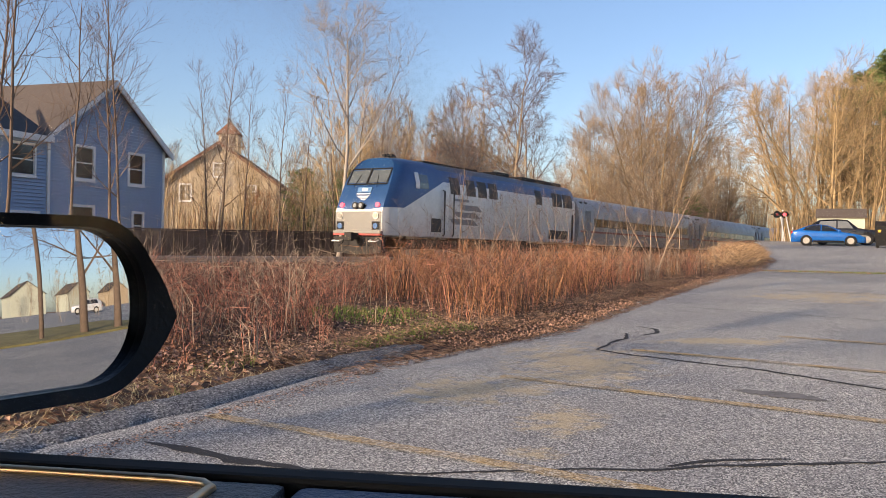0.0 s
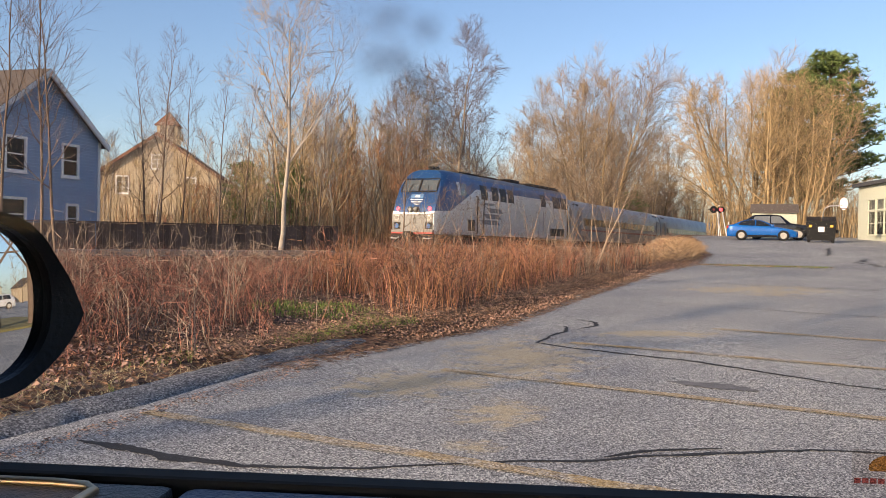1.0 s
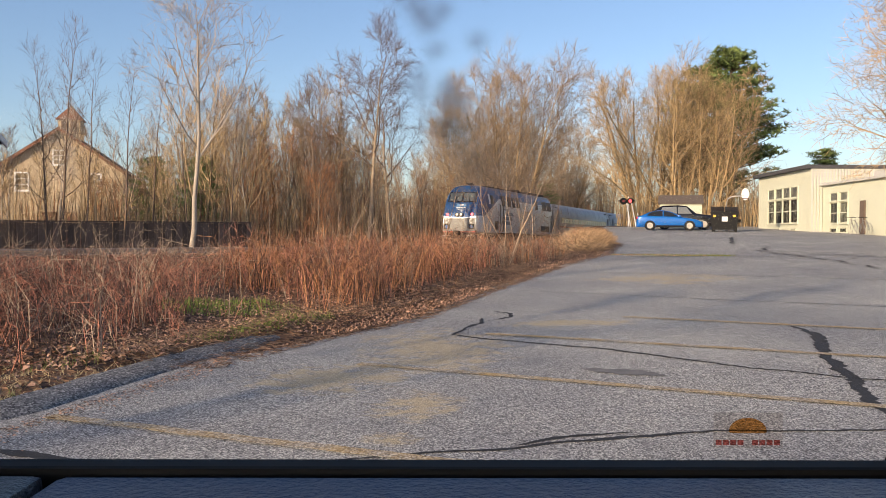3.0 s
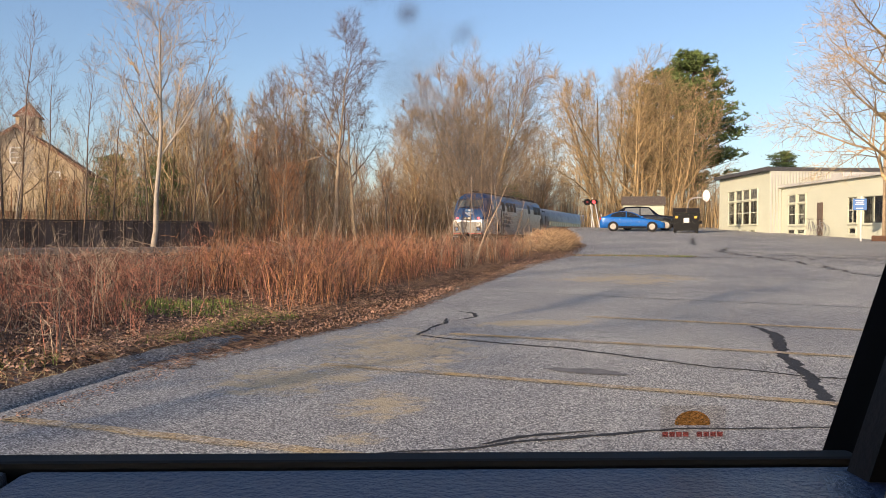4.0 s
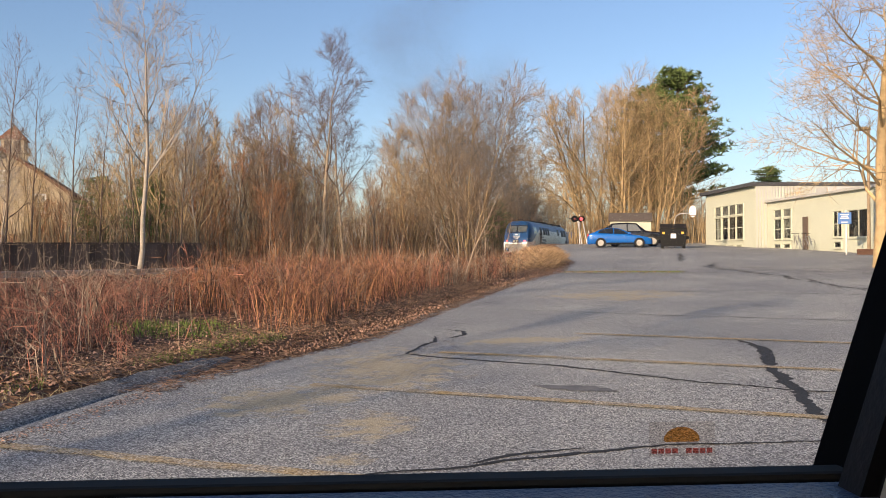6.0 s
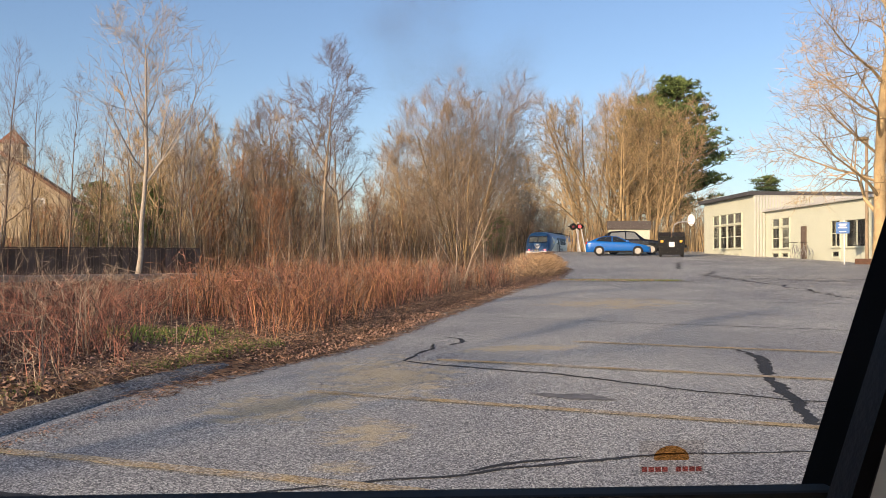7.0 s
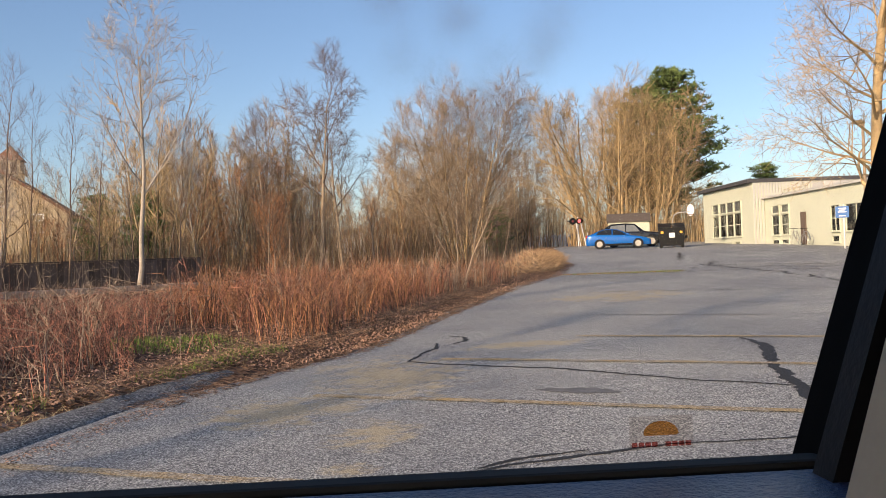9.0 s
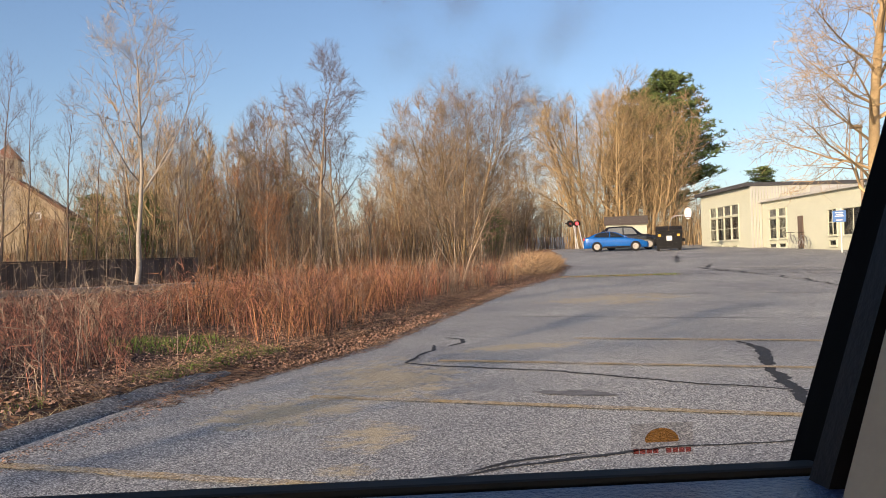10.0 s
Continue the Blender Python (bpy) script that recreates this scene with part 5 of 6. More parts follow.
def tree_meshes(seed, height, trunk_r, stems=1, spread=0.6, twig=0.008, first=0.25, reach=0.42, kids=(12, 7, 6, 5), up=0.10, lean=0.0, tilt_most=0.3, droop=0.0, twig_len=0.55, foot=0.12):
    """Trunk and crown: limbs leave at an angle and bend upwards, and every level ends in fine pointed twigs."""
    rnd = random.Random(seed)
    TV, TF, CV, CF = [], [], [], []
    last = len(kids)

    def bend(p, d, length, r, lvl):
        n = (8, 5, 3, 2)[lvl] if lvl < 4 else 1
        wander = (0.06, 0.16, 0.2, 0.22, 0.2)[lvl]
        pts, rad, dirs = [p.copy()], [r], [d]
        q = p.copy()
        for i in range(n):
            pull = 0.03 if lvl == 0 else up * (1.0 if i > 0 else -0.4) - droop * (1.0 if i < n - 1 else -0.5)
            d = (d + Vector((rnd.gauss(0, wander), rnd.gauss(0, wander), rnd.gauss(0, wander * 0.7) + pull))).normalized()
            q = q + d * (length / n)
            pts.append(q.copy())
            dirs.append(d)
            rad.append(max(twig * 0.7, r * (1 - 0.85 * (i + 1) / n)))
        return pts, rad, dirs

    def grow(p, d, length, r, lvl):
        if lvl == last:
            strand(CV, CF, [p, p + d * length], [twig, 0.0], 3)
            return
        pts, rad, dirs = bend(p, d, length, r, lvl)
        if lvl == 0:
            strand(TV, TF, pts, rad, 9)
        else:
            strand(CV, CF, pts, rad, 5 if lvl == 1 and r > 0.05 else 3)
        n = len(pts) - 1
        count = kids[lvl]
        turn0 = rnd.uniform(0, math.tau)
        for k in range(count):
            lo = first if lvl == 0 else 0.18
            f = min(0.985, lo + (1 - lo) * (k + rnd.uniform(0.1, 0.9)) / count)
            i = min(n - 1, int(f * n))
            u = f * n - i
            o, dd = pts[i].lerp(pts[i + 1], u), dirs[i + 1]
            side = dd.orthogonal().normalized()
            side = Matrix.Rotation(turn0 + k * 2.4 + rnd.uniform(-0.5, 0.5), 3, dd) @ side
            t = spread * rnd.uniform(0.7, 1.3) * (1.15 - 0.45 * f)
            d2 = (dd * math.cos(t) + side * math.sin(t)).normalized()
            rr = rad[i] + (rad[i + 1] - rad[i]) * u
            g = (f - lo) / (1 - lo)
            if lvl + 1 == last:
                ln = twig_len * rnd.uniform(0.5, 1.4)
            elif lvl == 0:
                ln = height * reach * (1.0 - 0.62 * g) * rnd.uniform(0.7, 1.2)
            else:
                ln = length * rnd.uniform(0.36, 0.58) * (1.1 - 0.4 * g)
            grow(o, d2, ln, max(twig, min(rr * 0.65, 0.0135 * ln + 0.3 * twig)), lvl + 1)

    for k in range(stems):
        a = k * 2.4 + rnd.uniform(-0.4, 0.4)
        o = Vector((math.cos(a), math.sin(a), 0)) * (0.0 if stems == 1 else rnd.uniform(0.3, 1.0) * foot * stems)
        tilt = 0.02 if stems == 1 else tilt_most * math.sqrt((k + rnd.random()) / stems)
        d = Vector((math.cos(a) * tilt + lean, math.sin(a) * tilt, 1)).normalized()
        ln = height * rnd.uniform(0.88, 0.96) if stems == 1 else height * rnd.uniform(0.84, 0.98) * (1 - 0.22 * tilt * tilt)
        grow(o - Vector((0, 0, 0.25)), d, ln, trunk_r * (1 if stems == 1 else rnd.uniform(0.5, 0.9)), 0)
    return (TV, TF), (CV, CF)


def from_lists(name, vf, material, parent):
    me = bpy.data.meshes.new(name)
    me.from_pydata(vf[0], [], vf[1])
    me.materials.append(material)
    ob = new(name, me)
    ob.parent = parent
    return ob


def tree(name, seed, label, bark, twig_bark=None, **kw):
    e = empty(name, Matrix.Identity(4), label, "tree")
    t, c = tree_meshes(seed, **kw)
    smooth(from_lists("trunk", t, bark, e), 60)
    from_lists("crown", c, twig_bark or bark, e)
    return e


def plant(proto, x, y, turn=0.0, size=1.0, z=None, group=""):
    """A further tree like proto at (x, y)."""
    ob = copy_thing(proto, Matrix.Identity(4))
    ob.matrix_basis = Matrix.Translation((x, y, ground_z(x, y) if z is None else z)) @ Matrix.Rotation(radians(turn), 4, "Z") @ Matrix.Diagonal((size, size, size, 1))
    if group:
        ob["group"] = group
    return ob


def first_at(proto, x, y, turn=0.0, size=1.0, z=None):
    proto.matrix_basis = Matrix.Translation((x, y, ground_z(x, y) if z is None else z)) @ Matrix.Rotation(radians(turn), 4, "Z") @ Matrix.Diagonal((size, size, size, 1))


def polar(az, r):
    return r * math.sin(radians(az)), r * math.cos(radians(az))


birch = tree("birch_tree", 5, "tall pale bare birch tree with fine upright twigs", BARK_PALE, height=11.4, trunk_r=0.12, spread=0.66, twig=0.008, first=0.36, reach=0.42, kids=(12, 8, 7, 4), up=0.13, lean=0.10, twig_len=0.34)
first_at(birch, *polar(-7.1, 37.5), 0, 1.0)
maple = tree("maple_tree", 8, "bare slender maple tree with grey bark", BARK_GREY, BARK_DARK, height=13.2, trunk_r=0.16, spread=0.75, twig=0.012, first=0.40, reach=0.48, kids=(9, 8, 7, 4), up=0.06, lean=-0.02, twig_len=0.5)
first_at(maple, *polar(4.4, 53), 0, 1.0)
wide = tree("broad_tree", 12, "broad bare many-stemmed tree with tan sunlit twigs", BARK_TAN, BARK_GREY, height=21.5, trunk_r=0.20, stems=13, spread=0.66, twig=0.017, first=0.16, reach=0.33, kids=(15, 9, 8), up=0.10, tilt_most=0.42, twig_len=1.2, foot=0.09)
first_at(wide, *polar(14.0, 96), 10, 1.0)
tan = tree("ash_tree", 15, "bare sunlit ash tree with tan upswept branches", BARK_TAN, height=15.5, trunk_r=0.24, stems=8, spread=0.70, twig=0.0145, first=0.14, reach=0.36, kids=(14, 9, 8), up=0.07, tilt_most=0.36, twig_len=0.9, foot=0.13)
first_at(tan, *polar(24.4, 78), 0, 0.96)
young = tree("young_tree", 21, "thin bare young tree with dark bark", BARK_DARK, height=8.4, trunk_r=0.046, spread=0.55, twig=0.0042, first=0.28, reach=0.26, kids=(15, 7, 5), up=0.14, twig_len=0.35)
shrub = tree("shrub", 27, "multi-stemmed bare shrub with reddish-brown stems", STEM_GREY, BARK_DARK, height=3.6, trunk_r=0.026, stems=4, spread=0.60, twig=0.0032, first=0.25, reach=0.36, kids=(8, 5, 4), up=0.06, tilt_most=0.55, twig_len=0.22, foot=0.05)
roadside = tree("roadside_tree", 33, "large bare lot-side tree with spreading sunlit branches", BARK_TAN, height=17, trunk_r=0.25, spread=0.82, twig=0.0085, first=0.12, reach=0.34, kids=(34, 10, 8, 5), up=0.03, droop=0.035, twig_len=0.45)
first_at(roadside, *polar(39.6, 34), 30, 1.0)
first_at(young, *polar(-11.0, 40), 0, 1.1)
oval = tree("oval_tree", 52, "dense bare egg-shaped ornamental tree with brown twigs", BARK_DARK, STEM_ORANGE, height=6.0, trunk_r=0.08, stems=5, spread=0.42, twig=0.0075, first=0.12, reach=0.30, kids=(12, 7, 6), up=0.12, tilt_most=0.22, twig_len=0.5, foot=0.05)
first_at(oval, *polar(1.5, 50), 0, 0.95)

# bare young trees and shrubs
for k, (x, y, t, s) in enumerate(((-9.9, 19.4, 0, 1.18), (-8.9, 20.2, 120, 0.98), (-8.15, 21.6, 220, 0.98), (-8.9, 22.9, 310, 1.05), (-11.2, 21.0, 60, 1.25), (-10.1, 38.7, 20, 1.25), (-9.6, 40.6, 100, 1.15), (-12.4, 45, 200, 1.3), (-7.3, 44, 20, 1.1), (-5.4, 43, 250, 0.95), (0.6, 34.0, 10, 0.75), (-3.8, 47, 80, 1.2))):
    plant(young, x, y, t, s, group="young trees by the track")
for k, (az, r, t, s) in enumerate(((2.3, 30, 20, 1.05), (3.6, 31, 80, 0.95), (8.2, 25, 70, 0.95), (13.5, 24, 10, 1.1), (14.8, 26, 110, 1.0), (16.0, 29, 220, 0.8), (-2.0, 27, 30, 0.75), (6.2, 21, 190, 0.8), (10.6, 30, 260, 0.9))):
    if k == 0:
        first_at(shrub, *polar(az, r), t, s)
    else:
        plant(shrub, *polar(az, r), t, s, group="bare shrubs beside the lot")
plant(maple, *polar(6.0, 60), 100, 0.85)
plant(maple, *polar(1.0, 62), 200, 0.82)
plant(birch, *polar(-15.0, 62), 100, 0.8)
plant(birch, *polar(-3.2, 56), 220, 0.8)
plant(wide, *polar(10.8, 104), 80, 0.84)
plant(tan, *polar(22.4, 82), 120, 0.95)
plant(tan, *polar(26.6, 79), 230, 0.84)
plant(wide, *polar(17.6, 128), 200, 0.8)
plant(oval, *polar(-12.4, 66), 70, 0.9)

# the wood beyond the track, tree by tree
wood = tree("woodland_tree", 41, "bare thin woodland tree with tan twigs", BARK_TAN, height=11.5, trunk_r=0.10, stems=2, spread=0.50, twig=0.0135, first=0.22, reach=0.28, kids=(9, 6, 6), up=0.12, tilt_most=0.14, twig_len=0.7, foot=0.25)
wood_b = tree("woodland_tree", 47, "bare grey woodland tree with upswept twigs", BARK_GREY, height=12.5, trunk_r=0.12, spread=0.50, twig=0.0135, first=0.26, reach=0.32, kids=(14, 7, 6), up=0.12, twig_len=0.7)
wood_c = tree("woodland_tree", 58, "slender bare woodland tree with a pale straight trunk", BARK_PALE, BARK_DARK, height=12, trunk_r=0.095, spread=0.45, twig=0.011, first=0.38, reach=0.24, kids=(12, 6, 6), up=0.14, twig_len=0.7)
wood_d = tree("woodland_tree", 63, "low spreading bare woodland tree with orange-brown twigs", BARK_DARK, STEM_ORANGE, height=8.5, trunk_r=0.09, stems=4, spread=0.58, twig=0.011, first=0.12, reach=0.36, kids=(9, 6, 5), up=0.09, tilt_most=0.35, twig_len=0.7, foot=0.12)
WOODS = (wood, wood, wood, wood_b, wood_b, wood_c, wood_d)
first_at(wood_c, *polar(2.6, 64), 0, 0.9)
first_at(wood_d, *polar(-3.0, 60), 0, 0.9)
first_at(wood, *polar(-1.5, 66), 0, 1.0)
first_at(wood_b, *polar(8.0, 78), 0, 1.0)
# bare trees beyond the house's side of the lot, which throw long shadows across it
for x, y, t, q in ((-19.0, 2.5, 10, 1.0), (-23.0, 6.0, 170, 1.1), (-21.0, -8.0, 250, 1.0), (-27.0, 1.0, 300, 1.1)):
    plant(wood, x, y, t, q, group="trees beside the lot")
rnd = random.Random(9)
for k in range(280):
    az = rnd.uniform(-27, 21.5)
    p_near = 52 if az < -3 else (60 if az < 6 else (96 if az < 15 else 130))
    r = p_near + abs(rnd.gauss(0, 1)) * 30
    if -19 < az < -9 and rnd.random() < 0.5:
        continue
    x, y = polar(az, r)
    p = Vector((x, y)) - TRACK0
    if abs(p.dot(TRACK_N)) < 7 or (-30 < x < -12 and 78 < y < 100) or (-28 < x < -13.5 and 34 < y < 54):
        continue
    plant(rnd.choice(WOODS), x, y, rnd.uniform(0, 360), rnd.uniform(0.75, 1.12) * (0.72 if az < -8 else 1.0), group="woodland trees beyond the track")
for k in range(26):
    az = rnd.uniform(20, 58)
    r = rnd.uniform(84, 118)
    x, y = polar(az, r)
    if az > 28.5:
        r += 40
        x, y = polar(az, r)
    plant(rnd.choice(WOODS), x, y, rnd.uniform(0, 360), rnd.uniform(0.5, 0.85), ground_z(x, y), group="woodland trees beyond the track")


# ---- conifers ----
def conifer(seed, height, label, layers=27):
    rnd = random.Random(seed)
    e = empty("pine_tree", Matrix.Identity(4), label, "tree")
    bm = bmesh.new()
    pts = [Vector((0.15 * math.sin(k * 0.7), 0.12 * math.cos(k * 0.9), height * k / 10 - 0.3)) for k in range(11)]
    tube(bm, pts, [0.42 * (1 - k / 11) + 0.03 for k in range(11)], 9)
    cb = bmesh.new()
    nb = []
    for k in range(layers):
        f = 0.24 + 0.74 * k / layers
        z = height * f
        reach = height * 0.27 * (1 - ((f - 0.42) / 0.62) ** 2 if f > 0.42 else 0.6 + 0.95 * (f - 0.2)) * rnd.uniform(0.8, 1.12) + 0.5
        for j in range(rnd.randint(4, 6)):
            a = rnd.uniform(0, math.tau)
            ln = max(0.8, reach * rnd.uniform(0.6, 1.15))
            d = Vector((math.cos(a), math.sin(a), rnd.uniform(0.05, 0.35)))
            tip = Vector((0, 0, z)) + d * ln + Vector((0, 0, 0.06 * ln))
            tube(bm, [Vector((0, 0, z)), Vector((0, 0, z)) + d * ln * 0.5 - Vector((0, 0, 0.05 * ln)), tip], [0.07, 0.045, 0.015], 4)
            for q in range(int(8 + ln * 8)):
                u = rnd.uniform(0.3, 1.0)
                c = Vector((0, 0, z)).lerp(tip, u) + Vector((rnd.gauss(0, 0.36), rnd.gauss(0, 0.36), rnd.gauss(0.12, 0.12)))
                nb.append((c, rnd.uniform(0.34, 0.62)))
    for c, r in nb:
        for s in range(6):
            d = Vector((rnd.gauss(0, 1), rnd.gauss(0, 1), rnd.gauss(0.45, 0.5))).normalized()
            sd = d.cross(Vector((rnd.gauss(0, 1), rnd.gauss(0, 1), rnd.gauss(0, 1)))).normalized() * r * 0.13
            v = [cb.verts.new(c - sd), cb.verts.new(c + sd), cb.verts.new(c + d * r)]
            cb.faces.new(v)
    smooth(part("trunk", bm, BARK_DARK, e), 60)
    part("crown", cb, NEEDLE, e, "dark green needle clumps in uneven tiers")
    return e


pine = conifer(4, 18.5, "tall dark green pine tree with layered boughs")
first_at(pine, *polar(27.9, 89), 0, 1.0, 1.6)
pine2 = plant(pine, *polar(26.3, 94), 140, 0.98, 1.6)
x, y = polar(33.3, 118)
plant(pine, x, y, 60, 0.62, 1.2)
for az, r, s in ((-6.4, 58, 0.34), (-9.4, 64, 0.36), (16.2, 125, 0.5)):
    plant(pine, *polar(az, r), 30 * s * 10, s)


# ---- brush, stalks, litter and grass: far too many to count ----
def stalks(name, items, material, label, category):
    """items: root, middle (or none), tip and radius; one thin pointed stalk each, the finest of them straight."""
    V, F, base = [], [], 0
    for bent in (True, False):
        sel = [q for q in items if (q[1] is not None) == bent]
        if not sel:
            continue
        p0, p2 = np.array([q[0] for q in sel], dtype=float), np.array([q[2] for q in sel], dtype=float)
        rad = np.array([q[3] for q in sel])
        N = len(sel)
        d = p2 - p0
        a = np.cross(d, np.array([0.31, 0.17, 0.9]))
        a /= np.linalg.norm(a, axis=1)[:, None] + 1e-9
        b = np.cross(d, a)
        b /= np.linalg.norm(b, axis=1)[:, None] + 1e-9
        rings = [(p0, 1.0)] + ([(np.array([q[1] for q in sel], dtype=float), 0.75)] if bent else [])
        m = 3 * len(rings) + 1
        verts = np.zeros((N, m, 3))
        for i, (p, k) in enumerate(rings):
            for s in range(3):
                w = math.tau * s / 3
                verts[:, i * 3 + s] = p + (a * math.cos(w) + b * math.sin(w)) * (rad * k)[:, None]
        verts[:, m - 1] = p2
        tri = []
        for s in range(3):
            t = (s + 1) % 3
            if bent:
                tri += [(s, t, 3 + t), (s, 3 + t, 3 + s)]
            tri.append((m - 4 + s, m - 4 + t, m - 1))
        F.append((np.array(tri)[None] + (base + np.arange(N) * m)[:, None, None]).reshape(-1, 3))
        V.append(verts.reshape(-1, 3))
        base += N * m
    me = bpy.data.meshes.new(name)
    me.from_pydata(np.concatenate(V), [], np.concatenate(F).tolist())
    me.materials.append(material)
    return tagged(new(name, me), label, category, kind="stuff")


def blades(name, items, material, label, category, folded=False):
    """items: root, tip, side; one pointed blade each, or one leaf folded along its rib."""
    if folded:
        v = np.array([(r, r * 0.5 + t * 0.5 + s + Vector((0, 0, s.length * 0.5)), t, r * 0.5 + t * 0.5 - s + Vector((0, 0, s.length * 0.5))) for r, t, s in items], dtype=float).reshape(-1, 3)
        q = np.arange(len(items))[:, None] * 4
        f = np.concatenate([q + np.array([[0, 1, 2]]), q + np.array([[0, 2, 3]])])
    else:
        v = np.array([(r - s, r + s, t) for r, t, s in items], dtype=float).reshape(-1, 3)
        f = np.arange(len(v)).reshape(-1, 3)
    me = bpy.data.meshes.new(name)
    me.from_pydata(v, [], f.tolist())
    me.materials.append(material)
    return tagged(new(name, me), label, category, kind="stuff")


rnd = random.Random(101)
red, orange, grey, dark = [], [], [], []


def bush(x, y, h, n, out, spread, thick=0.0045, arch=0.35):
    """A clump of woody stems that fork outwards."""
    z = ground_z(x, y)
    for k in range(n):
        a = rnd.uniform(0, math.tau)
        rx, ry = x + rnd.gauss(0, 0.14), y + rnd.gauss(0, 0.14)
        L = h * rnd.uniform(0.4, 1.2)
        lean = spread * abs(rnd.gauss(0, 1))
        out_ = Vector((math.cos(a), math.sin(a), 0))
        root = Vector((rx, ry, z - 0.03))
        mid = root + out_ * lean * L * 0.3 + Vector((rnd.gauss(0, 0.05), rnd.gauss(0, 0.05), L * 0.55))
        tip = root + out_ * lean * L + Vector((rnd.gauss(0, 0.08), rnd.gauss(0, 0.08), L * (1.0 - arch * min(1.6, lean))))
        w = thick * rnd.uniform(0.7, 1.7)
        out.append((root, mid, tip, w))
        for q in range(5):
            f = rnd.uniform(0.25, 0.95)
            o = mid.lerp(tip, (f - 0.5) * 2) if f > 0.5 else root.lerp(mid, f * 2)
            t = o + Vector((rnd.gauss(0, 0.17), rnd.gauss(0, 0.17), rnd.uniform(0.0, 0.36))) * min(1.2, h)
            out.append((o, None, t, w * 0.6))


count = 0
while count < 2150:
    y = rnd.uniform(7.0, 44)
    x = rnd.uniform(-24, edge_x(y) - 0.9)
    n_ = (Vector((x, y)) - TRACK0).dot(TRACK_N)
    d = edge_x(y) - x
    if n_ < 3.2 or x < -0.62 * y - 2 or (d < 2.4 and y < 13.0 and rnd.random() < 0.75):
        continue
    if (x + 1.1) ** 2 / 1.2 + (y - 13.1) ** 2 / 1.4 < 1.0:
        continue
    if y > 28 and rnd.random() > 0.25 or (noise.noise(Vector((x * 0.55, y * 0.55, 7))) < -0.18 and rnd.random() < 0.7):
        continue
    count += 1
    az = math.degrees(math.atan2(x, y))
    warm = noise.noise(Vector((x * 0.25, y * 0.25, 2)))
    h = (0.85 if d < 3 else 1.0) + 0.25 * noise.noise(Vector((x * 0.4, y * 0.4, 9)))
    if y > 17 and az < 0:
        h *= 0.66
    elif y > 22 and az < 8:
        h *= 0.8
    if az < -6 + 5 * warm:
        bush(x, y, h * 0.82, rnd.randint(5, 8), rnd.choice((red, red, red, red, dark, dark, grey)), 0.7, 0.0042, 0.40)
    elif az < 12 + 6 * warm:
        bush(x, y, h * 1.12, rnd.randint(6, 9), rnd.choice((orange, orange, orange, red, red, dark)), 0.36, 0.0044, 0.2)
    else:
        bush(x, y, h * 0.9, rnd.randint(6, 9), rnd.choice((orange, red, grey, dark)), 0.30, 0.0042)
    if rnd.random() < 0.10:
        bush(x, y, h * 1.35, 4, grey, 0.35, 0.0045)
# long arching canes over the brush
for k in range(150):
    y = rnd.uniform(8.5, 20)
    x = edge_x(y) - rnd.uniform(1.4, 9)
    if (Vector((x, y)) - TRACK0).dot(TRACK_N) < 4:
        continue
    z, a, L = ground_z(x, y), rnd.uniform(0, math.tau), rnd.uniform(0.5, 1.3)
    top = Vector((x + math.cos(a) * L * 0.4, y + math.sin(a) * L * 0.4, z + L * 0.75))
    end = Vector((x + math.cos(a) * L * 1.15, y + math.sin(a) * L * 1.15, z + L * rnd.uniform(0.2, 0.6)))
    out = grey if rnd.random() < 0.6 else red
    out.append((Vector((x, y, z)), Vector((x, y, z)).lerp(top, 0.55) + Vector((0, 0, 0.08)), top, 0.006))
    out.append((top, top.lerp(end, 0.5) + Vector((0, 0, 0.10 * L)), end, 0.005))
stalks("brush", red, STEM_RED, "tangled reddish-brown bare bramble brush", "brush")
stalks("brush", orange, STEM_ORANGE, "upright orange-brown bare shrub stems", "brush")
stalks("brush", dark, STEM_SHADE, "bramble stems coloured dark for the shaded gaps in the brush", "brush")
stalks("brush", grey, STEM_GREY, "grey dead stems among the brush", "brush")

# thin saplings filling the wood
items_t, items_g, items_o = [], [], []
for k in range(7600):
    az = rnd.uniform(-28, 21.5)
    r = (50 if az < -3 else (58 if az < 5 else 84 + 4.0 * max(0, az - 8))) + abs(rnd.gauss(0, 22))
    if -19 < az < -8 and rnd.random() < 0.6:
        continue
    x, y = polar(az, r)
    n_ = (Vector((x, y)) - TRACK0).dot(TRACK_N)
    if abs(n_) < 5 or (-30 < x < -12 and 78 < y < 100) or (-28 < x < -13.8 and 34 < y < 54):
        continue
    z = ground_z(x, y)
    h = rnd.uniform(1.8, 6.5) * (1.1 if az > 0 else 0.72)
    tip = Vector((x + rnd.gauss(0, 0.09 * h), y + rnd.gauss(0, 0.09 * h), z + h))
    mid = Vector((x, y, z)).lerp(tip, 0.5) + Vector((rnd.gauss(0, 0.12), rnd.gauss(0, 0.12), 0))
    out = rnd.choice((items_t, items_t, items_t, items_g, items_o))
    out.append((Vector((x, y, z - 0.1)), mid, tip, rnd.uniform(0.015, 0.045)))
    for q in range(5):
        f = rnd.uniform(0.3, 1.0)
        o = Vector((x, y, z)).lerp(mid, f * 2) if f < 0.5 else mid.lerp(tip, f * 2 - 1)
        t = o + Vector((rnd.gauss(0, 0.32), rnd.gauss(0, 0.32), rnd.uniform(0.3, 1.1)))
        out.append((o, None, t, 0.012))
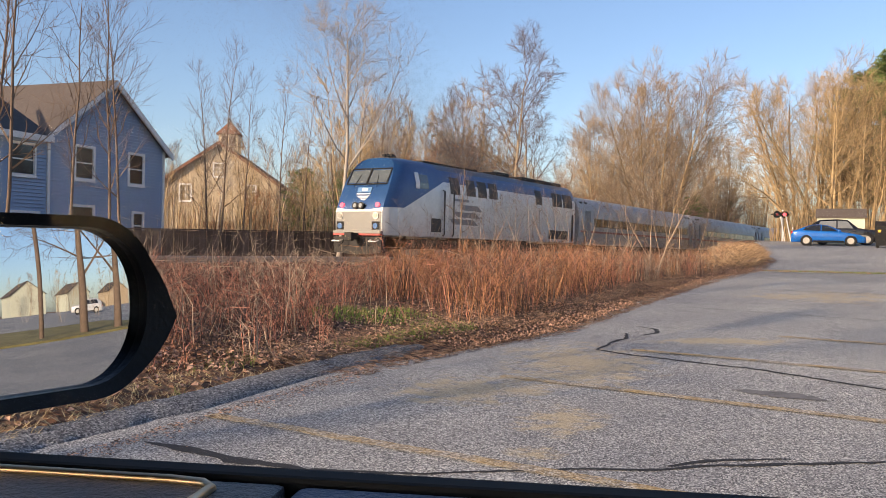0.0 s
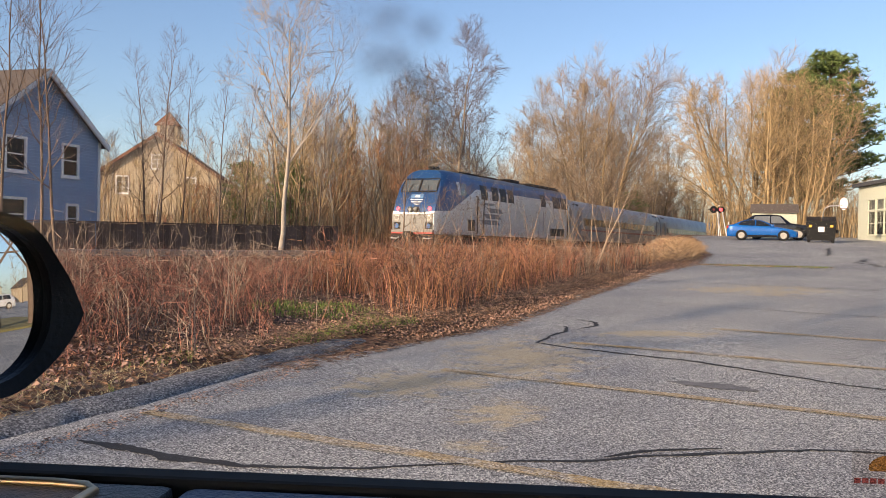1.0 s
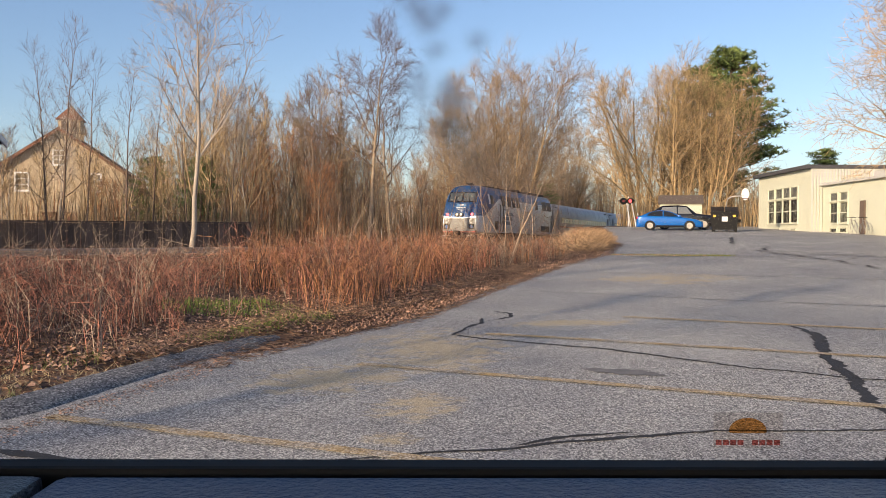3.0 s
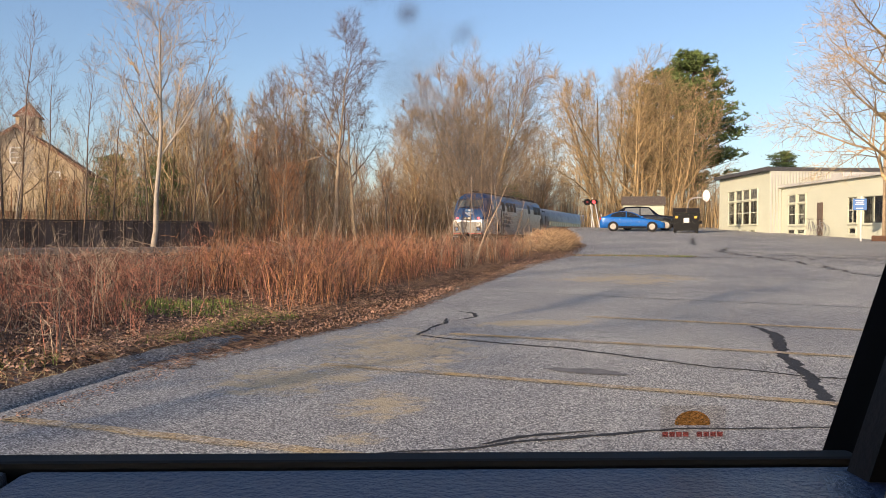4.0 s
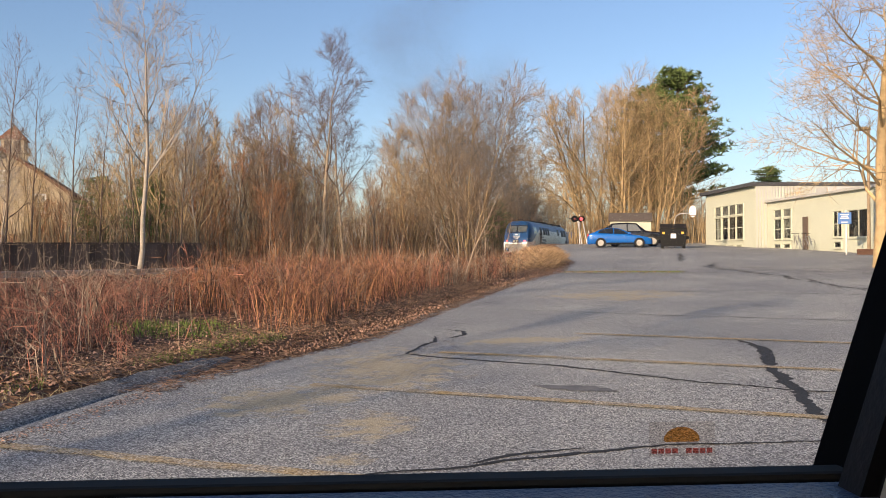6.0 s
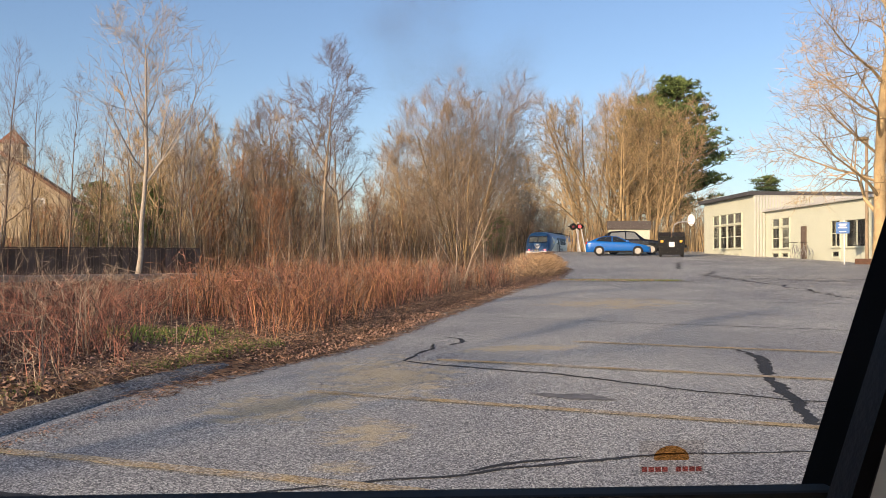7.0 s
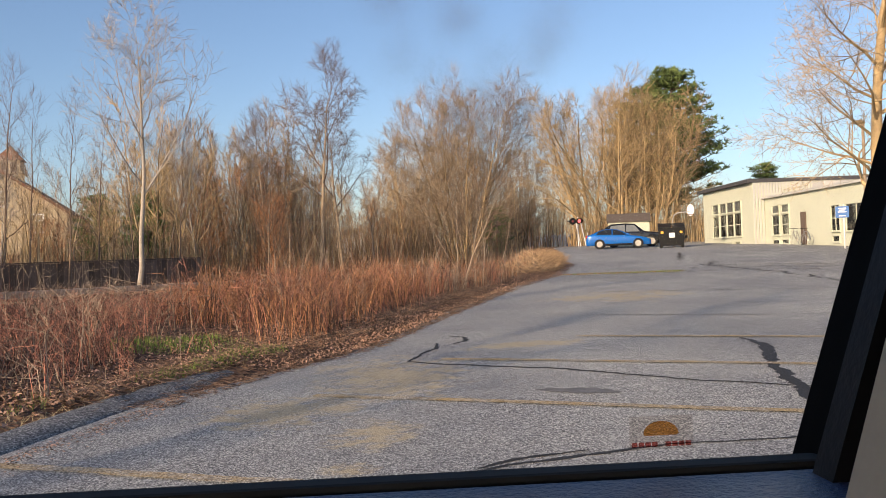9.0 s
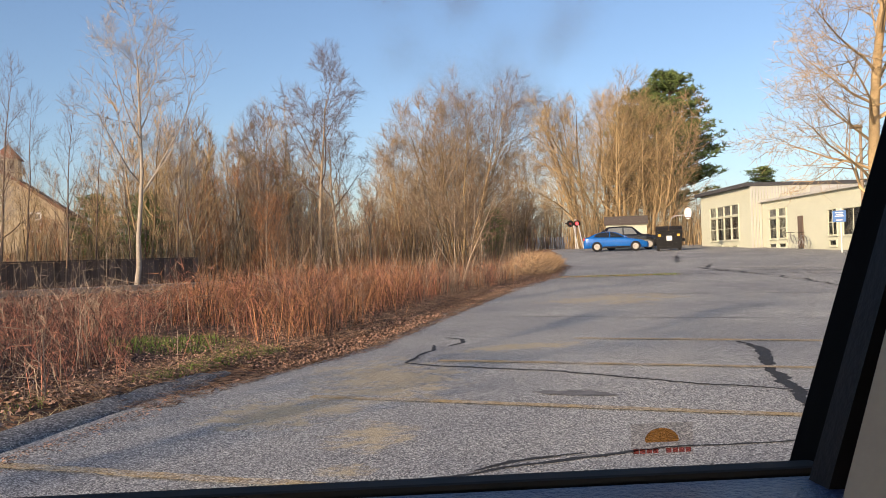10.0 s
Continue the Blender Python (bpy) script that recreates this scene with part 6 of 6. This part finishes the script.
for k in range(1500):
    az = rnd.uniform(18.5, 31)
    r = 74 + abs(rnd.gauss(0, 14))
    x, y = polar(az, r)
    if (Vector((x, y)) - TRACK0).dot(TRACK_N) < 5 or x < edge_x(y) + 2 or (27 < x < 33 and 60 < y < 68):
        continue
    z = ground_z(x, y)
    h = rnd.uniform(1.5, 5.5)
    tip = Vector((x + rnd.gauss(0, 0.1 * h), y + rnd.gauss(0, 0.1 * h), z + h))
    mid = Vector((x, y, z)).lerp(tip, 0.5)
    items_t.append((Vector((x, y, z - 0.1)), mid, tip, rnd.uniform(0.015, 0.04)))
    for q in range(4):
        o = mid.lerp(tip, rnd.random())
        t = o + Vector((rnd.gauss(0, 0.3), rnd.gauss(0, 0.3), rnd.uniform(0.2, 0.9)))
        items_t.append((o, None, t, 0.012))
stalks("saplings", items_t, BARK_TAN, "dense tan bare saplings filling the wood", "saplings")
stalks("saplings", items_o, STEM_ORANGE, "orange-brown bare saplings in the wood", "saplings")
stalks("saplings", items_g, BARK_DARK, "dark bare saplings in the wood", "saplings")

# leaf litter, twigs, straw and grass along the lot's edge
leaves = []
for k in range(30000):
    y = rnd.uniform(4.5, 16) if k % 5 else rnd.uniform(14, 36)
    d = rnd.uniform(0.45, 5.5) if y < 10.5 else abs(rnd.gauss(0.3, 1.9)) - 0.3
    x = edge_x(y) - d
    if y < 8.5 and d < 1.5 and rnd.random() < 0.75:
        continue
    z = (ground_z(x, y) if d > 0.1 else lot_z(x, y)) + rnd.uniform(0.005, 0.05)
    a = rnd.uniform(0, math.tau)
    L = rnd.uniform(0.03, 0.08) if y < 9.5 else rnd.uniform(0.018, 0.052)
    r = Vector((x, y, z))
    leaves.append((r, r + Vector((math.cos(a) * L, math.sin(a) * L, rnd.uniform(-0.01, 0.04))), Vector((-math.sin(a), math.cos(a), rnd.uniform(-0.7, 0.7))) * L * 0.34))
for k in range(1900):
    y = rnd.uniform(5.5, 13.0)
    x = edge_x(y) + abs(rnd.gauss(0.0, 0.16)) + (0.02 if y > 9 else 0.16)
    z = lot_z(x, y) + rnd.uniform(0.004, 0.012)
    a, L = rnd.uniform(0, math.tau), rnd.uniform(0.008, 0.035)
    r = Vector((x, y, z))
    leaves.append((r, r + Vector((math.cos(a) * L, math.sin(a) * L, rnd.uniform(0, 0.01))), Vector((-math.sin(a), math.cos(a), rnd.uniform(-0.3, 0.3))) * L * 0.35))
blades("leaf_litter", leaves, LEAF_DEAD, "dead brown leaves lying along the kerb", "leaf litter", True)
twigs = []
for k in range(9000):
    y = rnd.uniform(8.6, 22) if k % 3 else rnd.uniform(18, 37)
    d = abs(rnd.gauss(0.35, 0.75)) - 0.45
    x = edge_x(y) - d
    z = (ground_z(x, y) if d > 0.1 else lot_z(x, y)) + rnd.uniform(0.0, 0.14 if d > 0.25 else 0.02)
    a = rnd.uniform(0, math.tau)
    L = rnd.uniform(0.1, 0.4) * (1 if d > 0.2 else 0.6)
    p = Vector((x, y, z))
    t = p + Vector((math.cos(a) * L, math.sin(a) * L, rnd.uniform(-0.02, 0.10) if d > 0.2 else 0.0))
    twigs.append((p, p.lerp(t, 0.5) + Vector((rnd.gauss(0, 0.02), rnd.gauss(0, 0.02), 0.015)), t, rnd.uniform(0.002, 0.0045)))
stalks("twig_litter", twigs, TWIG_BROWN, "fallen twigs and stalks at the lot's edge", "twig litter")
# pile of dry straw-coloured stalks at the far corner
pile = []
for k in range(5200):
    f = rnd.random()
    y = 30 + 15 * f + rnd.gauss(0, 1.0)
    x = edge_x(y) - abs(rnd.gauss(0.9, 1.1))
    hh = 0.5 * math.exp(-((edge_x(y) - x - 1.3) / 1.2) ** 2)
    p = Vector((x, y, ground_z(x, y) + rnd.uniform(0, 1) * hh))
    a = rnd.uniform(0, math.tau)
    t = p + Vector((math.cos(a) * 0.45, math.sin(a) * 0.45, rnd.uniform(-0.12, 0.35)))
    pile.append((p, p.lerp(t, 0.5) + Vector((0, 0, 0.05)), t, rnd.uniform(0.008, 0.016)))
stalks("dry_stalk_pile", pile, STALK_TAN, "heap of dry tan cut stalks", "stalk pile")
straw, green, twigs_low = [], [], []
for k in range(15000):
    y = rnd.uniform(2.5, 12.5)
    d = rnd.uniform(0.05, 1.5) if rnd.random() < 0.8 else rnd.uniform(1.0, 2.6)
    if y > 7.2 and rnd.random() < min(0.85, 0.4 + (y - 7.2) * 0.2):
        continue
    x = edge_x(y) - d - 0.28
    g = noise.noise(Vector((x * 1.1, y * 1.1, 5))) > 0.30 and d < 1.6
    z = ground_z(x, y)
    p = Vector((x, y, z))
    h = rnd.uniform(0.04, 0.10) if g else rnd.uniform(0.03, 0.13)
    a = rnd.uniform(0, math.tau)
    ln = 0.4 if g else 1.1
    (green if g else straw).append((p, p + Vector((math.cos(a) * h * ln, math.sin(a) * h * ln, h * (1 if g else 0.5))), Vector((-math.sin(a), math.cos(a), 0)) * 0.004))
for k in range(2300):
    a, rr = rnd.uniform(0, math.tau), math.sqrt(rnd.random())
    if rnd.random() < 0.7:
        x, y = -1.05 + math.cos(a) * rr * 1.05, 13.2 + math.sin(a) * rr * 1.1
    else:
        y = rnd.uniform(9.8, 11.6)
        x = edge_x(y) - rnd.uniform(0.5, 1.0)
    p = Vector((x, y, ground_z(x, y)))
    h = rnd.uniform(0.04, 0.12)
    a = rnd.uniform(0, math.tau)
    green.append((p, p + Vector((math.cos(a) * h * 0.4, math.sin(a) * h * 0.4, h)), Vector((-math.sin(a), math.cos(a), 0)) * 0.007))
# thin weeds along the joint between the two parts of the lot
for k in range(2000):
    f = rnd.random()
    x, y = 10.3 + 3.6 * f + rnd.gauss(0, 0.10), 27.5 - 1.4 * f + rnd.gauss(0, 0.14)
    p = Vector((x, y, lot_z(x, y)))
    h = rnd.uniform(0.015, 0.05)
    a = rnd.uniform(0, math.tau)
    (green if rnd.random() < 0.3 + 0.5 * f else twigs_low).append((p, p + Vector((math.cos(a) * h, math.sin(a) * h, h)), Vector((-math.sin(a), math.cos(a), 0)) * 0.014))
blades("dry_grass", straw, STRAW, "short dry straw-coloured grass by the kerb", "grass")
blades("dead_weeds", twigs_low, LEAF_DEAD, "low dead weeds in a joint of the asphalt", "weeds")
blades("grass", green, GRASS, "fresh green spring grass tufts", "grass")

# ---- the vehicle that the camera sits in ----
LEATHER = plain("dark_navy_door_leather", (0.05, 0.082, 0.18), 0.30, 0, 0.25, 9, 260, 0.35)
GREYTRIM = plain("grey_door_plastic", (0.07, 0.073, 0.082), 0.32, 0, 0.25, 9, 260, 0.3)
PILLAR = plain("black_window_frame", (0.004, 0.004, 0.0045), 0.85, 0, 0.2, 10, 200)
PILLAR_TRIM = plain("dark_satin_trim", (0.008, 0.008, 0.011), 0.55, 0, 0.2, 10, 200, 0.1)
for m_, k_ in ((BLACK, 0.2), (PILLAR, 0.05), (PILLAR_TRIM, 0.15)):
    m_.node_tree.nodes["Principled BSDF"].inputs["Specular IOR Level"].default_value = k_
CHAMP = plain("champagne_metal_strip", (0.55, 0.42, 0.26), 0.3, 0.9, 0.1, 10, 80)
BRONZE = carpaint("bronze_vehicle_paint", (0.30, 0.19, 0.07))
BEIGE = plain("beige_pillar_trim", (0.35, 0.32, 0.27), 0.7, 0, 0.1, 10, 200)
cabin = empty("vehicle_cabin", pose(0.315, 0.334, 1.45, 0, 0, -8.6), "dark vehicle door, window frame and cabin around the camera", "vehicle")
part("window_gasket", boxed(-1.7, 0.02, -0.007, 0.012, -0.03, 0.0, 0.003), RUBBER, cabin)
part("rear_door_panel", boxed(-0.407, 0.7, -0.20, -0.009, -0.5, -0.0025, 0.006), LEATHER, cabin, "dark navy padded door panel")
part("front_door_panel", boxed(-1.7, -0.413, -0.20, -0.009, -0.5, -0.002, 0.006), GREYTRIM, cabin, "dark grey padded door panel")
bm = bmesh.new()
tube(bm, [Vector((-1.6, -0.021, -0.0008)), Vector((-0.58, -0.021, -0.0008)), Vector((-0.47, -0.021, -0.0008)), Vector((-0.452, -0.023, -0.001)), Vector((-0.445, -0.030, -0.001)), Vector((-0.445, -0.06, -0.001))], [0.0026] * 6, 8)
smooth(part("door_strip", bm, CHAMP, cabin, "champagne metal strip"), 60)
bm = bmesh.new()
prism(bm, [(0.016, -0.04), (0.181, 0.46), (0.60, 0.46), (0.40, -0.04)], -0.012, 0.05)
part("window_pillar", bm, PILLAR, cabin, "black window pillar")
bm = bmesh.new()
prism(bm, [(-0.011, -0.04), (0.154, 0.46), (0.60, 0.46), (0.42, -0.04)], -0.05, -0.014)
bmesh.ops.bevel(bm, geom=bm.edges[:], offset=0.008, segments=2, affect="EDGES")
smooth(part("pillar_trim", bm, PILLAR_TRIM, cabin, "dark satin pillar trim"), 40)
for o, y_ in ((0.0105, -0.016), (0.016, -0.018)):
    bm = bmesh.new()
    tube(bm, [Vector((o - 0.003, y_, -0.03)), Vector((o + 0.159, y_, 0.45))], [0.0022, 0.0022], 6)
    smooth(part("seal_lip", bm, PILLAR_TRIM, cabin), 60)
bm = bmesh.new()
prism(bm, [(-0.055, -0.16), (0.117, 0.40), (0.60, 0.46), (0.45, -0.16)], -0.13, -0.056)
bmesh.ops.bevel(bm, geom=bm.edges[:], offset=0.012, segments=2, affect="EDGES")
smooth(part("belt_cover", bm, BEIGE, cabin, "beige pillar cover"), 40)
# unseen cabin shell, added to keep the door panel dark; far windows stay open
part("roof_lining", boxed(-1.7, 2.0, -1.55, 0.05, 0.40, 0.46), GREYTRIM, cabin)
part("far_side", boxed(-1.7, 2.0, -1.60, -1.55, -1.2, -0.05), BLACK, cabin)
for x in (-1.7, -0.1, 1.2):
    part("far_pillar", boxed(x, x + 0.1, -1.60, -1.55, -0.05, 0.40), GREYTRIM, cabin)
part("dashboard", boxed(-1.75, -1.70, -1.60, 0.0, -1.2, -0.05), GREYTRIM, cabin)
part("rear_wall", boxed(2.0, 2.05, -1.60, 0.0, -1.2, 0.46), GREYTRIM, cabin)
part("floor_pan", boxed(-1.75, 2.05, -1.60, 0.10, -1.25, -1.2), GREYTRIM, cabin)
part("door_skin", boxed(-1.75, 2.6, 0.02, 0.12, -1.1, -0.06, 0.03), BRONZE, cabin, "bronze painted outer door skin")
part("rear_quarter", boxed(0.66, 2.05, -0.01, 0.06, -0.06, 0.46), GLASS_DARK, cabin)
for x in (-1.5, 1.6):
    bm = bmesh.new()
    tube(bm, [Vector((x, -0.12, -1.08)), Vector((x, 0.13, -1.08))], [0.36, 0.36], 26)
    part("tyre", bm, RUBBER, cabin)

# window pane with a sticker in its corner
m, n, l, b = mat("thin_side_glass", 0.0)
n.clear()
o_, t_, g_, x_ = n.new("ShaderNodeOutputMaterial"), n.new("ShaderNodeBsdfTransparent"), n.new("ShaderNodeBsdfGlossy"), n.new("ShaderNodeMixShader")
t_.inputs[0].default_value, g_.inputs["Roughness"].default_value, x_.inputs[0].default_value = (0.97, 0.98, 0.98, 1), 0.0, 0.003
l.new(t_.outputs[0], x_.inputs[1])
l.new(g_.outputs[0], x_.inputs[2])
l.new(x_.outputs[0], o_.inputs[0])
bm = bmesh.new()
prism(bm, [(-1.3, -0.02), (0.018, -0.02), (0.163, 0.42), (-1.3, 0.42)], 0.0005, 0.0035)
pane = part("side_glass", bm, m, cabin, "clear side window glass")
pane.visible_shadow = False


def faint(name, c):
    """Coloured clear film."""
    m = bpy.data.materials.new(name)
    m.use_nodes = True
    n, l = m.node_tree.nodes, m.node_tree.links
    n.clear()
    o, t = n.new("ShaderNodeOutputMaterial"), n.new("ShaderNodeBsdfTransparent")
    t.inputs[0].default_value = (*c, 1)
    l.new(t.outputs[0], o.inputs[0])
    return m


bm = bmesh.new()
prism(bm, [(-0.080, 0.0075), (-0.042, 0.0075), (-0.042, 0.027), (-0.080, 0.027)], 0.004, 0.0043)
stk = part("sticker", bm, faint("sticker_film", (0.94, 0.92, 0.90)), cabin, "translucent sticker with an orange dome and red bar")
bm = bmesh.new()
prism(bm, [(-0.0705 , 0.0155)] + [(-0.061 + 0.0105 * math.cos(a), 0.0165 + 0.0075 * math.sin(a)) for a in [math.pi * (1 - k / 10) for k in range(11)]] + [(-0.0515, 0.0155)], 0.0045, 0.0048)
part("sticker_dome", bm, faint("orange_print", (0.88, 0.62, 0.34)), stk)
bm = bmesh.new()
for k in range(9):
    if k != 4:
        box(bm, -0.0785 + k * 0.004, -0.0785 + k * 0.004 + 0.0032, 0.0045, 0.0048, 0.0090, 0.0118)
part("sticker_bar", bm, faint("red_print", (0.86, 0.45, 0.42)), stk)
stk.location, stk.scale = (-0.012, 0.0004, 0.0004), (0.92, 1, 0.92)

# wing mirror on the door
MN = Vector((0.85, -0.52, 0.051)).normalized()
MH = Vector((0.52, 0.85, 0.0)).normalized()
MV = MH.cross(-MN).normalized()
MV = MV if MV.z > 0 else -MV
mm = Matrix((MH, MV, MN)).transposed().to_4x4()
mm.translation = (-0.296, 0.706, 1.511)
mirror = empty("wing_mirror", mm, "black wing mirror housing fixed to the vehicle's door", "wing mirror")


def rounded(cx, cz, w, h, r_in, r_out, kink=0.0, k=10):
    """A rounded outline; r_out rounds the outer end, r_in the end by the door."""
    out = []
    for sx, sz, a0, r in ((1, 1, 0, r_out), (-1, 1, 90, r_in), (-1, -1, 180, r_in), (1, -1, 270, r_out)):
        for i in range(k + 1):
            a = radians(a0 + 90 * i / k)
            x, y = cx + sx * (w / 2 - r) + r * math.cos(a), cz + sz * (h / 2 - r) + r * math.sin(a)
            out.append((x + kink * max(0.0, 1 - abs(y - cz + 0.012) / 0.05) * (1 if sx > 0 else 0), y))
    return out


gl = rounded(-0.107, 0.001, 0.246, 0.132, 0.02, 0.060)
sh = rounded(-0.110, 0.0, 0.268, 0.152, 0.03, 0.064, 0.022)
bm = bmesh.new()
rings = []
for q in range(9):
    f = q / 8
    rings.append([bm.verts.new((-0.115 + (x + 0.115) * f, y * f, 0.004 - ((x + 0.115) ** 2 + y * y) * f * f / (2 * 1.3))) for x, y in gl] if q else [bm.verts.new((-0.115, 0, 0.004))])
for i in range(len(gl)):
    j = (i + 1) % len(gl)
    bm.faces.new((rings[0][0], rings[1][i], rings[1][j]))
    for q in range(1, 8):
        bm.faces.new((rings[q][i], rings[q + 1][i], rings[q + 1][j], rings[q][j]))
bmesh.ops.recalc_face_normals(bm, faces=bm.faces[:])
mir, n, l, b = mat("mirror_glass", 0.0, 1.0)
b.inputs["Base Color"].default_value = (0.60, 0.63, 0.66, 1)
glass_ob = smooth(part("mirror_glass", bm, mir, mirror, "reflecting mirror glass"), 180)
glass_ob.data.normals_split_custom_set_from_vertices([Vector(((v.co.x + 0.115) / 1.3, v.co.y / 1.3, 1.0)).normalized() for v in glass_ob.data.vertices])
bm = bmesh.new()
levels = [(gl, -0.012, 1.0), (gl, 0.008, 1.0), (sh, 0.012, 1.0), (sh, -0.01, 1.01), (sh, -0.05, 0.92), (sh, -0.08, 0.7), (sh, -0.092, 0.3)]
prev = None
for ol, z, k in levels:
    cur = [bm.verts.new((-0.11 + (x + 0.11) * k, y * k, z)) for x, y in ol]
    if prev:
        for i in range(len(cur)):
            j = (i + 1) % len(cur)
            bm.faces.new((prev[i], prev[j], cur[j], cur[i]))
    prev = cur
bm.faces.new(prev)
bmesh.ops.recalc_face_normals(bm, faces=bm.faces[:])
smooth(part("housing", bm, BLACK, mirror, "glossy black housing"), 50)
part("arm", boxed(-0.33, -0.22, -0.06, -0.01, -0.07, -0.01, 0.01), BLACK, mirror)

# ---- what the mirror shows: verge, trees, road and houses behind the vehicle ----
verge_z = lambda x, y: lot_z(x, y) + 0.06
bm = bmesh.new()
vs = [(17.0, -7.0), (19.0, 2.0), (21.5, 10.0), (31.0, 8.0), (30.0, 1.0), (28.0, -9.0)]
prism(bm, vs, 0.0, 0.14, "z")
for v in bm.verts:
    v.co.z += lot_z(v.co.x, v.co.y) - 0.05
tagged(part("verge", bm, plain("dry_verge_turf", (0.20, 0.17, 0.065), 0.95, 0, 0.6, 1.2, 25, 0.6)), "strip of dry grass between the lot and the road", "verge", kind="structure")

street = tree("street_tree", 71, "dark-barked bare tree on the grass verge", BARK_DARK, height=12, trunk_r=0.26, spread=0.85, twig=0.009, first=0.24, reach=0.42, kids=(12, 8, 6, 4), up=0.03, droop=0.03, twig_len=0.5)
first_at(street, *polar(68.0, 26.0), 60, 1.0, lot_z(*polar(68.0, 26.0)))
for az, r, t in ((72.5, 23.0, 10), (77.5, 22.0, 200)):
    x, y = polar(az, r)
    plant(street, x, y, t, 1.0, lot_z(x, y), group="trees on the verge")
x, y = polar(83.5, 21)
pole = empty("utility_pole", pose(x, y, lot_z(x, y), 0, 0, 10), "tall wooden utility pole on the verge", "utility pole")
bm = bmesh.new()
tube(bm, [Vector((0, 0, -0.3)), Vector((0, 0, 9.5))], [0.13, 0.09], 9)
smooth(part("shaft", bm, BARK_DARK, pole), 60)
part("crossarm", boxed(-1.1, 1.1, -0.05, 0.05, 8.7, 8.82), BARK_GREY, pole)
for (az, r, a, w, d, h) in ((90, 120, 80, 9, 12, 5.2), (83, 150, 70, 9, 9, 5.5), (77, 165, 75, 10, 9, 5.0), (71, 150, 60, 9, 9, 5.0)):
    x, y = polar(az, r)
    wh = empty("house", pose(x, y, lot_z(min(x, 70), y), 0, 0, a), "pale clapboard house across the road", "house")
    bm = bmesh.new()
    prism(bm, [(0, -1.5), (w, -1.5), (w, h), (w / 2, h + 3.0), (0, h)], 0, d)
    part("wall", bm, CREAM if az > 80 else BARN, wh)
    for xa in (-0.3, w + 0.3):
        part("roof", roof_slab(xa, h - 0.2, w / 2, h + 3.0, -0.3, d + 0.3), SHINGLE, wh)
    for k in range(3):
        for z in (1.0, 3.4):
            window(wh, 1.2 + k * w / 3.4, 2.1 + k * w / 3.4, z, z + 1.3, -0.02, 1, 2, 0.1)

far_rnd = random.Random(88)
for k in range(14):
    x, y = polar(64 + 2.4 * k + far_rnd.uniform(-0.8, 0.8), far_rnd.uniform(85, 112))
    plant(far_rnd.choice(WOODS), x, y, far_rnd.uniform(0, 360), far_rnd.uniform(0.6, 0.85), lot_z(min(x, 70), y), group="trees across the road")
for x, y in ((40.0, 6.0), (46.0, 11.0), (52.0, 3.0)):
    plant(shrub, x, y, x * 7, 1.0, lot_z(x, y), group="bare shrubs across the road")
mx, my = 58.0, 12.0
van = car("suv_car", pose(mx, my, lot_z(mx, my), 0, 0, 100), "white vehicle parked across the road", carpaint("white_car_paint", (0.6, 0.6, 0.6)), SUV, (-1.4, 1.4), 0.37, 1.9, uwin, GLASS_DARK)


# ---- what moves ----
def motions():
    ts = [0.5 * k for k in range(21)]
    walk(loco, [(t, on_track(run_at(t))) for t in ts])
    for k, c in enumerate(coaches):
        walk(c, [(t, on_track(run_at(t) + 19.75 + k * COACH_L)) for t in ts])
    for ob, te, dense_, drift, turn in PUFFS:
        times = sorted(set([0.0, 10.0] + [t for t in (te - 0.03, te + 0.03, te + 0.25, te + 0.6, te + 1.2, te + 2.4, te + 4.5, te + 7) if 0 < t < 10] + [t for t in ts if t < te]))
        walk(ob, [(t, smoke_pose(te, dense_, drift, turn, t)) for t in times])


motions()
